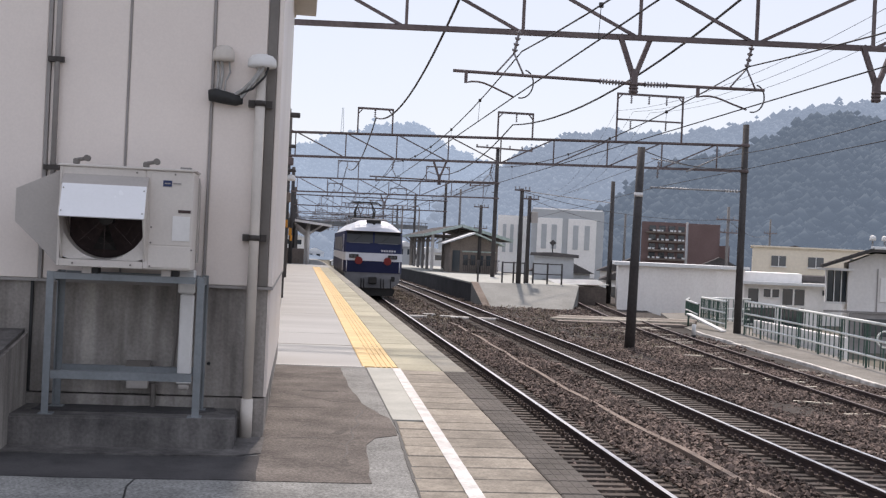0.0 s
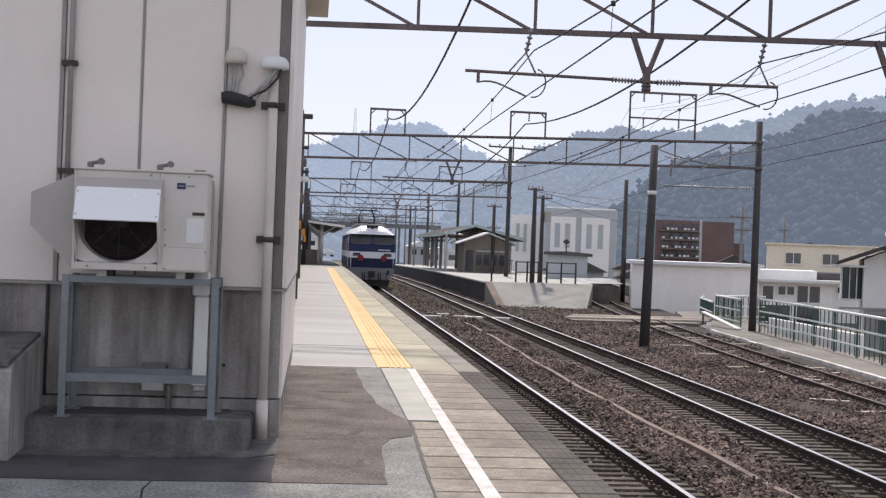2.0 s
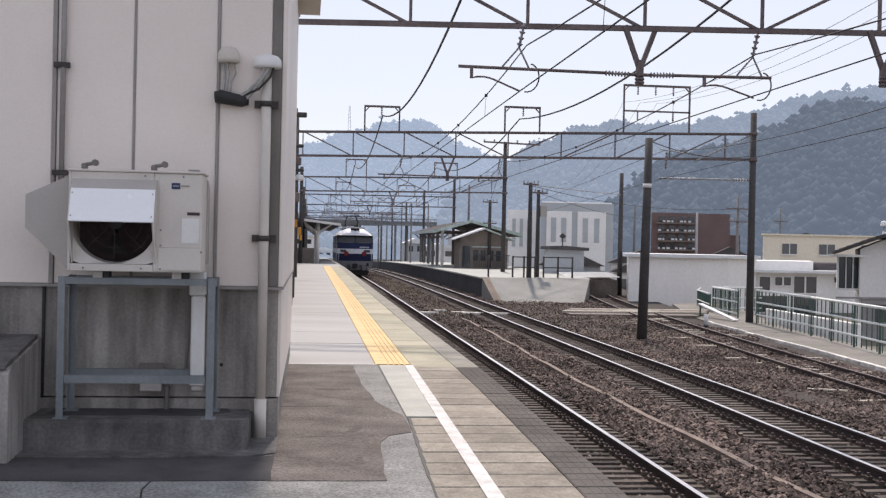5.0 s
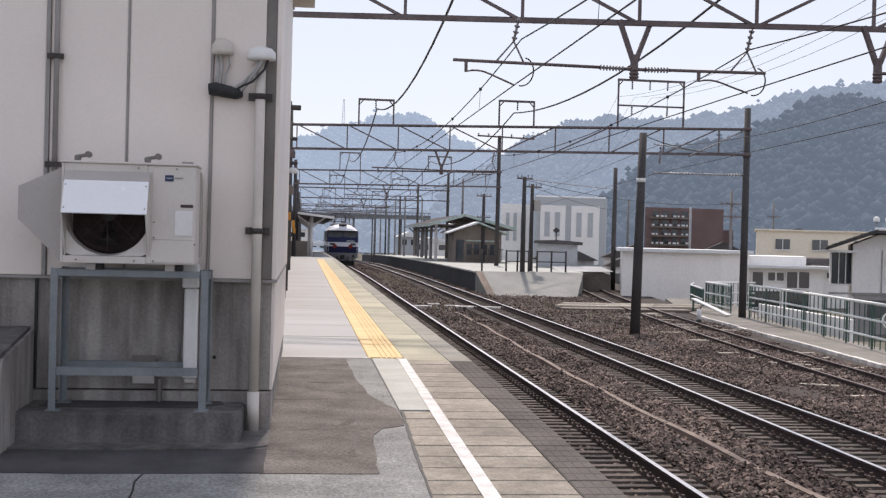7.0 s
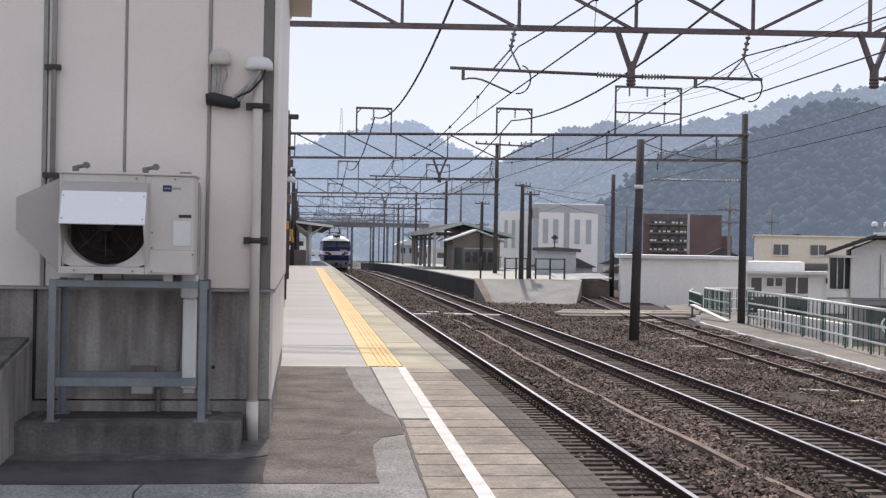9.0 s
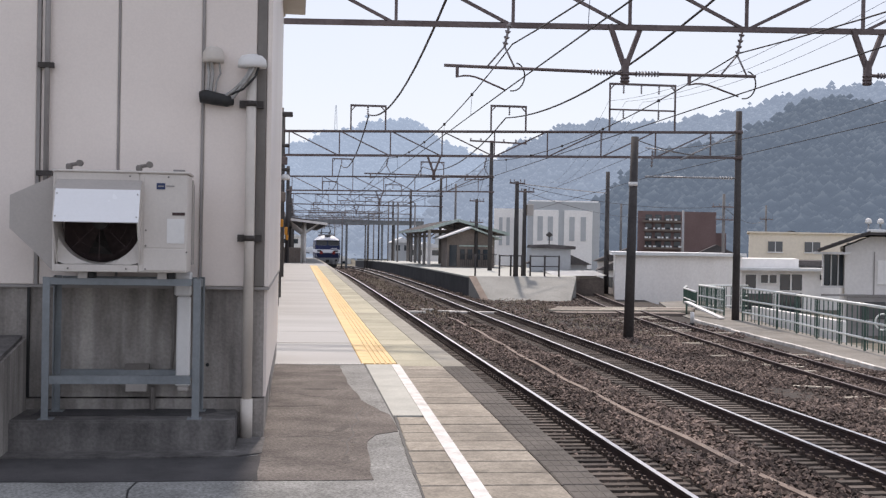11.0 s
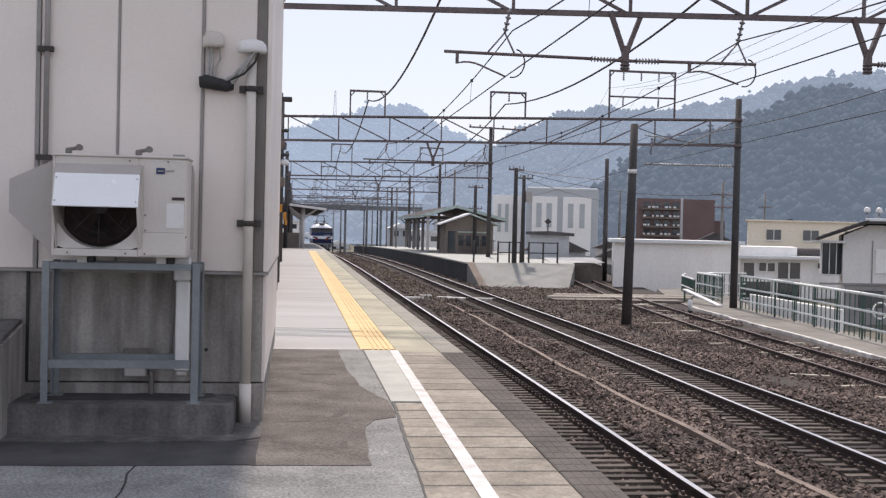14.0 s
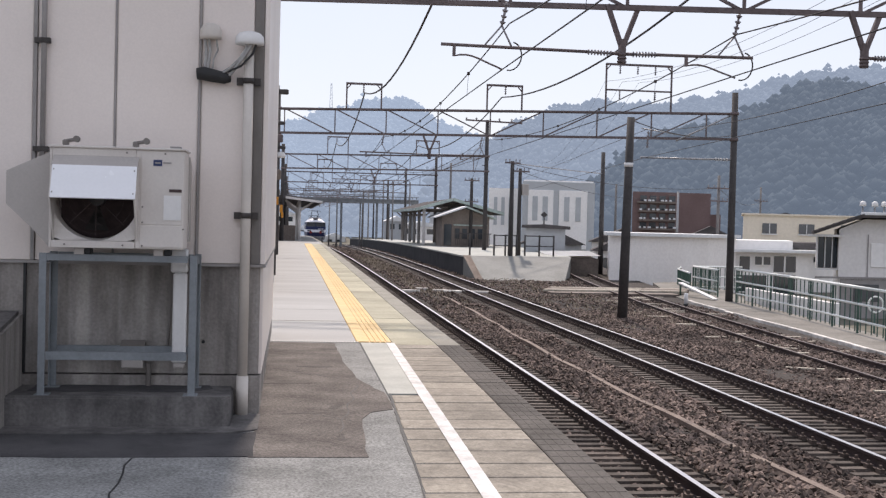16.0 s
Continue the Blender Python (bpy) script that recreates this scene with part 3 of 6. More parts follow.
flat("gutter_edge", ragged([(-7, 8.68), (-0.9, 8.62), (-0.42, 8.64), (-0.22, 8.78), (-0.215, 9.48), (-0.43, 9.48), (-0.43, 8.895), (-7, 8.895)], 0.3, 0.005), 0.012, 0.02, M["plinth"], "mortar fillet at the building's foot")
flat("concrete_patch", [(0.93, 10.70), (1.235, 10.70), (1.28, 15.18), (0.94, 15.18)], 0.0, 0.02, M["newcrete"], "fresh light concrete strip beside the white line")
flat("kerb_joint", [(0.72, 3.0), (0.90, 3.0), (0.95, 15.18), (0.72, 15.18)], -0.004, 0.02, M["black"], "dark joint beside the platform slabs")
flat("open_joint", ragged([(0.784, 3.0), (0.80, 3.0), (0.812, 6.6), (0.846, 7.33), (0.872, 8.4), (0.91, 9.44), (0.955, 10.66), (0.935, 10.66), (0.89, 9.44), (0.855, 8.4), (0.83, 7.33), (0.796, 6.6)], 0.2, 0.005), 0.006, 0.008, M["black"], "ragged dirt-filled crack beside the platform slabs")
bm = bmesh.new()
for i in range(30):
    cbox(bm, -0.2 + i * 0.0375, -0.2 + i * 0.0375 + 0.028, 15.15, 15.22, 0.0, 0.008, 0.003)
lift(tagged(part("drain_strip", bm, M["whiteline"]), "white dotted strip across the platform", "floor strip", kind="structure"))
bm = bmesh.new()
sweep(bm, [(-0.055, 0), (-0.055, 0.004), (0.055, 0.004), (0.055, 0)], [(1.20 + 0.0148 * (y - 6.6), y, 0.001) for y in np.linspace(-9.9, 15.15, 40)])
lift(tagged(part("white_line", bm, M["whiteline"]), "worn white painted safety line on the platform", "painted line", kind="structure"))
for y, w in ((18.38, 0.03),):
    flat("expansion_joint", ragged([(-9, y), (1.36, y - 0.05), (1.36, y - 0.05 + w), (-9, y + w)], 0.5, 0.006), 0.004, 0.012, M["edgefar"], "dark dirt-filled expansion joint across the platform")
# cracks in the asphalt patch
for xa, ya, xb, yb in ((0.40, 8.7, 0.66, 11.2), (-0.15, 12.4, 0.5, 11.7), (0.15, 9.6, 0.5, 9.2)):
    bm = bmesh.new()
    sweep(bm, [(-0.007, 0), (-0.007, 0.001), (0.007, 0.001), (0.007, 0)], [(xa + (xb - xa) * i / 24 + 0.02 * math.sin(i * 0.9) + random.uniform(-0.006, 0.006), ya + (yb - ya) * i / 24 + random.uniform(-0.01, 0.01), 0.0052) for i in range(25)])
    lift(tagged(part("asphalt_crack", bm, M["clamp"]), "thin dark crack in the worn asphalt", "crack", kind="structure"))
# tar smears left on the asphalt
for x, y, ln, w, turn in ((0.15, 9.55, 0.5, 0.030, 0.2), (0.42, 9.9, 0.35, 0.04, 1.2), (0.02, 11.3, 0.55, 0.05, 0.1), (0.40, 8.5, 0.3, 0.03, 1.5), (0.3, 12.6, 0.4, 0.08, 0.05)):
    smear = [(x + ln * 0.5 * math.cos(a) * math.cos(turn) - w * math.sin(a) * math.sin(turn), y + ln * 0.5 * math.cos(a) * math.sin(turn) + w * math.sin(a) * math.cos(turn)) for a in np.linspace(0, 2 * math.pi, 14)[:-1]]
    flat("tar_smear", ragged(smear, 0.08, 0.012), 0.0062, 0.004, M["tar"], "thin dark tar smear on the asphalt patch")
# crack in the apron
bm = bmesh.new()
sweep(bm, [(-0.006, 0), (-0.006, 0.001), (0.006, 0.001), (0.006, 0)], [(-0.98 + 0.015 * math.sin(y * 9) - 0.03 * (y - 6.7), y, 0.001) for y in np.linspace(4.5, 7.8, 14)])
lift(tagged(part("crack", bm, M["black"]), "thin dark crack in the concrete", "crack", kind="structure"))

# far platform canopy shade side and the island platform
bm = bmesh.new()
ISL = 8.92
bm_pts = [(ISL, 59.5), (15.0, 61.0), (17.5, 75.0), (17.5, 176), (ISL, 176)]
prism(bm, bm_pts, -1.9, -0.16, "z")
sink(tagged(part("island_platform", bm, M["pfacedark"]), "island platform with a dark stone face", "platform", kind="structure"))
sink(flat("island_deck", [(ISL - 0.05, 59.5), (15.0, 61.0), (17.5, 75.0), (17.5, 176), (ISL - 0.05, 176)], -0.08, 0.08, M["newcrete"], "pale concrete surface of the island platform", sub=1))
bm = bmesh.new()
v = [bm.verts.new(p) for p in ((ISL, 55.2, BED), (13.3, 55.2, BED), (15.0, 61.0, -0.08), (ISL, 59.5, -0.08), (ISL, 55.2, -1.9), (13.3, 55.2, -1.9), (15.0, 61.0, -1.9), (ISL, 59.5, -1.9))]
for q in ((0, 1, 2, 3), (4, 5, 1, 0), (5, 6, 2, 1), (7, 4, 0, 3)):
    bm.faces.new([v[i] for i in q])
tagged(part("platform_ramp", bm, M["rampc"]), "sloping concrete ramp at the island platform's end", "ramp", kind="structure")
bm = bmesh.new()
v = [bm.verts.new(p) for p in ((ISL - 0.02, 55.1, BED + 0.02), (ISL + 0.35, 55.1, BED + 0.02), (ISL + 0.35, 59.5, -0.06), (ISL - 0.02, 59.5, -0.06))]
bm.faces.new(v)
bmesh.ops.solidify(bm, geom=bm.faces[:], thickness=-0.06)
tagged(part("ramp_edging", bm, M["rampedge"]), "brownish edging along the ramp", "edging", kind="structure")

# path along the siding, kerb, crossing
PATH_L = [(12.55, 4), (12.85, 18), (13.45, 25.5), (13.9, 30), (14.35, 36), (14.75, 41), (15.8, 47), (18.0, 56)]
PATH_R = [(14.1, 4), (14.6, 18), (15.3, 25), (16.1, 32), (17.0, 40), (19.5, 50), (21, 58)]
flat("path", PATH_L + PATH_R[::-1], -1.13, 0.8, M["path"], "pale concrete path beside the siding", sub=1)
kerb_bm = bmesh.new()
cbox(kerb_bm, -0.055, 0.055, -0.49, 0.49, -0.1, 0.06, 0.012)
kerb_mesh = mesh_from(kerb_bm, "kerb_stone", M["kerb"])
kerb = tagged(new("kerb"), "weathered white kerb stones along the path", "kerb", kind="structure")
for (xa, ya), (xb, yb) in zip(PATH_L, PATH_L[1:]):
    n = int(round(math.dist((xa, ya), (xb, yb))))
    for i in range(n):
        f = (i + 0.5) / n
        if ya + (yb - ya) * f < 42:
            piece("kerb_stone", kerb_mesh, kerb, xa + (xb - xa) * f, ya + (yb - ya) * f, -1.14 + random.uniform(-0.015, 0.01), -math.atan2(xb - xa, yb - ya))
crossing = tagged(new("track_crossing"), "wooden plank crossing over the siding", "crossing", kind="structure")
plank_bm = bmesh.new()
cbox(plank_bm, -1.0, 1.0, -0.14, 0.14, -0.06, 0.06, 0.012)
plank_mesh = mesh_from(plank_bm, "plank", M["plank"])
board_bm = bmesh.new()
cbox(board_bm, -1.0, 1.0, -0.14, 0.14, -0.06, 0.06, 0.012)
board_mesh = mesh_from(board_bm, "board", M["brownwall"])
for i, x in enumerate((11.2, 13.25, 15.3)):
    for j in range(7):
        pale = j in (0, 6) or i == 1 and j in (2, 4)
        piece("plank" if pale else "board", plank_mesh if pale else board_mesh, crossing, x + 0.12 * j, 46.0 + j * 0.3 + i * 0.10, RAIL - (0.07 if pale else 0.085), 0.05)
bm = bmesh.new()
box(bm, 10.3, 15.6, 45.0, 46.0, -1.6, -1.06)
tagged(part("crossing_pit", bm, M["brownwall"]), "dark timber edge below the crossing", "timber edge", kind="structure")


# ---- station building at the platform ----
FRONT, SIDE = 9.5, -0.21
wall = tagged(new("wall_front"), "station building wall, pale panels over stained concrete", "wall", kind="structure")
bm = bmesh.new()
box(bm, -8, SIDE - 0.03, FRONT + 0.02, 15.6, 0.33, 1.20)
part("concrete_base", bm, M["wall"], wall)
bm = bmesh.new()
box(bm, -8, SIDE - 0.015, FRONT - 0.005, 15.6, -0.10, 0.318)
part("footing", bm, M["wall"], wall)
bm = bmesh.new()
box(bm, -8, SIDE - 0.05, FRONT + 0.06, 15.6, 1.2, 4.60)
part("core", bm, M["batten"], wall)
bm = bmesh.new()
box(bm, -8, SIDE + 0.012, FRONT - 0.022, FRONT + 0.02, 1.20, 1.222)
box(bm, SIDE - 0.05, SIDE + 0.012, FRONT + 0.02, 15.6, 1.20, 1.222)
part("sill_flashing", bm, M["batten"], wall)
edges = [-5.4, -4.75, -4.09, -3.43, -2.75, -2.025]
spans = list(zip(edges, [e - 0.012 for e in edges[1:]])) + [(-2.003, -1.412), (-1.396, -0.757), (-0.737, -0.323)]
for a, b in spans:
    bm = bmesh.new()
    cbox(bm, a, b, FRONT - 0.005, FRONT + 0.07, 1.224, 4.60, 0.006)
    part("panel", bm, M["panel"], wall)
for a, b in ((-2.034, -2.005), (-1.412, -1.396), (-0.757, -0.737)):
    bm = bmesh.new()
    cbox(bm, a, b, FRONT - 0.022 if b - a > 0.018 else FRONT - 0.012, FRONT + 0.05, 1.224, 4.60, 0.003)
    part("batten", bm, M["batten"], wall)
bm = bmesh.new()
cbox(bm, -0.321, -0.243, FRONT - 0.012, FRONT + 0.07, 1.224, 4.60, 0.004)
part("corner_flashing", bm, M["corner"], wall)
bm = bmesh.new()
for z0, z1 in ((1.224, 4.60),):
    cbox(bm, -0.241, SIDE + 0.01, FRONT - 0.008, 15.6, z0, z1, 0.006)
part("corner_panel", bm, M["panel"], wall)
bm = bmesh.new()
box(bm, SIDE - 0.028, SIDE - 0.004, FRONT + 0.04, 15.6, 0.33, 1.198)
part("side_base", bm, M["panel"], wall)
for x in (-2.085, -3.3, -4.5):
    bm = bmesh.new()
    box(bm, x, x + 0.02, FRONT - 0.012, FRONT + 0.03, 0.33, 1.2)
    part("wall_joint", bm, M["black"], wall)
bm = bmesh.new()
box(bm, -8.3, 0.085, 9.25, 15.75, 4.645, 4.80)
box(bm, -8.3, SIDE + 0.03, 9.4, 15.7, 4.60, 4.645)
tagged(part("roof", bm, M["eave"]), "flat roof edge with a beige eave", "roof", kind="structure")

# black hole plug and small wall bits
bm = bmesh.new()
rod(bm, (-0.68, FRONT + 0.03, 0.59), (-0.68, FRONT - 0.01, 0.59), 0.014, 8)
part("wall_plug", bm, M["black"], wall)

# plinth
bm = bmesh.new()
out = [(-2.09, 9.50), (-2.09, 8.90)] + [(-0.50 + 0.07 * math.sin(a), 8.97 - 0.07 * math.cos(a)) for a in np.linspace(0, math.pi / 2, 6)] + [(-0.43, 9.50)]
prism(bm, out, -0.08, 0.235, "z")
bmesh.ops.bevel(bm, geom=[e for e in bm.edges if all(v.co.z > 0.2 for v in e.verts)], offset=0.018, segments=2, affect="EDGES")
tagged(part("equipment_plinth", bm, M["plinth"]), "low stained concrete plinth against the wall", "plinth", kind="structure")

# ragged black patch on the plinth's top
bm = bmesh.new()
prism(bm, ragged([(-1.98, 9.15), (-0.75, 9.12), (-0.60, 9.30), (-0.62, 9.48), (-1.98, 9.48)], 0.12, 0.03), 0.234, 0.2385, "z")
grime = tagged(part("plinth_top_patch", bm, M["gutter"]), "ragged black patch on the plinth's top", "grime", kind="structure")

# concrete box with lid beside the plinth
cb = thing("concrete_box", "grey concrete box with a sloping lid beside the wall", "concrete box")
bm = bmesh.new()
prism(bm, [(8.45, -0.01), (8.45, 0.62), (8.52, 0.66), (9.45, 0.80), (9.45, -0.01)], -3.4, -2.075, "x")
part("body", bm, M["wall"], cb)
bm = bmesh.new()
prism(bm, [(8.47, 0.655), (8.47, 0.685), (9.42, 0.825), (9.42, 0.795)], -3.38, -2.10, "x")
part("lid", bm, M["plinth"], cb, "dark worn lid")

# steel stand
st = thing("equipment_stand", "blue-grey painted steel angle stand on a plinth", "stand")
for x, s in ((-1.855, 1), (-0.70, -1)):
    for y, dep in ((8.95, 1), (9.40, -1)):
        bm = bmesh.new()
        z0 = 0.235
        a, b = sorted((x, x + s * 0.052))
        box(bm, a, b, min(y, y + dep * 0.008), max(y, y + dep * 0.008), z0, 1.30)
        a, b = sorted((x, x + s * 0.008))
        box(bm, a, b, min(y + dep * 0.008, y + dep * 0.065), max(y + dep * 0.008, y + dep * 0.065), z0, 1.30)
        a, b = sorted((x - s * 0.02, x + s * 0.085))
        box(bm, a, b, min(y - dep * 0.02, y + dep * 0.085), max(y - dep * 0.02, y + dep * 0.085), z0, z0 + 0.008)
        part("leg", bm, M["stand"], st)
for y, z0, z1 in ((8.942, 1.245, 1.295), (9.40, 1.245, 1.295), (8.958, 0.50, 0.56), (9.392, 0.50, 0.56)):
    bm = bmesh.new()
    box(bm, -1.80, -0.765, y, y + 0.008, z0, z1)
    box(bm, -1.80, -0.765, y + 0.008, y + 0.055, z1 - 0.008, z1)
    part("crossbar", bm, M["stand"], st)
for x in (-1.856, -0.765):
    bm = bmesh.new()
    box(bm, x, x + 0.056, 9.016, 9.33, 1.23, 1.29)
    part("side_bar", bm, M["stand"], st)

# air conditioner outdoor unit
ac = thing("outdoor_unit", "large grey air conditioner outdoor unit with wind hoods", "air conditioner")
X0, X1, Z0, Z1, YF, YB = -1.775, -0.80, 1.345, 2.085, 8.87, 9.25
bm = bmesh.new()
# body: frame round the fan opening, solid right side
cbox(bm, -1.155, X1, YF, YB, Z0, Z1, 0.008)
part("casing", bm, M["acbody"], ac)
for nm, x0, x1, z0, z1 in (("side_panel", X0, X0 + 0.02, Z0, Z1), ("base_pan", X0 + 0.02, -1.155, Z0, Z0 + 0.055), ("top_rail", X0 + 0.02, -1.155, 2.005, Z1)):
    bm = bmesh.new()
    cbox(bm, x0, x1, YF, YB, z0, z1, 0.004)
    part(nm, bm, M["acbody"], ac)
bm = bmesh.new()
cbox(bm, X0 - 0.012, X1 + 0.012, YF - 0.014, YB + 0.01, Z1, Z1 + 0.018, 0.005)
part("top_cover", bm, M["acbody"], ac)
bm = bmesh.new()
box(bm, X0 + 0.02, -1.155, YB - 0.02, YB, Z0 + 0.055, 2.005)
part("back_grille", bm, M["dark"], ac)
# bell-mouth panel with round opening
bm = bmesh.new()
cx, cz, rad, n = -1.445, 1.72, 0.315, 48
inner = [bm.verts.new((cx + rad * math.cos(2 * math.pi * i / n), YF + 0.03, cz + rad * math.sin(2 * math.pi * i / n))) for i in range(n)]
def rect_pt(a):
    c, s = math.cos(a), math.sin(a)
    k = max(min(0.30 / max(abs(c), 1e-6), 0.318 / max(abs(s), 1e-6)), rad + 0.001)
    return (cx + c * k, YF + 0.012, cz + s * k)
outer = [bm.verts.new(rect_pt(2 * math.pi * i / n)) for i in range(n)]
deep = [bm.verts.new((cx + rad * 0.97 * math.cos(2 * math.pi * i / n), YF + 0.14, cz + rad * 0.97 * math.sin(2 * math.pi * i / n))) for i in range(n)]
for i in range(n):
    j = (i + 1) % n
    bm.faces.new((outer[i], outer[j], inner[j], inner[i]))
    bm.faces.new((inner[i], inner[j], deep[j], deep[i]))
part("bell_mouth", bm, M["acbody"], ac)
fan = part("fan", made(rod, (cx, YF + 0.08, cz), (cx, YF + 0.16, cz), 0.06, 16), M["fan"], ac, "dark plastic fan")
for k in range(3):
    bm = bmesh.new()
    a = k * 2.094 + 0.5
    pts = []
    for r in (0.05, 0.15, 0.26):
        for da, dy in ((-0.35, 0.05), (0.35, -0.03)):
            ang = a + da * (0.8 + r)
            pts.append(bm.verts.new((cx + r * math.cos(ang), YF + 0.13 + dy, cz + r * math.sin(ang))))
    for q in ((0, 1, 3, 2), (2, 3, 5, 4)):
        bm.faces.new([pts[i] for i in q])
    bmesh.ops.solidify(bm, geom=bm.faces[:], thickness=0.006)
    part("blade", bm, M["fan"], fan)
# guard wires
bm = bmesh.new()
for r in (0.10, 0.20, 0.27):
    for i in range(32):
        a, b = 2 * math.pi * i / 32, 2 * math.pi * (i + 1) / 32
        rod(bm, (cx + r * math.cos(a), YF + 0.05, cz + r * math.sin(a)), (cx + r * math.cos(b), YF + 0.05, cz + r * math.sin(b)), 0.0022, 4)
for i in range(8):
    a = math.pi * i / 4
    rod(bm, (cx + 0.05 * math.cos(a), YF + 0.052, cz + 0.05 * math.sin(a)), (cx + 0.285 * math.cos(a), YF + 0.052, cz + 0.285 * math.sin(a)), 0.003, 4)
part("fan_guard", bm, M["dark"], ac)
# front wind hood: cheeks, top, sloping white panel
hood = part("front_hood", made(prism, [(YF, 1.40), (YF, 2.02), (YF - 0.10, 1.945), (YF - 0.18, 1.715), (YF - 0.175, 1.705)], -1.745, -1.735, "x"), M["acbody"], ac)
bm = bmesh.new()
prism(bm, [(YF, 1.40), (YF, 2.02), (YF - 0.10, 1.945), (YF - 0.18, 1.715), (YF - 0.175, 1.705)], -1.145, -1.135, "x")
part("hood_cheek", bm, M["acbody"], hood)
bm = bmesh.new()
prism(bm, [(YF, 2.022), (YF, 2.03), (YF - 0.10, 1.955), (YF - 0.10, 1.945)], -1.745, -1.13, "x")
part("hood_top", bm, M["achood"], hood)
bm = bmesh.new()
prism(bm, [(YF - 0.10, 1.955), (YF - 0.106, 1.955), (YF - 0.192, 1.715), (YF - 0.185, 1.709)], -1.735, -1.131, "x")
part("hood_panel", bm, M["acwhite"], hood, "glossy white sloping panel")
for x in (-1.722, -1.148):
    for f in (0.15, 0.85):
        bm = bmesh.new()
        c = Vector((x, YF - 0.106 - 0.086 * f, 1.955 - 0.24 * f))
        rod(bm, c, c + Vector((0, -0.006, 0.003)), 0.005, 8)
        part("screw", bm, M["batten"], hood)
# rear intake hood on the side
bm = bmesh.new()
prism(bm, [(-1.785, 2.055), (-2.10, 1.905), (-2.10, 1.66), (-1.93, 1.50), (-1.785, 1.345)], 8.95, 9.36, "y")
part("side_hood", bm, M["achood"], ac, "folded grey sheet-metal side hood")
bm = bmesh.new()
prism(bm, [(9.25, 1.40), (9.25, 2.06), (9.40, 2.0), (9.40, 1.40)], X0, -0.79, "x")
part("rear_hood", bm, M["achood"], ac)
# right-hand service panels
for z0, z1, y in ((1.53, 2.07, 0.004), (1.36, 1.522, 0.007)):
    bm = bmesh.new()
    cbox(bm, -1.118, X1 - 0.006, YF - y, YF + 0.004, z0, z1, 0.003)
    part("service_panel", bm, M["acbody"], ac)
bm = bmesh.new()
box(bm, -0.946, -0.818, YF - 0.010, YF - 0.005, 1.565, 1.75)
part("notice", bm, M["white"], ac, "white paper notice")
# The slot's shade is drawn as a dark strip on the panel.
bm = bmesh.new()
box(bm, -0.908, -0.816, YF - 0.009, YF - 0.003, 1.775, 1.797)
part("handle_slot", bm, M["dark"], ac)
bm = bmesh.new()
box(bm, -1.026, -0.963, YF - 0.009, YF - 0.003, 1.968, 2.014)
part("maker_label", bm, M["blue_label"], ac, "blue label with a white bar")
bm = bmesh.new()
box(bm, -0.955, -0.895, YF - 0.009, YF - 0.003, 1.988, 1.998)
box(bm, -1.015, -0.972, YF - 0.011, YF - 0.009, 1.986, 1.996)
part("label_bar", bm, M["batten"], ac)
for x, z in ((-1.10, 1.66), (-1.10, 1.545), (-1.10, 1.37), (-1.66, 1.37), (-1.24, 1.37), (-1.22, 2.06), (-0.94, 2.06), (-0.80, 1.50)):
    bm = bmesh.new()
    rod(bm, (x, YF - 0.004, z), (x, YF - 0.012, z), 0.007, 8)
    part("screw", bm, M["corner"], ac)
for x in (-1.70, -1.19):
    bm = bmesh.new()
    cbox(bm, x, x + 0.045, 8.93, 8.98, Z1 + 0.018, Z1 + 0.065, 0.01)
    rod(bm, (x + 0.03, 8.95, Z1 + 0.055), (x + 0.095, 8.95, Z1 + 0.066), 0.014, 8)
    rod(bm, (x + 0.10, 8.93, Z1 + 0.07), (x + 0.10, 8.98, Z1 + 0.07), 0.024, 12)
    part("lifting_lug", bm, M["corner"], ac, "dark grey bracket on the top")
bm = bmesh.new()
box(bm, -0.92, -0.84, 9.0, 9.1, Z1 + 0.02, Z1 + 0.04)
part("top_fitting", bm, M["batten"], ac)
for x in (-1.60, -1.02):
    bm = bmesh.new()
    box(bm, x, x + 0.07, 8.93, 9.30, 1.295, 1.345)
    part("foot", bm, M["achood"], ac)
for x in (-1.53, -0.945):
    bm = bmesh.new()
    cbox(bm, x, x + 0.05, 8.94, 9.05, 1.295, 1.345, 0.006)
    part("rubber_pad", bm, M["black"], ac)

# drain duct
du = thing("cable_duct", "off-white plastic pipe duct running down the wall", "duct")
for name, x0, x1, z0, z1 in (("elbow", -0.925, -0.795, 1.155, 1.342), ("duct", -0.905, -0.80, 0.515, 1.15), ("collar", -0.91, -0.795, 0.445, 0.51), ("spout", -0.895, -0.81, 0.40, 0.442)):
    bm = bmesh.new()
    cbox(bm, x0, x1, 9.26, 9.345 if name != "elbow" else 9.36, z0, z1, 0.012)
    part(name, bm, M["white"] if name != "spout" else M["achood"], du)
# junction box and conduit behind the stand
jb = thing("junction_box", "small grey metal junction box with a conduit", "junction box")
bm = bmesh.new()
cbox(bm, -1.31, -1.14, 9.41, 9.495, 0.38, 0.56, 0.008)
part("box_body", bm, M["achood"], jb)
bm = bmesh.new()
prism(bm, [(9.39, 0.56), (9.495, 0.60), (9.495, 0.56)], -1.32, -1.13, "x")
part("box_hood", bm, M["corner"], jb)
wire("conduit", [(-1.14, 9.45, 0.50), (-1.02, 9.45, 0.51), (-0.96, 9.46, 0.56), (-0.945, 9.46, 0.75), (-0.94, 9.46, 1.25)], 0.016, M["corner"], jb)
wire("conduit", [(-1.10, 9.44, 0.42), (-1.10, 9.44, 0.24)], 0.022, M["corner"], jb)

# down pipe with clamps
dp = thing("drain_pipe", "grey plastic drain pipe clamped to the wall", "pipe")
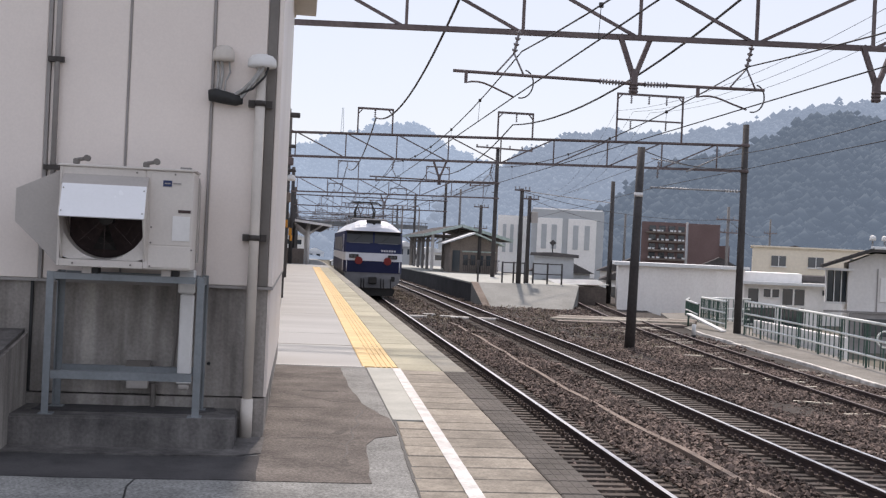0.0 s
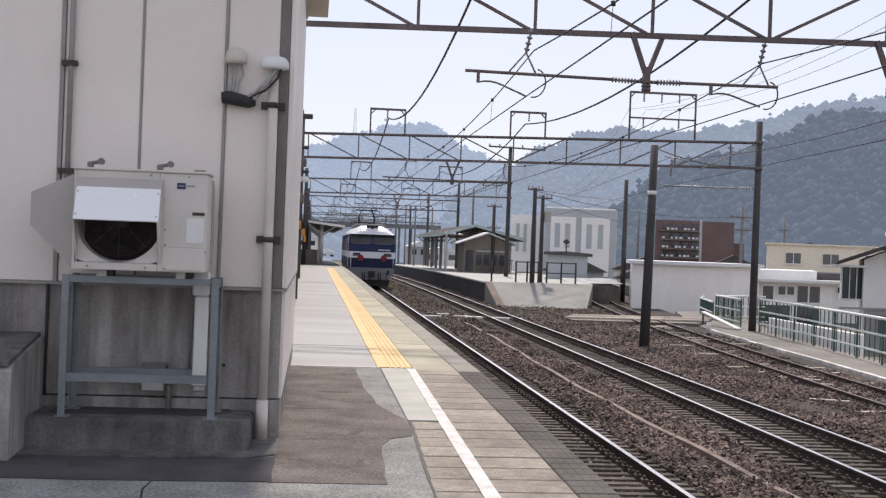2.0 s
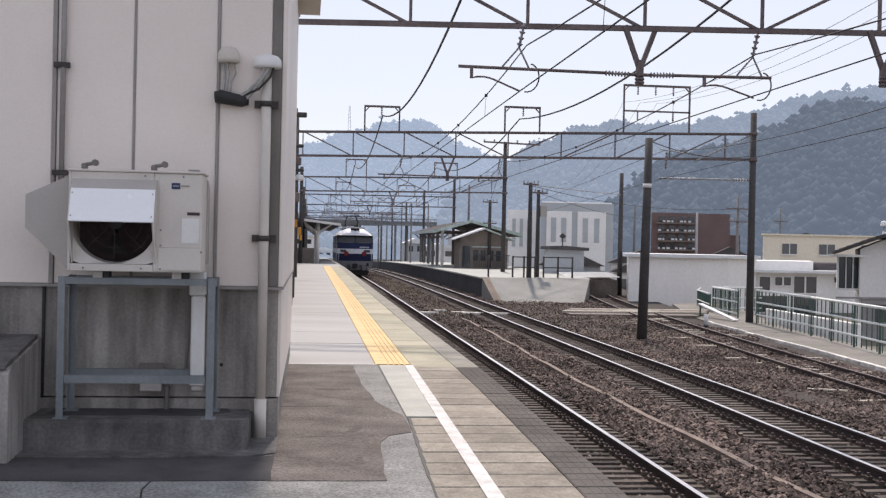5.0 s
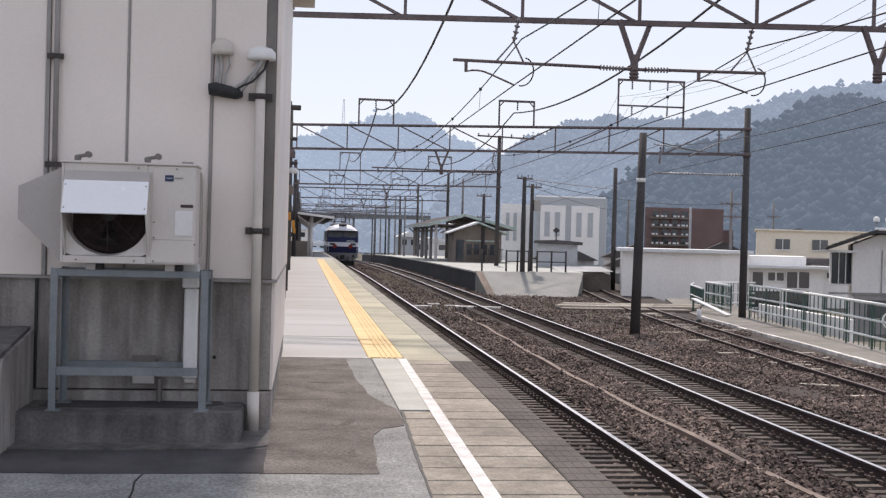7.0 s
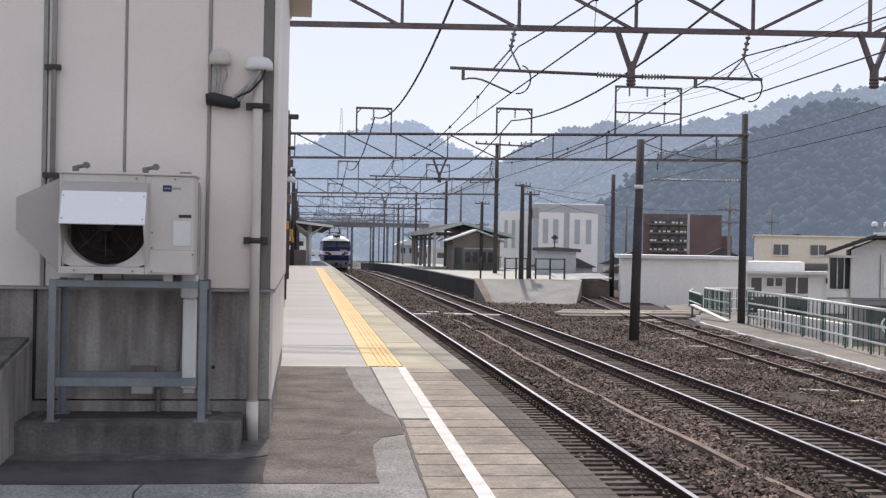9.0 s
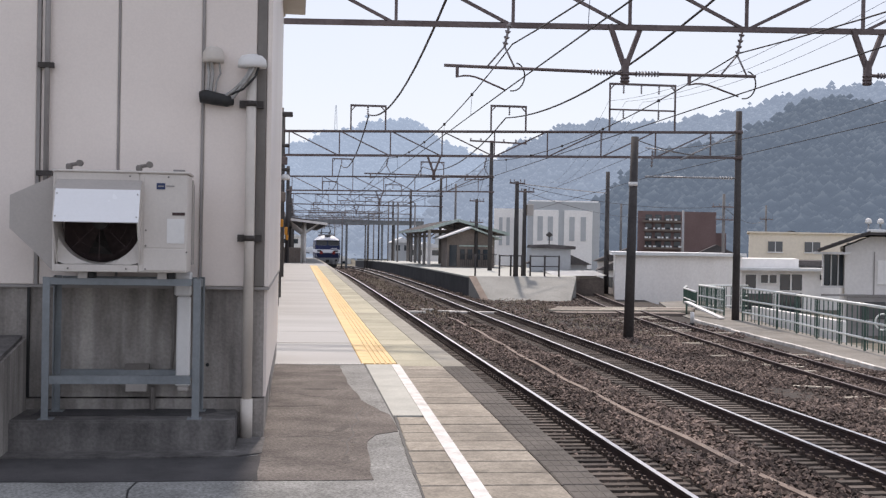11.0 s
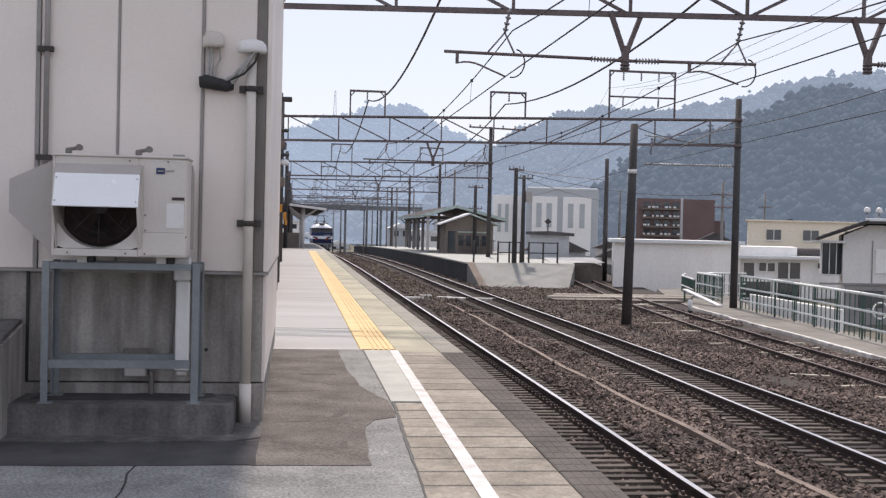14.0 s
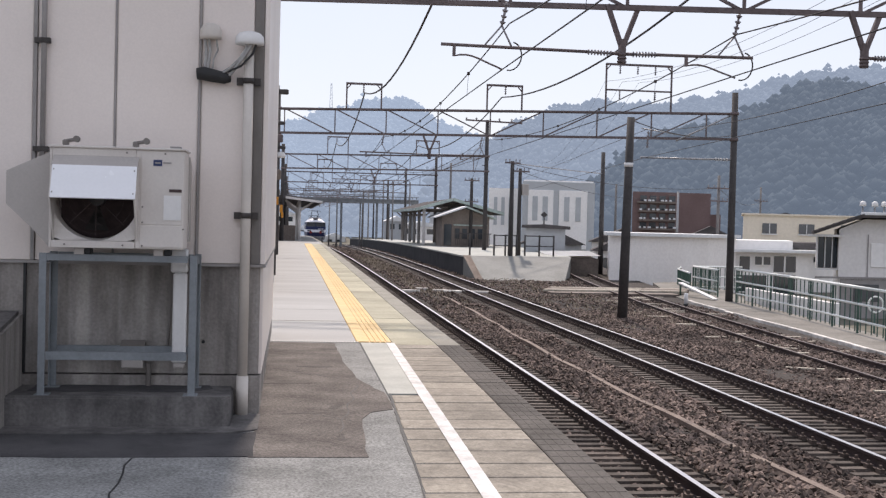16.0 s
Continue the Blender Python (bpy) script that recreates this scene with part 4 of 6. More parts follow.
part("pipe", made(rod, (-0.36, 9.405, 0.32), (-0.36, 9.405, 3.0), 0.040, 20), M["pvc"], dp)
part("lower_sleeve", made(rod, (-0.36, 9.405, 0.0), (-0.36, 9.405, 0.33), 0.049, 20), M["pvc"], dp)
for z in (1.615, 2.69):
    bm = bmesh.new()
    rod(bm, (-0.36, 9.405, z - 0.022), (-0.36, 9.405, z + 0.022), 0.046, 20)
    box(bm, -0.455, -0.265, 9.435, 9.490, z - 0.028, z + 0.028)
    part("clamp", bm, M["clamp"], dp)
# vertical conduit with clips at the left joint
cd = thing("wall_conduit", "slim grey conduit clipped to the wall", "conduit")
part("tube", made(rod, (-1.950, 9.455, 1.9), (-1.950, 9.455, 4.60), 0.021, 12), M["batten"], cd)
for z in (2.95, 2.10):
    bm = bmesh.new()
    box(bm, -2.02, -1.90, 9.43, 9.478, z - 0.02, z + 0.02)
    part("clip", bm, M["clamp"], cd)


# cable entry caps, cables, taped bundle
def dome(bm, x, y, z, rx, ry, h):
    prof = [(1.0, -0.5), (1.03, -0.2), (0.98, 0.25), (0.75, 0.6), (0.35, 0.75), (0.0, 0.78)]
    n = 20
    rings = []
    for r, w in prof:
        rings.append([bm.verts.new((x + rx * max(r, 0.01) * math.cos(2 * math.pi * i / n), y + ry * max(r, 0.01) * math.sin(2 * math.pi * i / n), z + h * w)) for i in range(n)])
    for a, b in zip(rings, rings[1:]):
        for i in range(n):
            bm.faces.new((a[i], a[(i + 1) % n], b[(i + 1) % n], b[i]))
    bm.faces.new(rings[0][::-1])
    bm.faces.new(rings[-1])


ce = thing("cable_entry", "pale plastic cable entry caps with grey and black cables", "cable entry")
bm = bmesh.new()
dome(bm, -0.665, 9.43, 3.065, 0.085, 0.065, 0.10)
part("cap", bm, M["pvc"], ce, smooth=True)
bm = bmesh.new()
dome(bm, -0.358, 9.40, 3.02, 0.112, 0.085, 0.085)
part("cap", bm, M["white"], ce, smooth=True)
for k, (xa, xb) in enumerate(((-0.71, -0.70), (-0.68, -0.675), (-0.62, -0.64))):
    wire("cable", [(xa, 9.44, 3.02), (xa + 0.012, 9.44, 2.93), (xb, 9.445, 2.86), (xb - 0.01, 9.445, 2.76)], 0.013 if k < 2 else 0.008, M["greycable"], ce)
wire("cable", [(-0.36, 9.39, 3.02), (-0.38, 9.37, 2.94), (-0.43, 9.37, 2.86), (-0.50, 9.40, 2.79), (-0.58, 9.43, 2.74)], 0.014, M["greycable"], ce)
wire("cable", [(-0.33, 9.37, 3.02), (-0.355, 9.35, 2.95), (-0.41, 9.35, 2.86), (-0.47, 9.39, 2.78), (-0.52, 9.42, 2.72)], 0.013, M["greycable"], ce)
wire("cable", [(-0.30, 9.38, 3.0), (-0.33, 9.345, 2.90), (-0.42, 9.345, 2.80), (-0.52, 9.41, 2.76), (-0.60, 9.43, 2.75)], 0.009, M["black"], ce)
bm = bmesh.new()
segs = [(-0.77, 2.735, 0.045), (-0.72, 2.74, 0.055), (-0.64, 2.725, 0.052), (-0.55, 2.71, 0.047), (-0.50, 2.71, 0.03)]
tube(bm, [(x, 9.435, z) for x, z, r in segs], [r for x, z, r in segs], 12)
part("taped_joint", bm, M["black"], ce, "black taped cable bundle")


draw_near([wall, bpy.data.objects["roof"], bpy.data.objects["equipment_plinth"], grime, cb, st, ac, du, jb, dp, cd, ce], 0.952)


# ---- overhead line ----
def insulator(bm, p, q, r=0.055, n=6):
    """Ribbed insulator from p to q."""
    p, q = Vector(p), Vector(q)
    rod(bm, p, q, r * 0.4, 8)
    for i in range(n):
        a = p.lerp(q, (i + 0.35) / n)
        b = p.lerp(q, (i + 0.65) / n)
        rod(bm, a, b, r, 10, r * 0.7)


def gantry(ya, slope, x0, x1, zl, zu, mid, first, frames, drops, right_mast, right_base, left_mast, label, th=0.068):
    """A truss beam over the tracks on two masts, with feeder frames above and drop arms below."""
    g = thing("catenary_gantry", label, "catenary gantry", "gantries over the tracks")
    Yat = lambda x: ya + slope * x
    for z, w in ((zl, th), (zu, th)):
        bm = bmesh.new()
        bar(bm, (x0, Yat(x0), z), (x1, Yat(x1), z), w, th)
        bar(bm, (x0, Yat(x0) + w * 0.5, z + 0.03 * (1 if z == zl else -1)), (x1, Yat(x1) + w * 0.5, z + 0.03 * (1 if z == zl else -1)), 0.012, th)
        part("chord", bm, M["steel"], g)
    xs = []
    x = first
    while x < x1:
        if x > x0:
            xs.append(x)
        x += 2.0
    for x in xs:
        bm = bmesh.new()
        bar(bm, (x, Yat(x), zl + 0.04), (x, Yat(x), zu - 0.03), th * 0.68, th * 0.68)
        part("upright", bm, M["steel"], g)
    for a, b in zip([xs[0] - 2.0] + xs, xs + [xs[-1] + 2.0]):
        if a < x0 - 0.1 or b > x1 + 0.1:
            continue
        bm = bmesh.new()
        za, zb = (zu, zl) if b <= mid + 0.1 else (zl, zu)
        bar(bm, (a, Yat(a) + 0.02, za), (b, Yat(b) + 0.02, zb), th * 0.62, th * 0.72)
        part("diagonal", bm, M["steel"], g)
    for fx0, fx1, ztop, midbar, hang in frames:
        bm = bmesh.new()
        y = Yat((fx0 + fx1) / 2)
        bar(bm, (fx0, y, zu), (fx0, y, ztop), 0.06, 0.06)
        bar(bm, (fx1, y, zu), (fx1, y, ztop), 0.06, 0.06)
        bar(bm, (fx0 - 0.03, y, ztop), (fx1 + 0.03, y, ztop), 0.08, 0.08)
        if midbar:
            bar(bm, (fx0, y, midbar), (fx1, y, midbar), 0.06, 0.06)
        for s, fx in ((1, fx0), (-1, fx1)):
            bar(bm, (fx, y, ztop - 0.22), (fx + s * 0.2, y, ztop), 0.04, 0.04)
        fr = part("feeder_frame", bm, M["steel"], g)
        for hx, hz in hang:
            bm = bmesh.new()
            insulator(bm, (hx, y, hz), (hx, y, hz - 0.32), 0.05, 4)
            part("hanging_insulator", bm, M["insul"], fr)
    for dx, ztip, arms in drops:
        y = Yat(dx)
        bm = bmesh.new()
        bar(bm, (dx - 0.28, y, zl + 0.05), (dx, y, ztip + 0.25), 0.085, 0.075)
        bar(bm, (dx + 0.28, y, zl + 0.05), (dx, y, ztip + 0.25), 0.085, 0.075)
        bar(bm, (dx, y, ztip + 0.42), (dx, y, ztip), 0.11, 0.11)
        for k in range(3):
            rod(bm, (dx, y, ztip + 0.02 + 0.06 * k), (dx, y, ztip + 0.05 + 0.06 * k), 0.085, 8)
        dr = part("drop_bracket", bm, M["steel"], g)
        for s, xe, xd, xc, ze in arms:
            z = ztip + 0.17
            bm = bmesh.new()
            insulator(bm, (dx + s * 0.18, y, z), (dx + s * 0.62, y, z + 0.01), 0.055, 8)
            part("insulator", bm, M["insul"], dr)
            bm = bmesh.new()
            rod(bm, (dx + s * 0.05, y, z), (dx + s * 0.2, y, z), 0.03, 8)
            rod(bm, (dx + s * 0.6, y, z + 0.01), (xe, y, z + 0.03), 0.028, 8)
            part("cantilever_tube", bm, M["steel"], dr)
            bm = bmesh.new()
            bar(bm, (xd, y - 0.03, z + 0.02), (xd, y - 0.03, z - 0.17), 0.05, 0.05)
            pts = [(xd + (xc - xd) * f, y, z - 0.16 + (ze - z + 0.16) * f * f + 0.06 * math.sin(math.pi * min(1, f * 1.4)) * (1 - f)) for f in np.linspace(0, 1, 9)]
            tube(bm, [(xd, y, z - 0.02)] + pts, 0.017, 6)
            part("steady_arm", bm, M["steel"], dr)
            # hanger from the beam with looped jumper
            bm = bmesh.new()
            hx = xc + 0.05
            insulator(bm, (hx, y, zl), (hx - 0.08, y, zl - 0.40), 0.055, 4)
            rod(bm, (hx - 0.08, y, zl - 0.40), (hx - 0.36, y, z + 0.05), 0.016, 6)
            rod(bm, (hx - 0.08, y, zl - 0.40), (hx + 0.10, y, z + 0.03), 0.016, 6)
            part("messenger_hanger", bm, M["insul"], dr)
            loop = [(hx + 0.12 + 0.19 * math.sin(a) - 0.05 * a / 3, y + 0.05, z - 0.12 + 0.24 * math.cos(a)) for a in np.linspace(0.1, 3.3, 12)]
            wire("jumper", loop, 0.013, M["wire"], dr)
    for mast, zb in ((right_mast, right_base), (left_mast, 0.0)):
        if mast:
            mx, top, r = mast
            bm = bmesh.new()
            rod(bm, (mx, Yat(mx), zb - 0.3), (mx, Yat(mx), top), r, 14, r * 0.78)
            part("mast", bm, M["pole"], g)
            for z in (zl, zu):
                part("mast_band", made(rod, (mx, Yat(mx), z - 0.06), (mx, Yat(mx), z + 0.06), r * 1.08, 14), M["steel"], g)
    return g


Z_L, Z_U = 5.04, 6.03
ARMS = [(-1, 2.44, 2.66, 3.50, 4.22), (1, 7.93, 6.72, 7.62, 4.25)]


gantry(20.1, -0.118, -1.5, 17.5, 5.365, 6.39, 7.65, -0.35, [(2.2, 3.6, 7.45, None, [(2.9, 7.4)]), (7.7, 9.1, 7.45, None, [(8.4, 7.4)]), (12.0, 14.6, 8.3, 7.3, [(12.7, 8.25), (13.9, 8.25)])],
       [(5.58, 4.41, ARMS), (9.74, 4.45, [(1, 12.4, 11.2, 11.9, 4.28)])], (17.4, 7.3, 0.16), -1.9, (-1.6, 7.2, 0.15), "brown steel truss gantry over the tracks with drop brackets", 0.075)
gantry(46.95, -0.272, -0.75, 16.8, Z_L, Z_U, 7.65, -0.35, [(2.08, 3.46, 7.03, None, [(2.75, 7.0)]), (7.48, 8.86, 7.01, None, [(8.2, 6.98)]), (11.86, 14.45, 7.84, 6.86, [(12.4, 7.8), (13.1, 7.8), (13.8, 7.8), (12.4, 6.83), (13.8, 6.83)])],
       [(5.35, 4.10, [(-1, 2.6, 2.85, 3.5, 4.22), (1, 7.7, 6.6, 7.4, 4.2)])], (16.66, 6.82, 0.15), -1.4, (-0.62, 6.6, 0.14), "brown steel truss gantry over the tracks on round masts")
for y, sl, xr, base, top in ((78.2, -0.33, 12.45, -0.1, 8.3), (107.0, -0.1, 13.1, -0.5, 7.6), (137.0, 0.0, 13.4, -0.8, 7.9), (165.0, 0.0, 13.6, -1.2, 7.5), (196.0, 0.0, 13.8, -3.4, 7.5), (228.0, 0.0, 14.0, -3.4, 7.5)):
    gantry(y, sl, -0.75, xr + 0.2, Z_L - 0.06, Z_U - 0.08, 7.65, -0.35, [(2.3, 3.65, 7.1, None, [(2.9, 7.05)]), (8.0, 9.5, 6.9, None, [(8.7, 6.85)])],
           [(5.4, 4.10, [(-1, 2.6, 2.85, 3.5, 4.22), (1, 7.7, 6.6, 7.4, 4.2)])], (xr, top, 0.15), base, (-0.62, 6.6, 0.14), "distant brown steel truss gantry over the tracks")

SUP = [-12.0, 19.0, 45.6, 76.8, 106.6, 137.0, 165.0, 196.0, 228.0]


def catenary(x, label):
    c = thing("contact_line", label, "overhead line", "wires over the tracks")
    wire("contact_wire", [(x + 0.03 * (-1) ** i, y, 4.22) for i, y in enumerate(SUP)], 0.011, M["wire"], c)
    pts = []
    for a, b in zip(SUP, SUP[1:]):
        pts += sag((x, a, 4.93), (x, b, 4.93), 0.50)[:-1]
    wire("messenger_wire", pts + [(x, SUP[-1], 4.93)], 0.012, M["wire"], c)
    for a, b in zip(SUP[:4], SUP[1:5]):
        n = 6
        for i in range(1, n):
            f = i / n
            k = SUP.index(a)
            cx_ = x + 0.03 * (-1) ** k * (1 - 2 * f)
            bm = bmesh.new()
            rod(bm, (cx_, a + (b - a) * f, 4.22), (x, a + (b - a) * f, 4.93 - 0.50 * 4 * f * (1 - f)), 0.005, 4)
            rod(bm, (x, a + (b - a) * f, 4.93 - 0.50 * 4 * f * (1 - f) - 0.03), (x, a + (b - a) * f, 4.93 - 0.50 * 4 * f * (1 - f) + 0.03), 0.03, 6)
            part("dropper", bm, M["wire"], c)


catenary(3.52, "contact wire and messenger over the platform track")
catenary(7.46, "contact wire and messenger over the second track")
for x1, z1, x2, z2, r, lab in ((2.93, 7.02, 2.75, 6.60, 0.028, "thick black feeder cable on the gantry frames"), (8.4, 7.05, 8.2, 6.64, 0.027, "black feeder cable on the gantry frames"),
                          (12.7, 7.9, 12.4, 7.45, 0.006, "thin high-voltage wire on the gantry frames"), (13.9, 7.9, 13.8, 7.45, 0.006, "thin high-voltage wire on the gantry frames"), (13.3, 7.9, 13.1, 7.45, 0.006, "thin high-voltage wire on the gantry frames")):
    pts = sag((x1, -14, z1), (x1, 19.4, z1), 0.9)[:-1] + sag((x1, 19.4, z1), (x2, 45.5, z2), 1.0 if x1 < 5 else 0.75)[:-1]
    if x1 < 10:
        pts += sag((x2, 45.5, z2), (x2 + 0.1, 77, 6.7), 0.9)[:-1] + sag((x2 + 0.1, 77, 6.7), (x2 + 0.1, 107, 6.7), 0.9)[:-1] + [(x2 + 0.1, 228, 6.6)]
    else:
        pts += sag((x2, 45.5, z2), (x2 + 9, 100, 7.2), 1.2)
    wire("feeder_cable", pts, r, M["wire"], None, lab, "cable", "wires over the tracks")
wire("contact_wire", [(11.9, -12, 4.3), (11.9, 18.5, 4.3), (13.2, 42.5, 4.25), (18, 90, 4.2)], 0.010, M["wire"], None, "thin contact wire over the siding", "wire", "wires over the tracks")
wire("messenger_wire", sag((11.9, -12, 4.9), (11.9, 18.5, 4.9), 0.4) + sag((11.9, 18.5, 4.9), (13.2, 42.5, 5.3), 0.4)[1:] + [(18, 90, 5.2)], 0.010, M["wire"], None, "thin messenger wire over the siding", "wire", "wires over the tracks")

# siding cantilever on the right-hand mast
sc = thing("siding_cantilever", "galvanised cantilever arm for the siding wire", "cantilever")
bm = bmesh.new()
rod(bm, (13.0, 42.4, 4.25), (16.55, 42.4, 4.27), 0.035, 8)
part("arm", bm, M["galv"], sc)
bm = bmesh.new()
rod(bm, (14.37, 42.4, 4.92), (16.5, 42.4, 5.95), 0.032, 8)
rod(bm, (13.0, 42.4, 5.34), (14.9, 42.4, 5.1), 0.022, 8)
part("stay", bm, M["galv"], sc)
bm = bmesh.new()
insulator(bm, (13.28, 42.4, 5.25), (13.25, 42.4, 4.6), 0.06, 5)
part("insulator", bm, M["insul"], sc)
bm = bmesh.new()
insulator(bm, (15.9, 42.4, 4.27), (16.45, 42.4, 4.27), 0.07, 5)
part("insulator", bm, M["white"], sc)


# ---- poles ----
def pole(label, x, y, z0, z1, r, material="cpole", arms=(), band=None, box_at=None, lean=0.0):
    p = thing("utility_pole", label, "pole", "poles beside the tracks")
    part("shaft", made(rod, (x, y, z0 - 0.4), (x + lean, y, z1), r, 14, r * 0.72), M[material], p)
    for z, w in arms:
        bm = bmesh.new()
        bar(bm, (x - w, y - 0.1, z), (x + w, y - 0.1, z - 0.02), 0.07, 0.08)
        a = part("crossarm", bm, M["steel"], p)
        for s in (-0.9, -0.4, 0.4, 0.9):
            bm = bmesh.new()
            insulator(bm, (x + s * w, y - 0.1, z + 0.04), (x + s * w, y - 0.1, z + 0.20), 0.05, 2)
            part("pin_insulator", bm, M["insul"], a)
    if band:
        part("band", made(rod, (x + lean * 0.7, y, band - 0.06), (x + lean * 0.7, y, band + 0.06), r * 0.86, 14), M["white"], p, "white painted band")
    if box_at:
        bm = bmesh.new()
        cbox(bm, x + 0.1, x + 0.45, y - 0.25, y + 0.1, box_at, box_at + 0.6, 0.02)
        part("transformer", bm, M["achood"], p)
    return p


pole("dark brown pole standing in the ballast between tracks", 9.70, 33.0, BED, 4.82, 0.155, "pole", (), 3.43, None, 0.10)
pole("grey pole on the island platform's end with crossarms", 11.55, 60.4, -0.1, 4.95, 0.14, "pole", ((4.86, 0.42),))
pole("grey pole on the island platform with a small transformer", 12.3, 62.0, -0.1, 4.65, 0.13, "pole", ((4.5, 0.5),), None, 3.2)
pole("plain grey pole beside the white shed", 18.0, 66.0, -1.2, 5.95, 0.16, "pole")
pole("dark wooden pole with two crossarms near the shelter", 13.07, 84.0, -0.1, 4.9, 0.15, "pole", ((4.75, 0.55), (3.2, 0.5)))
pole("tall slim pole behind the shelter", 12.6, 92.0, -0.1, 6.4, 0.11, "cpole", ())
pole("grey pole beyond the brown building", 26.6, 70.0, -1.9, 5.0, 0.12, "cpole", ((4.2, 0.8), (3.4, 0.6)))
pole("grey pole by the red-brown building", 42.8, 150.0, -1.9, 7.3, 0.18, "cpole")
pole("pale pole before the red-brown building", 40.4, 118.0, -1.9, 5.5, 0.16, "galv")
pole("thin pole by the cream building", 47.0, 112.0, -1.9, 6.0, 0.12, "cpole", ((4.6, 0.7),))
for x, y, top in ((7.05, 140, 4.3), (8.3, 141, 4.3), (8.7, 143, 4.2), (11.0, 140, 6.6), (11.9, 142, 4.4), (9.9, 150, 5.2), (6.0, 185, 4.5), (10.6, 122, 5.8), (13.0, 128, 6.0)):
    pole("distant slim pole beside the tracks", x if x != 7.05 else 5.45, y, -2.4, top, 0.10, "cpole")
b3 = thing("pole_crossarm", "long insulated crossarm on the island mast", "crossarm")
bm = bmesh.new()
bar(bm, (11.0, 73.9, 8.25), (14.7, 73.9, 8.15), 0.09, 0.10)
part("arm", bm, M["steel"], b3)
for x in (11.05, 11.7, 13.2, 14.0, 14.65):
    bm = bmesh.new()
    insulator(bm, (x, 73.9, 8.2), (x, 73.9, 8.42), 0.09, 2)
    part("pin_insulator", bm, M["insul"], b3)
wire("span_wire", sag((11.55, 60.4, 4.85), (18.0, 66.0, 4.7), 0.03), 0.03, M["galv"], None, "grey tube spanning between two poles", "span tube")
# overhead span from the near poles to the right
for k, (a, b, d) in enumerate((((11.55, 60.4, 4.8), (26.6, 70, 4.2), 0.5), ((13.07, 84, 4.8), (12.45, 74, 8.0), 0.2), ((12.3, 62.0, 4.5), (40.4, 118, 5.4), 1.0), ((9.8, 33, 4.75), (16.6, 42.4, 5.2), 0.25), ((26.6, 70, 4.2), (47, 112, 4.6), 0.7))):
    wire("service_wire", sag(a, b, d), 0.014, M["wire"], None, "thin black service wire between poles", "wire")


# ---- locomotive ----
loco = thing("locomotive", "dark blue electric freight locomotive with white bands and red tail discs", "locomotive")
W, L = 1.445, 17.4


def shell(bm, sections, mi=0):
    """Skin over a row of outlines, each (y, points of x z)."""
    rings = [[bm.verts.new((x, y, z)) for x, z in pts] for y, pts in sections]
    n = len(rings[0])
    for a, b in zip(rings, rings[1:]):
        for i in range(n):
            bm.faces.new((a[i], a[(i + 1) % n], b[(i + 1) % n], b[i])).material_index = mi
    bm.faces.new(rings[0][::-1])
    bm.faces.new(rings[-1])


def band(z0, z1, y0, y1, inset=0.0, f0=0.0, f1=0.0):
    """A slice of the body: front set back by f0 at the foot and f1 at the top."""
    bm = bmesh.new()
    w = W - inset
    v = [bm.verts.new(p) for p in ((-w + 0.10, y0 + f0, z0), (w - 0.10, y0 + f0, z0), (w, y0 + f0 + 0.28, z0), (w, y1 - 0.2, z0), (w - 0.1, y1, z0), (-w + 0.1, y1, z0), (-w, y1 - 0.2, z0), (-w, y0 + f0 + 0.28, z0),
                                    (-w + 0.10, y0 + f1, z1), (w - 0.10, y0 + f1, z1), (w, y0 + f1 + 0.28, z1), (w, y1 - 0.2, z1), (w - 0.1, y1, z1), (-w + 0.1, y1, z1), (-w, y1 - 0.2, z1), (-w, y0 + f1 + 0.28, z1))]
    for i in range(8):
        j = (i + 1) % 8
        bm.faces.new((v[i], v[j], v[8 + j], v[8 + i]))
    bm.faces.new(v[:8][::-1])
    bm.faces.new(v[8:])
    return bm


part("skirt", band(0.98, 1.26, 0.02, L, 0.05, 0.0, 0.0), M["lgrey"], loco)
part("lower_body", band(1.26, 1.83, 0.0, L, 0.0, 0.0, 0.03), M["lnavy"], loco, "dark navy lower body")
part("white_band", band(1.83, 2.22, 0.0, L, -0.003, 0.03, 0.06), M["lwhite"], loco, "white band round the body")
part("upper_body", band(2.22, 2.72, 0.0, L, 0.0, 0.06, 0.12), M["lblue"], loco)
part("window_band", band(2.72, 3.26, 0.0, L, 0.02, 0.12, 0.30), M["lblue"], loco)
bm = bmesh.new()
prism(bm, [(0.05, 3.245), (0.05, 3.285), (0.34, 3.30), (0.34, 3.245)], -1.38, 1.38, "x")
part("brow", bm, M["ldark"], loco, "dark rain strip over the windscreen")
for a, b in ((-1.34, -0.035), (0.035, 1.34)):
    bm = bmesh.new()
    v = [bm.verts.new(p) for p in ((a, 0.088, 2.71), (b, 0.088, 2.71), (b - 0.02, 0.266, 3.235), (a + 0.02, 0.266, 3.235))]
    bm.faces.new(v)
    bmesh.ops.solidify(bm, geom=bm.faces[:], thickness=0.02)
    wnd = part("windscreen", bm, M["glassgrey"], loco, "windscreen with a grey sky reflection put into its colour")
    part("wiper", made(rod, (a + 0.35, 0.09, 2.76), (a + 0.75, 0.20, 3.08), 0.012, 5), M["ldark"], wnd)
# domed front roof
bm = bmesh.new()
secs = []
for y, top, wid in ((0.27, 3.30, 1.40), (0.40, 3.48, 1.40), (0.60, 3.64, 1.39), (0.85, 3.76, 1.37), (1.2, 3.83, 1.35), (1.8, 3.86, 1.34), (L - 1.5, 3.86, 1.34), (L - 0.3, 3.45, 1.36)):
    h = top - 3.25
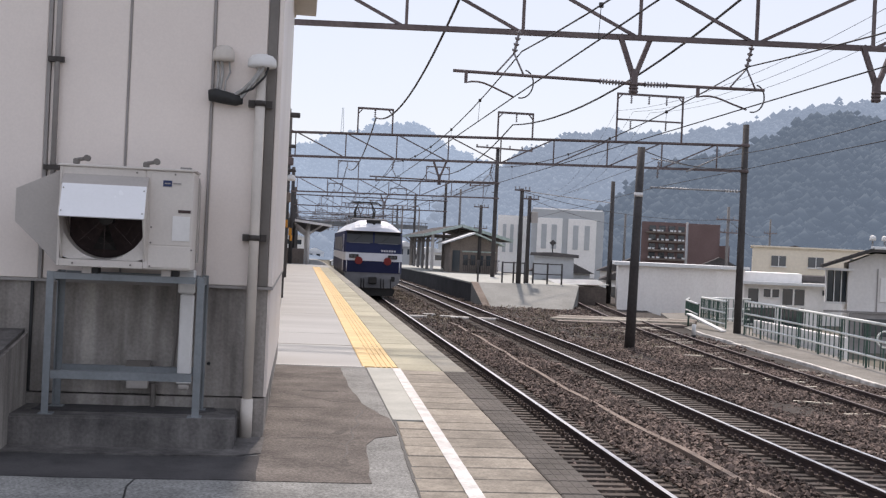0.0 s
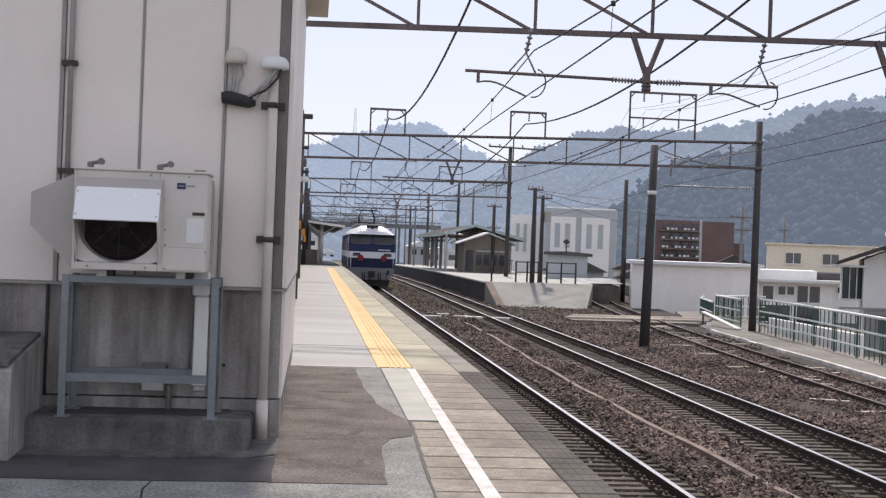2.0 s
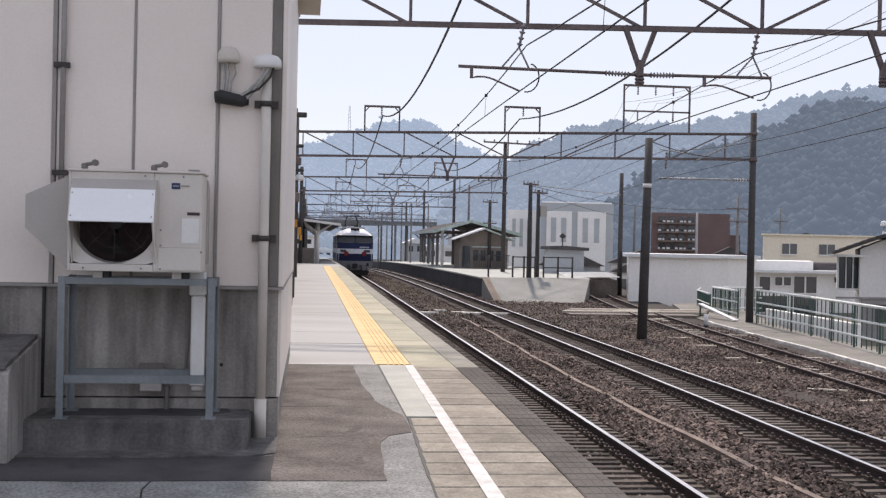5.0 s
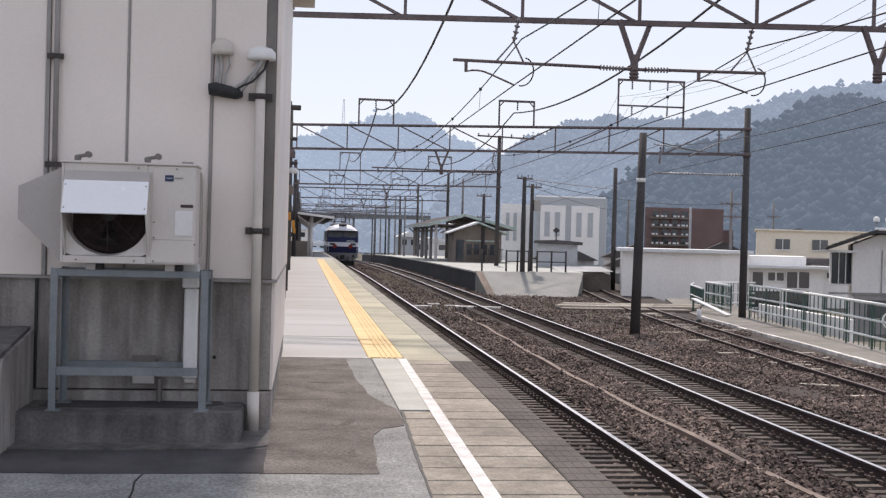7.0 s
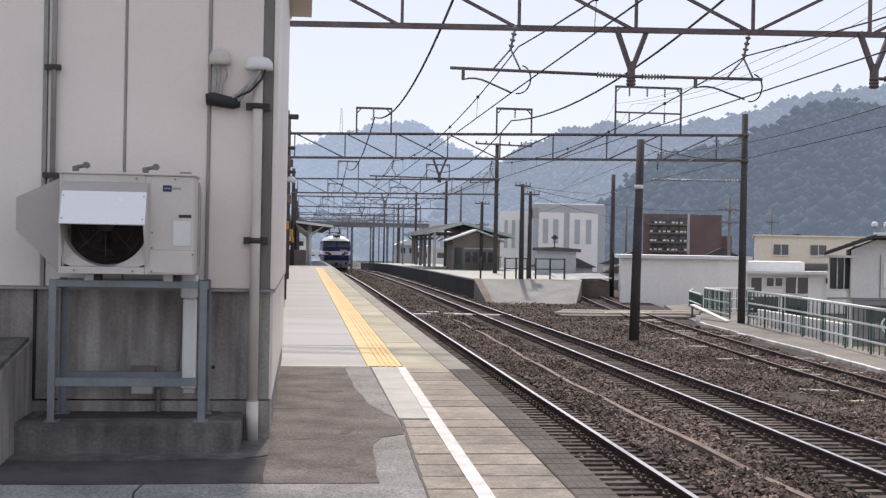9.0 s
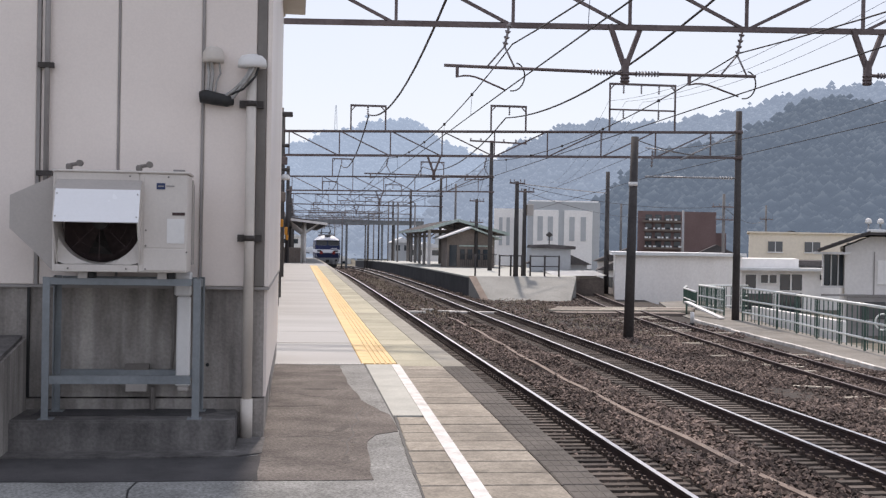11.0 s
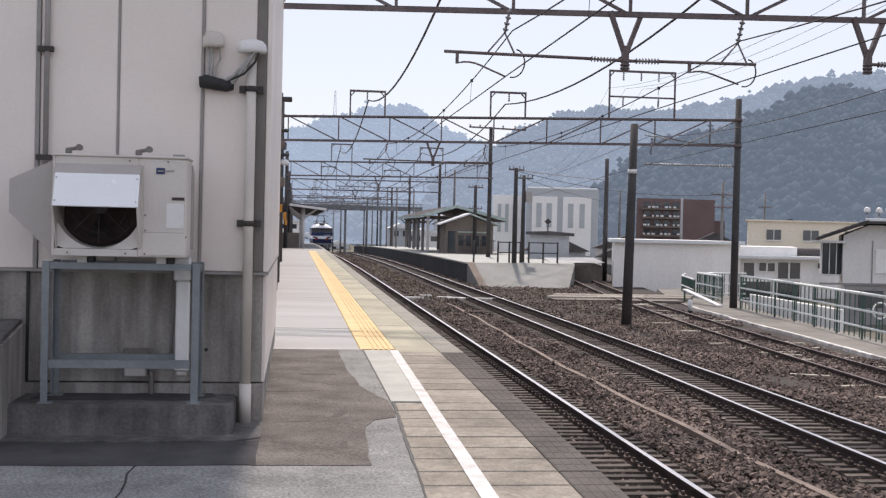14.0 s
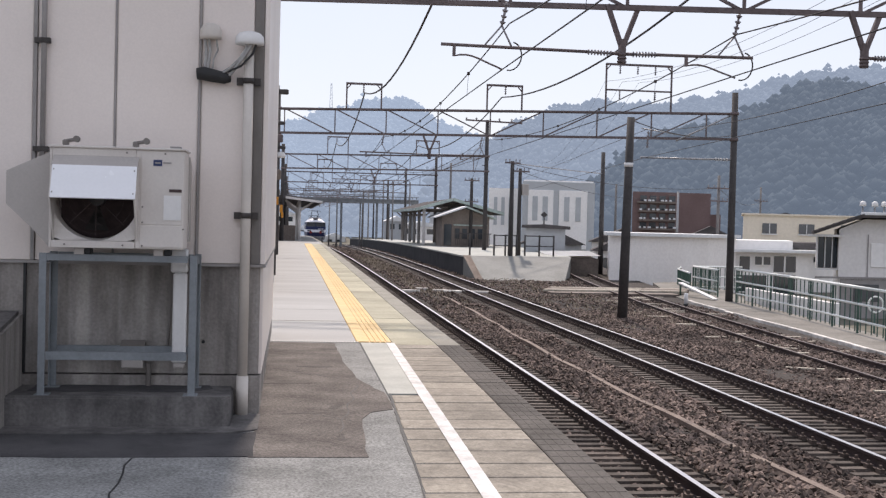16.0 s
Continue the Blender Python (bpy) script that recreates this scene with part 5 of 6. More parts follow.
    half = [(wid, 3.25), (wid * 0.95, 3.25 + h * 0.22), (wid * 0.84, 3.25 + h * 0.48), (wid * 0.66, 3.25 + h * 0.78), (wid * 0.5, 3.25 + h * 0.95), (wid * 0.25, top)]
    secs.append((y, half + [(-a, b) for a, b in half[::-1]]))
shell(bm, secs)
part("roof", bm, M["lwhite"], loco, "pale grey domed roof")
bm = bmesh.new()
cbox(bm, -0.36, 0.36, 0.66, 0.9, 3.70, 3.86, 0.02)
part("roof_vent", bm, M["ldark"], loco)
part("horn", made(rod, (-0.02, 0.5, 3.72), (-0.02, 0.2, 3.70), 0.05, 10, 0.09), M["ldark"], loco)
for y in (4.0, 7.5, 10.5):
    bm = bmesh.new()
    cbox(bm, -0.9, 0.9, y, y + 2.2, 3.80, 4.0, 0.05)
    part("roof_box", bm, M["lgrey"], loco)
for x in (-0.74, 0.74):
    s = 1 if x > 0 else -1
    bm = bmesh.new()
    cbox(bm, x - 0.02 - (0.42 if s < 0 else -0.0), x + 0.02 + (0.42 if s > 0 else 0.0), -0.02, 0.06, 1.95, 2.14, 0.015)
    hl = part("headlight_housing", bm, M["ldark"], loco, "dark headlight housing")
    for dx in (0.15, 0.33):
        part("lens", made(rod, (x + s * dx, -0.03, 2.045), (x + s * dx, 0.0, 2.045), 0.065, 14), M["glassgrey"], hl)
    bm = bmesh.new()
    rod(bm, (x - s * 0.03, -0.05, 1.84), (x - s * 0.03, -0.02, 1.84), 0.19, 24)
    d = part("tail_disc", bm, M["red"], loco, "red round tail disc")
    part("disc_rim", made(rod, (x - s * 0.03, -0.06, 1.84), (x - s * 0.03, -0.05, 1.84), 0.10, 16), M["red"], d)
# number plate as plain bars
bm = bmesh.new()
for i in range(6):
    box(bm, 0.38 + i * 0.125, 0.38 + i * 0.125 + 0.085, 0.045, 0.075, 2.30, 2.39)
part("number_bars", bm, M["lwhite"], loco, "white lettering bars")
# front lower panel, steps, coupler, plough
bm = bmesh.new()
v = [(-1.38, 1.26), (1.38, 1.26), (1.32, 0.80), (0.95, 0.52), (-0.95, 0.52), (-1.32, 0.80)]
prism(bm, v, 0.03, 0.35, "y")
part("front_apron", bm, M["lgrey"], loco, "grey front apron")
bm = bmesh.new()
cbox(bm, -0.20, 0.20, -0.35, 0.1, 0.72, 1.06, 0.04)
rod(bm, (0, -0.1, 0.88), (0, 0.5, 0.88), 0.12, 10)
part("coupler", bm, M["ldark"], loco)
for x in (-0.55, -0.42, 0.42, 0.55, 0.9):
    wire("brake_hose", [(x, 0.03, 0.95), (x, -0.12, 0.85), (x, -0.14, 0.6), (x + 0.03, -0.05, 0.5)], 0.028, M["ldark"], loco)
bm = bmesh.new()
cbox(bm, 0.92, 1.10, -0.01, 0.04, 0.86, 1.10, 0.01)
part("jumper_socket", bm, M["ldark"], loco)
bm = bmesh.new()
prism(bm, [(-1.15, 0.50), (1.15, 0.50), (1.05, 0.14), (-1.05, 0.14)], 0.12, 0.25, "y")
part("plough", bm, M["ldark"], loco)
for s in (-1, 1):
    bm = bmesh.new()
    rod(bm, (s * 1.30, -0.03, 1.30), (s * 1.30, -0.03, 1.80), 0.018, 6)
    rod(bm, (s * 1.30, -0.03, 1.30), (s * 1.30, 0.05, 1.30), 0.016, 6)
    rod(bm, (s * 1.30, -0.03, 1.80), (s * 1.30, 0.05, 1.80), 0.016, 6)
    part("handrail", bm, M["lwhite"], loco)
    bm = bmesh.new()
    rod(bm, (s * 0.2, 0.02, 2.70), (s * 1.2, 0.02, 2.70), 0.014, 6)
    part("handrail", bm, M["lgrey"], loco)
    bm = bmesh.new()
    box(bm, s * 1.43 - 0.02, s * 1.43 + 0.04, 0.9, 1.6, 1.30, 3.1)
    dr = part("cab_door", bm, M["lwhite"], loco, "white cab door")
    bm = bmesh.new()
    box(bm, s * 1.44 - 0.02, s * 1.44 + 0.042, 1.05, 1.45, 2.4, 2.95)
    part("door_window", bm, M["glass"], dr)
    for k in range(5):
        bm = bmesh.new()
        box(bm, s * 1.43 - 0.02, s * 1.43 + 0.035, 3.0 + k * 2.4, 4.9 + k * 2.4, 2.3, 3.0)
        part("side_grille", bm, M["lgrey"], loco)
bm = bmesh.new()
box(bm, -1.2, 1.2, 0.35, L - 0.35, 0.75, 1.0)
part("underframe", bm, M["ldark"], loco)
for by in (3.0, 8.7, 14.4):
    bm = bmesh.new()
    for s in (-1, 1):
        cbox(bm, s * 0.95 - 0.08, s * 0.95 + 0.08, by - 1.7, by + 1.7, 0.42, 0.78, 0.04)
    box(bm, -0.9, 0.9, by - 0.3, by + 0.3, 0.45, 0.75)
    bg = part("bogie", bm, M["ldark"], loco)
    for wy in (by - 1.25, by + 1.25):
        bm = bmesh.new()
        for s in (-1, 1):
            rod(bm, (s * 0.49, wy, 0.56), (s * 0.60, wy, 0.56), 0.56, 28)
        rod(bm, (-0.6, wy, 0.56), (0.6, wy, 0.56), 0.08, 10)
        part("wheelset", bm, M["ldark"], bg)
# raised pantographs
for py, up in ((9.6, 1.12), (14.6, 0.30)):
    bm = bmesh.new()
    base = 4.02
    box(bm, -0.6, 0.6, py - 0.7, py + 0.7, base - 0.05, base)
    hz = base + up * 0.9
    for s in (-1, 1):
        rod(bm, (s * 0.5, py + 0.7, base), (s * 0.55, py + 1.2 * (0.6 if up > 1 else 0.2), base + up * 0.45), 0.042, 6)
        rod(bm, (s * 0.5, py - 0.7, base), (s * 0.55, py - 1.2 * (0.6 if up > 1 else 0.2), base + up * 0.45), 0.042, 6)
        rod(bm, (s * 0.55, py + 0.72, base + up * 0.45), (s * 0.35, py, hz), 0.038, 6)
        rod(bm, (s * 0.55, py - 0.72, base + up * 0.45), (s * 0.35, py, hz), 0.038, 6)
    pg = part("pantograph", bm, M["ldark"], loco)
    bm = bmesh.new()
    for dy in (-0.15, 0.15):
        bar(bm, (-0.72, py + dy, hz), (0.72, py + dy, hz), 0.09, 0.08)
        for s in (-1, 1):
            bar(bm, (s * 0.75, py + dy, hz), (s * 0.95, py + dy, hz - 0.15), 0.05, 0.04)
    part("collector_head", bm, M["ldark"], pg)
    for sx in (-0.5, 0.5):
        for sy in (-0.6, 0.6):
            bm = bmesh.new()
            insulator(bm, (sx, py + sy, 3.80), (sx, py + sy, base - 0.05), 0.08, 3)
            part("insulator", bm, M["insul"], pg)


# ---- island platform ----
sh = thing("platform_shelter", "brown wooden island shelter under a wide gabled canopy", "shelter")
GX, RIDGE = 12.0, 3.42
for s, xe, ze in ((-1, 9.2, 2.62), (1, 15.9, 2.45)):
    bm = bmesh.new()
    prism(bm, [(GX + s * 0.02, RIDGE), (xe, ze), (xe, ze - 0.12), (GX + s * 0.02, RIDGE - 0.14)], 86.0, 105.0, "y")
    part("canopy_roof", bm, M["roofdark"], sh)
    bm = bmesh.new()
    bar(bm, (xe, 85.95, ze - 0.08), (GX, 85.95, RIDGE - 0.06), 0.06, 0.22)
    part("fascia", bm, M["roofgreen"], sh)
    bm = bmesh.new()
    bar(bm, (xe, 86.0, ze - 0.08), (xe, 105, ze - 0.08), 0.06, 0.20)
    part("gutter", bm, M["roofgreen"], sh)
for y in np.arange(87.0, 105, 3.4):
    for x in (9.95, 14.6):
        bm = bmesh.new()
        cbox(bm, x - 0.11, x + 0.11, y - 0.11, y + 0.11, -0.08, 2.62, 0.02)
        part("post", bm, M["siding"] if y < 90 else M["batten"], sh)
        for d in (-0.7, 0.7):
            bm = bmesh.new()
            bar(bm, (x, y, 2.0), (x + d, y, 2.6), 0.09, 0.09)
            part("brace", bm, M["brownwall"], sh)
    bm = bmesh.new()
    bar(bm, (9.3, y, 2.50), (GX, y, 3.28), 0.10, 0.14)
    bar(bm, (15.8, y, 2.38), (GX, y, 3.28), 0.10, 0.14)
    bar(bm, (9.6, y, 2.58), (15.0, y, 2.58), 0.08, 0.12)
    part("roof_truss", bm, M["brownwall"], sh)
wr = thing("waiting_room", "small brown waiting room with a green gable roof", "waiting room")
bm = bmesh.new()
prism(bm, [(10.95, -0.15), (10.95, 2.05), (12.6, 2.68), (14.45, 2.05), (14.45, -0.15)], 84.0, 87.6, "y")
part("wall", bm, M["brownwall"], wr)
for s in (-1, 1):
    bm = bmesh.new()
    prism(bm, [(12.6, 2.86), (12.6 + s * 2.25, 2.02), (12.6 + s * 2.25, 1.93), (12.6, 2.74)], 83.2, 88.2, "y")
    # The left slope's brightness is put in with the light metal colour.
    part("roof", bm, M["rooflight"] if s < 0 else M["roofgreen"], wr, "pale sloping roof sheet")
for x0, x1, z0, z1, m in ((11.1, 11.65, -0.05, 1.5, "glass"), (11.9, 12.25, 0.45, 1.2, "glass"), (12.45, 12.8, 0.45, 1.2, "glass"), (13.0, 13.4, 0.45, 1.2, "glass"), (13.6, 14.2, 0.45, 1.2, "glass"), (11.8, 14.3, 1.4, 1.5, "roofgreen")):
    bm = bmesh.new()
    cbox(bm, x0, x1, 83.95, 84.02, z0, z1, 0.02)
    part("window" if m != "roofgreen" else "lintel", bm, M[m], wr)
bm = bmesh.new()
for x in np.arange(11.9, 14.5, 0.14):
    box(bm, x, x + 0.03, 83.6, 83.63, 0.0, 0.85)
box(bm, 11.85, 14.55, 83.58, 83.65, 0.82, 0.88)
part("railing", bm, M["pole"], wr)
# small hut
hut = thing("lineside_hut", "pale grey hut with a dark flat roof", "hut")
bm = bmesh.new()
box(bm, 14.75, 17.3, 72.0, 75.5, -1.2, 1.42)
part("wall", bm, M["fargrey"], hut)
bm = bmesh.new()
prism(bm, [(14.45, 1.42), (14.5, 1.60), (16.0, 1.66), (17.6, 1.55), (17.6, 1.36)], 71.6, 75.8, "y")
part("roof", bm, M["roofdark"], hut)
bm = bmesh.new()
rod(bm, (15.9, 72.2, 1.5), (15.9, 72.2, 2.1), 0.04, 8)
prism(bm, [(15.66, 2.25), (15.9, 2.46), (16.14, 2.25), (15.9, 2.08)], 72.1, 72.2, "y")
part("marker_sign", bm, M["pole"], hut)
skew(hut, 72.0, 0.20)
# guard rails on the ramp's top
for (xa, ya), (xb, yb) in (((9.4, 60.5), (9.45, 60.6)), ((10.75, 60.8), (12.0, 61.0)), ((12.5, 61.2), (14.1, 61.3))):
    gr = thing("guard_rail", "dark steel guard rail on the platform's end", "guard rail", "guard rails on the ramp")
    n = 2 if xb - xa < 0.5 else 3
    for i in range(n):
        f = i / (n - 1)
        x, y = xa + (xb - xa) * f, ya + (yb - ya) * f
        if n == 2 and i:
            continue
        part("post", made(rod, (x, y, -0.3), (x, y, 1.05), 0.05, 8), M["pole"], gr)
    if n == 3:
        for z in (1.0, 0.45):
            part("rail", made(rod, (xa, ya, z), (xb, yb, z), 0.03, 8), M["pole"], gr)

# ---- near platform beyond the building ----
cn = thing("platform_canopy", "low platform canopy with a pale edge on round posts", "canopy")
bm = bmesh.new()
prism(bm, [(-6, 3.30), (0.0, 3.18), (2.0, 2.85), (2.05, 2.72), (0.0, 2.90), (-6, 3.0)], 79.0, 122.0, "y")
part("roof", bm, M["roofdark"], cn)
bm = bmesh.new()
bar(bm, (-0.4, 78.95, 3.05), (2.05, 78.95, 2.78), 0.05, 0.16)
bar(bm, (2.06, 79, 2.78), (2.06, 122, 2.78), 0.05, 0.16)
part("edge_trim", bm, M["siding"], cn)
for y in np.arange(80.0, 121, 5):
    bm = bmesh.new()
    rod(bm, (0.55, y, 0), (0.55, y, 2.9), 0.12, 12)
    bar(bm, (0.55, y, 2.2), (1.5, y, 2.8), 0.10, 0.10)
    bar(bm, (0.55, y, 2.2), (-0.4, y, 2.9), 0.10, 0.10)
    part("post", bm, M["siding"], cn)
bm = bmesh.new()
cbox(bm, -2.0, 0.30, 79.5, 80.3, 0.0, 1.15, 0.03)
tagged(part("bench_screen", bm, M["brownwall"]), "dark low screen under the canopy", "screen")
bm = bmesh.new()
box(bm, -9, -0.9, 22, 78, 0.0, 3.2)
box(bm, -9.2, -0.75, 21.8, 78, 3.2, 3.4)
tagged(part("station_house", bm, M["brownwall"]), "dark station building further along the platform", "building")
# cluster of signs and speakers seen past the corner
sg = thing("platform_sign_post", "dark post with lamps, speaker and orange signs", "sign post")
part("post", made(rod, (-0.45, 30.0, 0), (-0.45, 30.0, 5.0), 0.09, 10), M["pole"], sg)
for x0, x1, z0, z1, m in ((-0.40, -0.13, 4.78, 4.90, "pole"), (-0.40, -0.20, 4.0, 4.08, "pole"), (-0.42, -0.25, 3.55, 3.75, "steel"), (-0.40, -0.18, 3.38, 3.46, "pole"), (-0.42, -0.28, 2.6, 2.85, "brownwall")):
    bm = bmesh.new()
    cbox(bm, x0, x1, 29.9, 30.1, z0, z1, 0.02)
    part("fitting", bm, M[m], sg)
for x0, x1, z0, z1 in ((-0.42, -0.33, 1.95, 2.15), (-0.30, -0.22, 1.75, 1.95), (-0.26, -0.20, 1.62, 1.76)):
    bm = bmesh.new()
    cbox(bm, x0, x1, 29.86, 29.9, z0, z1, 0.01)
    part("orange_plate", bm, M["orange"], sg)
bm = bmesh.new()
dome(bm, -0.30, 30.0, 3.22, 0.12, 0.12, 0.12)
part("camera_dome", bm, M["white"], sg, "white domed camera", smooth=True)
bm = bmesh.new()
cbox(bm, -0.62, -0.36, 26.0, 26.6, 0.0, 4.4, 0.03)
tagged(part("cable_riser", bm, M["pole"]), "dark riser box on the building's edge", "riser")

# footbridge
fb = thing("footbridge", "grey steel footbridge spanning the tracks", "footbridge")
bm = bmesh.new()
box(bm, -8, 15.3, 140, 142.6, 3.75, 4.1)
part("deck", bm, M["bridge"], fb)
bm = bmesh.new()
for x in np.arange(-8, 15.3, 0.5):
    box(bm, x, x + 0.06, 139.95, 140.0, 4.1, 4.55)
box(bm, -8, 15.3, 139.93, 140.0, 4.5, 4.58)
box(bm, -8, 15.3, 139.93, 140.0, 4.1, 4.25)
part("parapet", bm, M["bridge"], fb)
for x in (6.0, 10.3, 14.6):
    bm = bmesh.new()
    box(bm, x - 0.13, x + 0.13, 140.4, 140.7, -2.8, 3.75)
    part("pier", bm, M["bridge"], fb)
# pale roofs and vehicles far down the line
for x, y, w, d, h, m in ((1.2, 250, 4, 8, -0.4, "rooflight"), (6.6, 238, 4.5, 6, -2.0, "rooflight"), (18, 200, 9, 9, 0.8, "farwhite"), (-4.5, 230, 6, 8, 2.4, "farwhite"), (15.5, 190, 3.5, 5, 1.6, "fargrey"), (26, 210, 7, 8, 4.0, "fargrey")):
    fbld = thing("far_house", "small pale building far down the line", "house", "far houses")
    bm = bmesh.new()
    box(bm, x, x + w, y, y + d, -3.6, h)
    part("wall", bm, M[m], fbld)
    bm = bmesh.new()
    prism(bm, [(x - 0.3, h), (x + w / 2, h + 0.9), (x + w + 0.3, h)], y - 0.3, y + d + 0.3, "y")
    part("roof", bm, M["rooflight"], fbld)
    for i in range(2):
        bm = bmesh.new()
        cbox(bm, x + w * (0.2 + 0.4 * i), x + w * (0.4 + 0.4 * i), y - 0.05, y + 0.02, h - 1.3, h - 0.4, 0.02)
        part("window", bm, M["glass"], fbld)

# ---- buildings on the right ----
ws = thing("white_shed", "long white shed with a flat pale roof", "shed")
bm = bmesh.new()
prism(bm, [(16.55, 58.9), (22.3, 60.0), (24.5, 61.6), (24.5, 67.0), (18.7, 67.0)], -1.9, 1.15, "z")
part("wall", bm, M["shedwhite"], ws)
bm = bmesh.new()
prism(bm, [(16.25, 58.55), (22.4, 59.7), (24.7, 61.4), (24.7, 67.4), (18.5, 67.4)], 1.152, 1.32, "z")
part("roof", bm, M["rooflight"], ws)
for i in range(1, 6):
    f = i / 6
    bm = bmesh.new()
    x, y = 16.55 + 5.15 * f, 58.9 + 1.1 * f
    box(bm, x - 0.012, x + 0.012, y - 0.008, y + 0.05, -1.2, 1.15)
    part("seam", bm, M["shedwhite"], ws)
lr = thing("low_roof", "low pale corrugated roof beyond the siding", "roof")
bm = bmesh.new()
v = [bm.verts.new(p) for p in ((14.3, 63.2, -0.10), (17.0, 62.2, -0.02), (18.6, 71.0, 0.06), (15.4, 72.0, 0.02))]
bm.faces.new(v)
bmesh.ops.solidify(bm, geom=bm.faces[:], thickness=0.1)
part("sheet", bm, M["rooflight"], lr)
# Low dark body also stands in for the shade under the sheet.
bm = bmesh.new()
prism(bm, [(14.1, 63.6), (17.0, 62.7), (18.3, 70.5), (15.5, 70.5)], -1.9, -0.22, "z")
part("body", bm, M["brownwall"], lr)
lb = thing("white_annex", "low white building with a row of windows", "building")
bm = bmesh.new()
box(bm, 24.3, 29.0, 62.0, 68.0, -2.0, 0.4)
part("wall", bm, M["farwhite"], lb)
bm = bmesh.new()
box(bm, 24.0, 29.8, 61.4, 68.4, 0.40, 0.55)
part("eave", bm, M["rooflight"], lb)
bm = bmesh.new()
box(bm, 24.0, 28.0, 62.2, 68.0, 0.55, 1.05)
part("parapet", bm, M["farwhite"], lb)
for x0, x1, z0, z1 in ((24.9, 25.5, -0.6, 0.15), (25.8, 26.2, -0.3, 0.15), (26.3, 26.7, -0.3, 0.15), (26.9, 27.5, -0.7, 0.2), (27.6, 28.2, -0.7, 0.2), (24.8, 26.5, -1.8, -0.9), (26.9, 28.2, -1.95, -0.85)):
    bm = bmesh.new()
    cbox(bm, x0, x1, 61.93, 62.03, z0, z1, 0.02)
    w_ = part("window", bm, M["glass"], lb)
    bm = bmesh.new()
    for (a, b, c, d) in ((x0 - 0.05, x0, z0, z1), (x1, x1 + 0.05, z0, z1), (x0 - 0.05, x1 + 0.05, z1, z1 + 0.05), (x0 - 0.05, x1 + 0.05, z0 - 0.05, z0)):
        box(bm, a, b, 61.90, 62.0, c, d)
    part("frame", bm, M["farwhite"], w_)
wb = thing("grey_lean_to", "white wall with a dark band roof beside the annex", "building")
bm = bmesh.new()
box(bm, 29.2, 33, 64.0, 70, -1.9, 0.62)
part("wall", bm, M["farwhite"], wb)
bm = bmesh.new()
box(bm, 28.6, 33.3, 63.6, 70.4, 0.62, 0.95)
part("roof", bm, M["roofdark"], wb)
bm = bmesh.new()
box(bm, 30.2, 31.4, 63.96, 64.02, -0.15, 0.15)
part("window", bm, M["glass"], wb)

hs = thing("tiled_house", "pale sided house with a dark tiled hip roof", "house")
bm = bmesh.new()
box(bm, 22.3, 30.0, 45.0, 52.0, -1.9, 1.55)
part("wall", bm, M["siding"], hs)
bm = bmesh.new()
box(bm, 21.35, 22.28, 45.3, 48.2, 0.05, 1.50)
part("bay", bm, M["siding"], hs)
for i, (x0, x1) in enumerate(((21.42, 21.68), (21.74, 21.98), (22.03, 22.25))):
    bm = bmesh.new()
    cbox(bm, x0, x1, 45.22, 45.32, 0.15, 1.42, 0.02)
    part("window", bm, M["glass"], hs)
bm = bmesh.new()
box(bm, 21.3, 22.32, 45.2, 45.26, 0.05, 0.13)
for x in (21.37, 21.70, 22.0, 22.26):
    box(bm, x, x + 0.04, 45.18, 45.26, 0.13, 1.45)
part("window_frame", bm, M["white"], hs)
bm = bmesh.new()
prism(bm, [(22.3, 1.552), (22.3, 1.75), (23.4, 2.18), (27.0, 2.18), (29.0, 1.6), (29.0, 1.552)], 45.0, 52.0, "y")
part("gable", bm, M["siding"], hs)
for s, xe, ze in ((-1, 21.2, 1.52), (1, 29.8, 1.35)):
    bm = bmesh.new()
    top = 23.3 if s < 0 else 27.0
    prism(bm, [(25.2, 2.37), (top, 2.37), (xe, ze + 0.10), (xe, ze), (top, 2.24), (25.2, 2.24)], 44.3, 52.6, "y")
    part("roof", bm, M["roofdark"], hs)
for i in range(6):
    bm = bmesh.new()
    xa, xb = 21.15 + 2.15 * i / 6, 21.15 + 2.15 * (i + 1.1) / 6
    za, zb = 1.60 + 0.75 * i / 6, 1.60 + 0.75 * (i + 1.1) / 6
    prism(bm, [(xa, za + 0.06), (xb, zb + 0.03), (xb, zb - 0.03), (xa, za - 0.01)], 44.22, 52.7, "y")
    part("tile_course", bm, M["roofdark"], hs)
bm = bmesh.new()
cbox(bm, 23.2, 27.1, 44.25, 44.5, 2.34, 2.46, 0.02)
part("ridge_cap", bm, M["rooflight"], hs)
bm = bmesh.new()
cbox(bm, 20.95, 22.5, 44.6, 45.3, 1.42, 1.52, 0.01)
part("bay_roof", bm, M["white"], hs)
for x in (23.55, 25.1, 26.8):
    bm = bmesh.new()
    box(bm, x, x + 0.05, 44.97, 45.01, -0.2, 1.55)
    part("corner_board", bm, M["batten"], hs)
bm = bmesh.new()
box(bm, 21.3, 30, 44.9, 45.0, -0.28, -0.2)
part("skirt_roof", bm, M["batten"], hs)
# Shade under the skirt roof is put in as a darker grey panel.
bm = bmesh.new()
box(bm, 22.4, 30, 44.94, 44.99, -1.9, -0.29)
part("lower_wall", bm, M["batten"], hs, "lower wall boards in a darker grey that puts in porch shade")
for x in (23.0, 24.6, 26.2):
    bm = bmesh.new()
    cbox(bm, x, x + 1.1, 44.90, 44.95, -1.2, -0.5, 0.02)
    part("window", bm, M["glassgrey"], hs)
for x in (23.7, 25.2):
    bm = bmesh.new()
    cbox(bm, x, x + 1.1, 44.95, 45.02, 0.2, 1.2, 0.02)
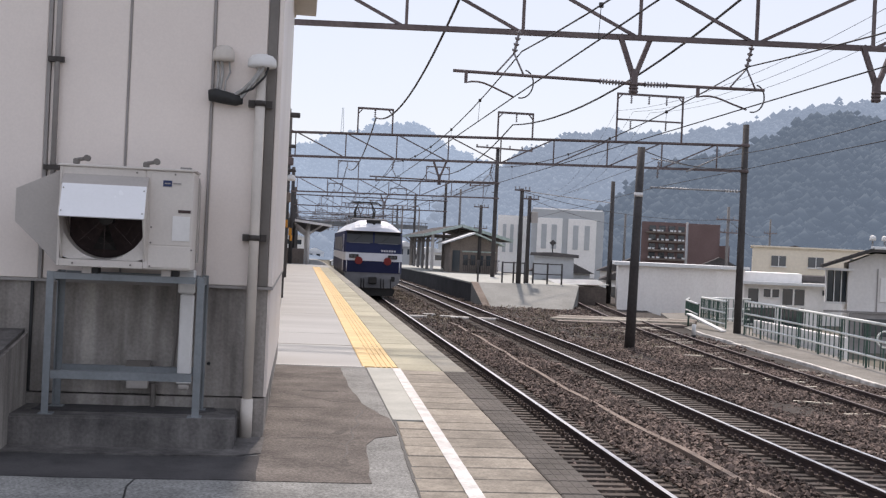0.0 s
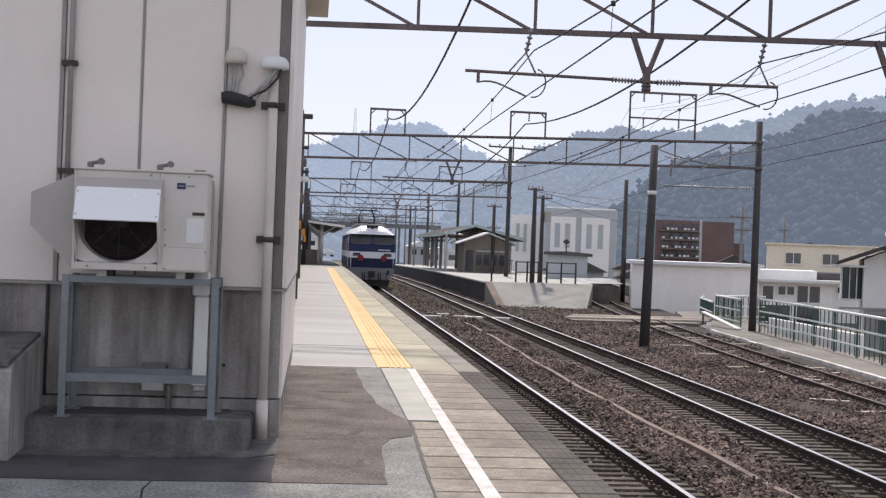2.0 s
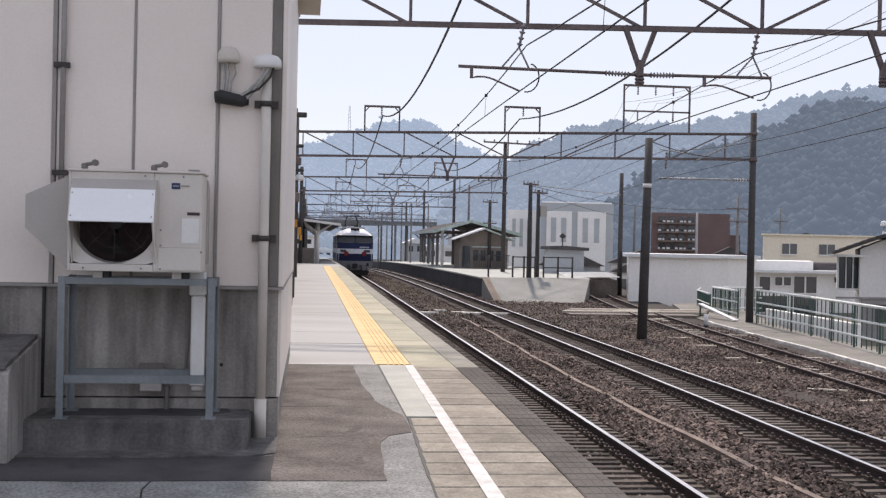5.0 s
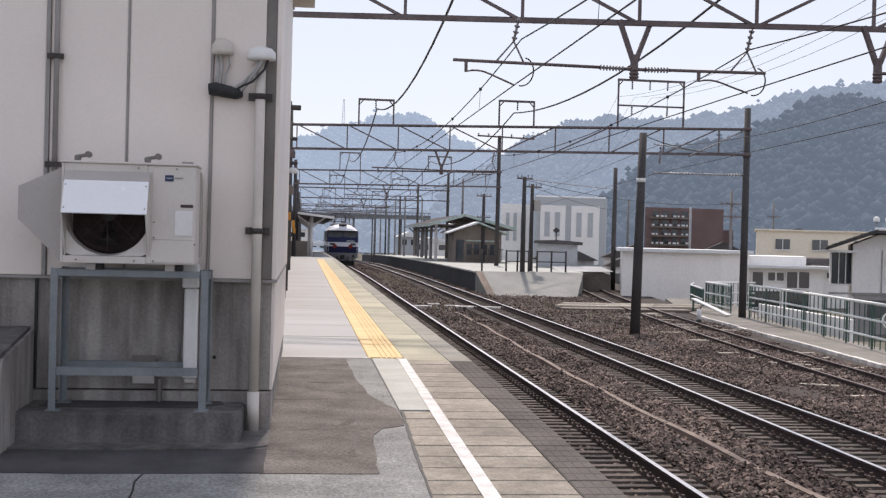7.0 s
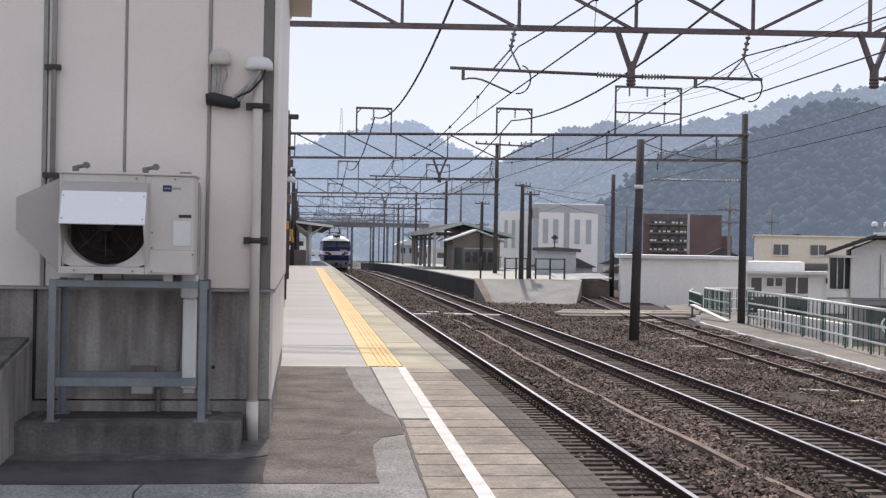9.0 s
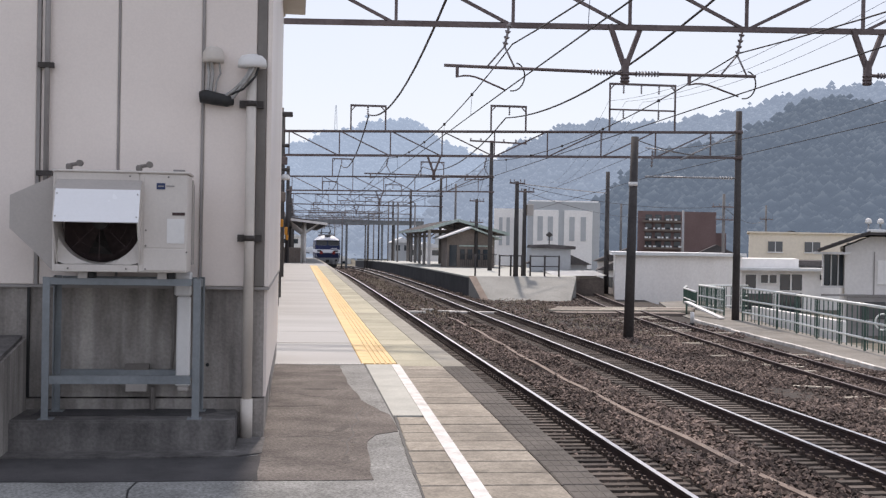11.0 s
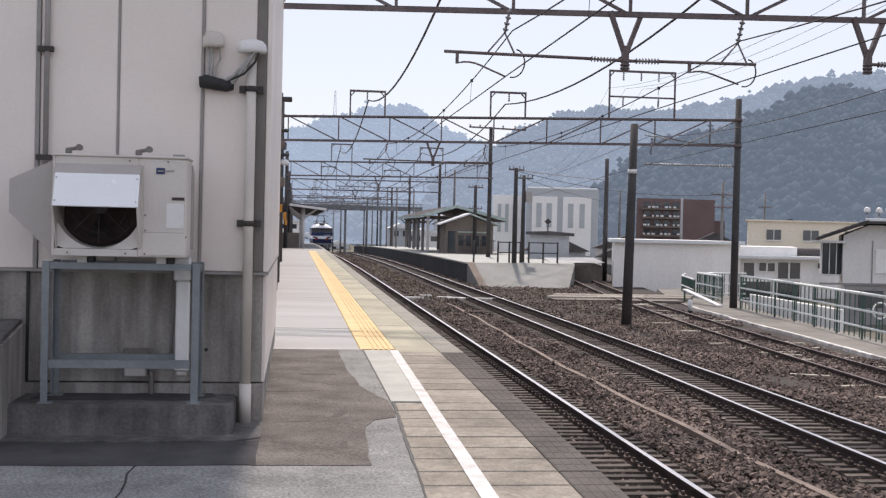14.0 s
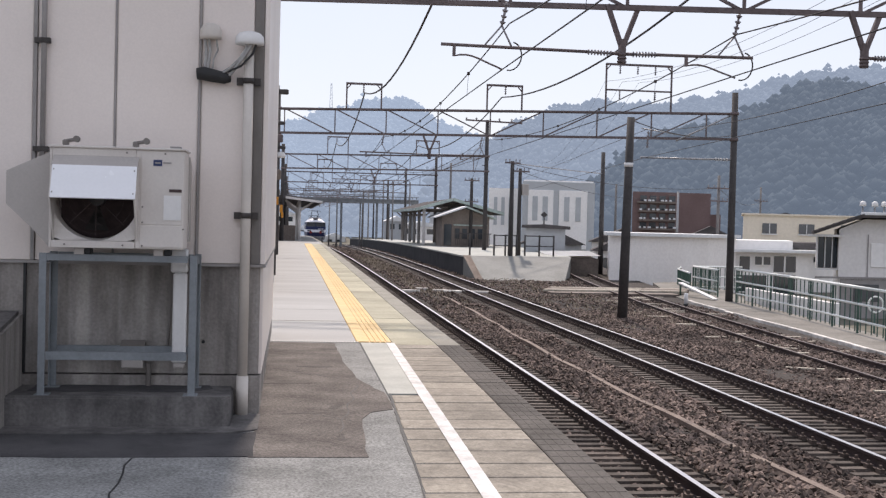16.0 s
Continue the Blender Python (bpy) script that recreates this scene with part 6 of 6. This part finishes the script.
    part("shutter", bm, M["farwhite"], hs)

skew(hs, 45.0, 0.46)

cr = thing("cream_building", "cream rendered flat-roofed building with square windows", "building")
bm = bmesh.new()
box(bm, 38.4, 52.0, 95.0, 105.0, -2.0, 2.95)
part("wall", bm, M["cream"], cr)
bm = bmesh.new()
box(bm, 38.2, 52.2, 94.8, 105.2, 2.95, 3.08)
part("roof_edge", bm, M["cream"], cr)
for x0, x1 in ((40.1, 41.4), (43.4, 44.8), (47.2, 48.5)):
    bm = bmesh.new()
    cbox(bm, x0, x1, 94.9, 95.02, 1.38, 2.25, 0.02)
    w_ = part("window", bm, M["glassgrey"], cr)
    bm = bmesh.new()
    box(bm, x0 - 0.08, x1 + 0.08, 94.86, 94.95, 1.28, 1.37)
    box(bm, (x0 + x1) / 2 - 0.03, (x0 + x1) / 2 + 0.03, 94.87, 94.9, 1.38, 2.25)
    part("sill", bm, M["farwhite"], w_)
skew(cr, 95.0, 0.40)
rb = thing("brown_block", "red-brown clad block with pale balconies", "apartment block")
bm = bmesh.new()
box(bm, 51.1, 63.4, 170, 185, -2, 7.05)
box(bm, 63.4, 65.2, 172, 185, -2, 3.9)
part("wall", bm, M["redbrick"], rb)
for k in range(4):
    z = 5.9 - k * 1.35
    bm = bmesh.new()
    box(bm, 51.8 + 0.2 * k, 58.0, 169.2, 170.0, z - 0.55, z - 0.30)
    bc = part("balcony", bm, M["brownwall"], rb)
    for i in range(9):
        if (i * 7 + k * 5) % 4 == 0:
            continue
        bm = bmesh.new()
        x = 52.2 + i * 0.66
        box(bm, x, x + 0.3 + 0.1 * ((i + k) % 3), 169.1, 169.18, z - 0.28, z - 0.02)
        part("pale_panel", bm, M["rooflight"], bc)
    for i in range(4):
        bm = bmesh.new()
        box(bm, 52.3 + i * 1.5, 53.3 + i * 1.5, 169.92, 170.02, z - 0.2, z + 0.6)
        part("window", bm, M["glass"], bc)
skew(rb, 170.0, 0.30)
wt = thing("white_block", "tall pale block with vertical window panels", "building")
bm = bmesh.new()
box(bm, 30.1, 39.9, 150, 165, -2, 7.35)
part("wall", bm, M["fargrey"], wt)
for x0, x1 in ((30.9, 34.3), (35.05, 38.9)):
    bm = bmesh.new()
    cbox(bm, x0, x1, 149.8, 150.02, -1.5, 6.25, 0.05)
    pn = part("white_bay", bm, M["farwhite"], wt)
    for f in (0.28, 0.68):
        bm = bmesh.new()
        x = x0 + (x1 - x0) * f
        cbox(bm, x - 0.35, x + 0.35, 149.72, 149.82, 2.2, 5.4, 0.02)
        part("window", bm, M["fargrey"], pn)
bm = bmesh.new()
box(bm, 30.3, 39.7, 150.3, 164, 7.35, 7.55)
part("parapet", bm, M["farwhite"], wt)
skew(wt, 150.0, 0.20)
w2 = thing("white_wing", "pale wing with narrow windows beside the block", "building")
bm = bmesh.new()
box(bm, 26.0, 30.0, 152, 160, -2, 6.4)
part("wall", bm, M["farwhite"], w2)
for x in (26.7, 27.7, 28.7):
    bm = bmesh.new()
    box(bm, x, x + 0.45, 151.9, 152.02, 1.5, 5.2)
    part("window", bm, M["fargrey"], w2)
skew(w2, 152.0, 0.18)
skew(lb, 62.0, 0.40)
skew(wb, 64.0, 0.45)
# lamps on the roof beyond the house
for x in (31.05, 31.75, 32.3):
    lp = thing("globe_lamp", "white globe lamp on a thin post", "lamp", "globe lamps")
    part("post", made(rod, (x, 60, -1.9), (x, 60, 3.05), 0.05, 8), M["galv"], lp)
    bm = bmesh.new()
    dome(bm, x, 60, 3.2, 0.17, 0.17, 0.22)
    part("globe", bm, M["white"], lp, smooth=True)
# more low houses behind, closing the view to the hills
for x, y, w, d, h, m, lab in ((22.5, 84, 5, 6, -0.2, "farwhite", "low pale house beyond the shed"), (27.5, 104, 6, 7, 0.2, "siding", "low pale house beyond the shed"), (19.5, 96, 5, 6, 0.0, "fargrey", "low grey house beyond the hut"), (33, 95, 5, 6, 0.6, "farwhite", "low pale house among the others"), (66, 160, 10, 10, 3.0, "fargrey", "grey house below the wooded hill"), (56, 120, 9, 9, 2.2, "farwhite", "pale house below the wooded hill"), (72, 130, 10, 9, 3.4, "siding", "pale house below the wooded hill")):
    hh = thing("house", lab, "house", "houses behind the line")
    bm = bmesh.new()
    box(bm, x, x + w, y, y + d, -1.9, h)
    part("wall", bm, M[m], hh)
    bm = bmesh.new()
    prism(bm, [(x - 0.4, h), (x + w / 2, h + 1.3), (x + w + 0.4, h)], y - 0.4, y + d + 0.4, "y")
    part("roof", bm, M["roofdark"], hh)
    for i in range(3):
        bm = bmesh.new()
        cbox(bm, x + w * (0.1 + 0.3 * i), x + w * (0.28 + 0.3 * i), y - 0.05, y + 0.02, h - 1.4, h - 0.5, 0.02)
        part("window", bm, M["glass"], hh)
    skew(hh, y, x / y)

# ---- fence and gate ----
FENCE = [(13.9, 12), (14.35, 20), (14.97, 27.5), (16.0, 35.5), (16.5, 41.3)]


BALUSTER = {}


def fence_run(pts, top, label, spacing=0.40, post_gap=1.9):
    f = thing("path_fence", label, "fence")
    for (xa, ya), (xb, yb) in zip(pts, pts[1:]):
        ln = math.dist((xa, ya), (xb, yb))
        n = max(1, round(ln / post_gap))
        for i in range(0 if (xa, ya) == pts[0] else 1, n + 1):
            t = i / n
            x, y = xa + (xb - xa) * t, ya + (yb - ya) * t
            bm = bmesh.new()
            bar(bm, (x, y, -1.1), (x, y, top + 0.02), 0.05, 0.05)
            part("post", bm, M["fgreen"], f)
        for z, r in ((top, 0.042), (top - 0.45, 0.034), (top - 0.90, 0.034)):
            part("rail", made(rod, (xa, ya, z), (xb, yb, z), r, 8), M["frail"], f)
        m = int(ln / spacing)
        h = top + 1.06
        if h not in BALUSTER:
            BALUSTER[h] = mesh_from(made(rod, (0, 0, -1.06), (0, 0, top), 0.018, 5), "baluster", M["fgreen"])
        for i in range(m):
            t = (i + 0.5) / m
            piece("baluster", BALUSTER[h], f, xa + (xb - xa) * t, ya + (yb - ya) * t, 0)
    return f


fence_run(FENCE, 0.14, "green steel fence with pale rails along the path")
fence_run([(17.0, 44.5), (17.4, 48.5)], -0.02, "green fence with vertical bars by the gate", 0.2, 1.2)
fence_run([(17.45, 49.0), (18.6, 54.0), (19.6, 56.5)], -0.35, "low green fence along the crossing path", 0.25, 1.6)
fence_run([(17.5, 48.8), (20.0, 49.5)], -0.05, "green fence beside the white shed", 0.25, 1.2)
gt = thing("lifting_bar", "white tilted bar beside the path", "barrier bar")
bm = bmesh.new()
bar(bm, (16.2, 42.6, -1.08), (15.9, 45.8, -0.62), 0.22, 0.05)
part("bar", bm, M["white"], gt)
bm = bmesh.new()
rod(bm, (15.9, 45.8, -1.13), (15.9, 45.8, -0.6), 0.04, 8)
part("post", bm, M["fgreen"], gt)
mk = thing("marker_post", "short white marker post with a dark foot", "marker post")
part("shaft", made(rod, (13.75, 39.0, -1.05), (13.75, 39.0, -0.65), 0.07, 10), M["white"], mk)
part("foot", made(rod, (13.75, 39.0, -1.12), (13.75, 39.0, -1.02), 0.09, 10), M["black"], mk)
mr = thing("round_mirror", "round convex mirror frame behind the fence", "mirror")
bm = bmesh.new()
for i in range(20):
    a, b = 2 * math.pi * i / 20, 2 * math.pi * (i + 1) / 20
    rod(bm, (16.0 + 0.22 * math.cos(a), 30.0, -0.35 + 0.22 * math.sin(a)), (16.0 + 0.22 * math.cos(b), 30.0, -0.35 + 0.22 * math.sin(b)), 0.025, 6)
part("ring", bm, M["frail"], mr)
part("post", made(rod, (16.0, 30.05, -1.9), (16.0, 30.05, -0.55), 0.03, 8), M["fgreen"], mr)
lw = thing("low_white_wall", "low white block wall behind the fence", "wall")
for k in range(9):
    bm = bmesh.new()
    y = 34.5 + k * 0.95
    cbox(bm, 17.05 + 0.06 * k, 17.2 + 0.06 * k, y, y + 0.93, -1.9, -0.62, 0.02)
    part("block_panel", bm, M["farwhite"], lw)

# ---- hills ----
def hill(name, label, az0, az1, foot, ridge, fn, material, trees, size, seed):
    r = np.random.default_rng(seed)
    na, nr = 90, 22
    az = np.linspace(az0, az1, na)
    verts = []
    H = fn(az) + 0.08 * np.sin(az * 3.1 + seed) + 0.05 * np.sin(az * 7.3)
    def height(a, f):
        h = np.interp(a, az, H)
        top = ridge * np.tan(np.radians(h)) + 1.6
        return -1.9 + (top * 0.985 + 1.9) * np.where(f < 1, f ** 0.85, 1) * (1 - 0.35 * np.clip(f - 1, 0, 1)) + ridge * 0.006 * np.sin(a * 2.7 + f * 5) * np.sin(f * 3.1) * (f < 1)
    fr = np.linspace(0, 1.4, nr)
    A, F = np.meshgrid(az, fr, indexing="ij")
    D = foot + (ridge - foot) * F
    Zs = height(A, F)
    Ar = np.radians(A)
    verts = np.stack([D * np.sin(Ar), D * np.cos(Ar), Zs], -1).reshape(-1, 3)
    i, j = np.meshgrid(np.arange(na - 1), np.arange(nr - 1), indexing="ij")
    a = (i * nr + j).ravel()
    faces = np.concatenate([np.stack([a, a + nr, a + nr + 1], -1), np.stack([a, a + nr + 1, a + 1], -1)])
    tagged(new(name, raw_mesh(name, verts, faces, material, True)), label, "hill", kind="structure")
    # crowns: uneven clumps of leaf tufts
    n = trees
    ta = az0 + (az1 - az0) * r.random(n)
    tf = np.where(r.random(n) < 0.16, r.uniform(0.97, 1.03, n), r.random(n) ** 0.75)
    d = foot + (ridge - foot) * tf
    s = size * r.uniform(0.45, 1.6, n)
    z = height(ta, tf) + s * 0.35
    base = np.array([(1, 0, 0), (0.3, 0.95, 0.1), (-0.8, 0.6, 0), (-0.8, -0.6, 0.1), (0.3, -0.95, 0), (0, 0, 0.85), (0, 0, -0.6)])
    tri = np.array([(0, 1, 5), (1, 2, 5), (2, 3, 5), (3, 4, 5), (4, 0, 5), (1, 0, 6), (2, 1, 6), (3, 2, 6), (4, 3, 6), (0, 4, 6)])
    k = 6
    off = r.normal(0, 0.5, (n, k, 1, 3)) * np.array([1, 1, 0.55]) * s[:, None, None, None]
    sc = (s[:, None] * r.uniform(0.18, 0.46, (n, k)))[..., None, None]
    p = base[None, None] * r.uniform(0.6, 1.3, (n, k, 7, 1)) * sc + off
    ar = np.radians(ta)
    c = np.stack([d * np.sin(ar), d * np.cos(ar), z], -1)[:, None, None]
    v = (p + c).reshape(-1, 3)
    f = (tri[None] + 7 * np.arange(n * k)[:, None, None]).reshape(-1, 3)
    tagged(new(name + "_trees", raw_mesh(name + "_trees", v, f, material, True)), label.replace("hill", "trees on the hill"), "woods", kind="stuff")


def ridge_line(a, at, up):
    """Skyline in degrees over a bearing, rounded off."""
    return sum(np.interp(a + d, at, up) for d in (-0.5, -0.25, 0, 0.25, 0.5)) / 5


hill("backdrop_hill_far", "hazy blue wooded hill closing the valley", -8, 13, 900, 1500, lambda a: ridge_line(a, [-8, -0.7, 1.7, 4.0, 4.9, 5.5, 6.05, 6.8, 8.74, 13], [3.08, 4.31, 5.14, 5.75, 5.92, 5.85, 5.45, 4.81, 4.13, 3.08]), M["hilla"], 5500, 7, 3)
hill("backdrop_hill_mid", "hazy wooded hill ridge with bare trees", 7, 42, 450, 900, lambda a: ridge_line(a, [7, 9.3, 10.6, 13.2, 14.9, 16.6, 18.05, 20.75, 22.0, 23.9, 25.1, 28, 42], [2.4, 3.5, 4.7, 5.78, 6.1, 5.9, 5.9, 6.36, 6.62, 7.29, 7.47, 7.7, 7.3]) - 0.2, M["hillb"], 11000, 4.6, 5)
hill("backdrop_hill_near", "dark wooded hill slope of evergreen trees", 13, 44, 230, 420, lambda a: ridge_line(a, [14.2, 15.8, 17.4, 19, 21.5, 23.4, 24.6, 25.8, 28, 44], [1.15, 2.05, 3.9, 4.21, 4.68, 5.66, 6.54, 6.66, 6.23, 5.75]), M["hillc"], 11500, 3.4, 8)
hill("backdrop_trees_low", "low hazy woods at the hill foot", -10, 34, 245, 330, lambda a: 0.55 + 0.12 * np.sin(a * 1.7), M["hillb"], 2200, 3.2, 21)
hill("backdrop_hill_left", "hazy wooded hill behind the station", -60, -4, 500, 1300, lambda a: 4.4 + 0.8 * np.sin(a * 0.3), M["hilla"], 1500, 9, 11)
# radio mast on the far ridge
bm = bmesh.new()
for z0, z1, w0, w1 in ((120, 150, 3.0, 1.6), (150, 175, 1.6, 0.6)):
    for s in (-1, 1):
        bar(bm, (47 + s * w0, 1480, z0), (47 + s * w1, 1480, z1), 0.5, 0.5)
    for k in range(6):
        f = k / 6
        w = w0 + (w1 - w0) * f
        bar(bm, (47 - w, 1480, z0 + (z1 - z0) * f), (47 + w, 1480, z0 + (z1 - z0) * (f + 0.16)), 0.35, 0.35)
tagged(part("radio_mast", bm, M["fargrey"]), "thin lattice radio mast on the far ridge", "mast")

# dry grass tufts beside the tracks
gn = 1300
gy_ = rng.uniform(30, 84, gn)
gx_ = np.where(rng.random(gn) < 0.5, rng.uniform(8.6, 11.8, gn), rng.uniform(4.9, 6.0, gn))
keep = ((gx_ > 8) & (gy_ < 60)) | ((gx_ < 8) & (rng.random(gn) < np.where(gy_ > 44, 0.9, 0.25)))
gx_, gy_ = gx_[keep], gy_[keep]
n = len(gx_)
vv = np.zeros((n, 4, 3, 3))
for k in range(4):
    ang = rng.random(n) * 6.283
    h = rng.uniform(0.06, 0.2, n)
    ln = rng.uniform(0.05, 0.2, n)
    bx, by_ = gx_ + rng.normal(0, 0.06, n), gy_ + rng.normal(0, 0.06, n)
    vv[:, k, 0] = np.stack([bx - 0.02 * np.sin(ang), by_ + 0.02 * np.cos(ang), np.full(n, BED)], -1)
    vv[:, k, 1] = np.stack([bx + 0.02 * np.sin(ang), by_ - 0.02 * np.cos(ang), np.full(n, BED)], -1)
    vv[:, k, 2] = np.stack([bx + ln * np.cos(ang), by_ + ln * np.sin(ang), BED + h], -1)
tagged(new("dry_grass", raw_mesh("dry_grass", vv.reshape(-1, 3), np.arange(n * 12).reshape(-1, 3), M["grass"])), "dry straw-coloured grass tufts in the ballast", "grass", kind="stuff")

# white stones and timber ends by the tracks
for x, y, w in ((4.7, 45.0, 0.35), (5.9, 45.5, 0.3), (6.35, 45.2, 0.35), (7.35, 45.0, 0.9), (5.3, 46.5, 0.25)):
    bm = bmesh.new()
    cbox(bm, x - w, x + w, y - 0.13, y + 0.13, BED, BED + 0.10, 0.02)
    tagged(part("concrete_block", bm, M["kerb"]), "pale concrete block lying between the tracks", "block", "blocks between the tracks")

# ---- platform pieces ----
slabs = tagged(new("platform_slabs"), "beige concrete slabs along the platform edge", "paving", kind="structure")


def slab_mesh(x0, x1, ln, material, name="slab"):
    bm = bmesh.new()
    cbox(bm, x0, x1, -ln / 2, ln / 2, -0.045, 0.0, 0.006)
    return mesh_from(bm, name, M[material])


PITCH = 0.365
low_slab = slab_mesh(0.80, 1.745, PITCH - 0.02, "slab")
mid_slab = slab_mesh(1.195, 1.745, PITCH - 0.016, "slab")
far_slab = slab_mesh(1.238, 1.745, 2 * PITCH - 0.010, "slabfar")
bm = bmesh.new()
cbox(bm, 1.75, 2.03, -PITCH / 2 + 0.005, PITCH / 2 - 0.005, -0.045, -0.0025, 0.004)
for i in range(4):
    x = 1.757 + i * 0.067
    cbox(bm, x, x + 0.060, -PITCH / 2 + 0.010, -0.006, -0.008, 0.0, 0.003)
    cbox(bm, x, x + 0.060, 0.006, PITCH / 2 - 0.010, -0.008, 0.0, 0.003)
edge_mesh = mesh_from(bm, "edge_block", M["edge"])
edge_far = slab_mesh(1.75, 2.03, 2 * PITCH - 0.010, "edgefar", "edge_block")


def pave(name, me, x, y):
    ob = piece(name, me, slabs, x, y, rise(y) + random.uniform(-0.003, 0.001), random.uniform(-0.002, 0.002))
    ob.rotation_euler.x = math.atan((rise(y + 0.2) - rise(y - 0.2)) / 0.4)


y = 3.9 - 38 * PITCH
while y < 60:
    near = y < 13.5
    if near:
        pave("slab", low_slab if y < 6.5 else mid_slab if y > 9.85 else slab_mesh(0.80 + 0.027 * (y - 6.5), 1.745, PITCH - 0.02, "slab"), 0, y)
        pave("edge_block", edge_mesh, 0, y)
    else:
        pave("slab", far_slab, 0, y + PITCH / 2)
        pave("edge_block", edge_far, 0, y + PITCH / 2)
    y += PITCH if near else 2 * PITCH
SLAB_END = y - PITCH / 2
TOP = RISE_Z[-1]
bm = bmesh.new()
box(bm, 1.238, 1.745, SLAB_END, up_to(DECK_END) - 0.01, TOP - 0.045, TOP - 0.001)
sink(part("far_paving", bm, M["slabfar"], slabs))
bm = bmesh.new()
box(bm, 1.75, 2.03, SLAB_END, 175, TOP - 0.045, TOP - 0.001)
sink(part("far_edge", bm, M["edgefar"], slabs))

tact = tagged(new("tactile_paving"), "yellow tactile paving strip with raised bars", "tactile paving", kind="structure")
bm = bmesh.new()
cbox(bm, 0.809, 1.232, -0.199, 0.199, -0.04, 0.0, 0.004)
for x0, x1 in ((0.813, 0.957), (0.976, 1.022), (1.040, 1.086), (1.104, 1.150), (1.168, 1.226)):
    cbox(bm, x0, x1, -0.196, 0.196, 0.0, 0.009, 0.004)
tile_mesh = mesh_from(bm, "tactile_tile", M["yellow"])
y = up_to(15.22) + 0.2
while y < up_to(DECK_END) - 0.3:
    piece("tactile_tile", tile_mesh, tact, 0, y, rise(y))
    y += 0.402


def motions():
    """The locomotive draws away at a steady pace."""
    walk(loco, [(t * 0.5, pose(C1, 56.8 + 7.12 * t * 0.5, RAIL + dip(62 + 7.12 * t * 0.5) - 0.04)) for t in range(33)])


motions()
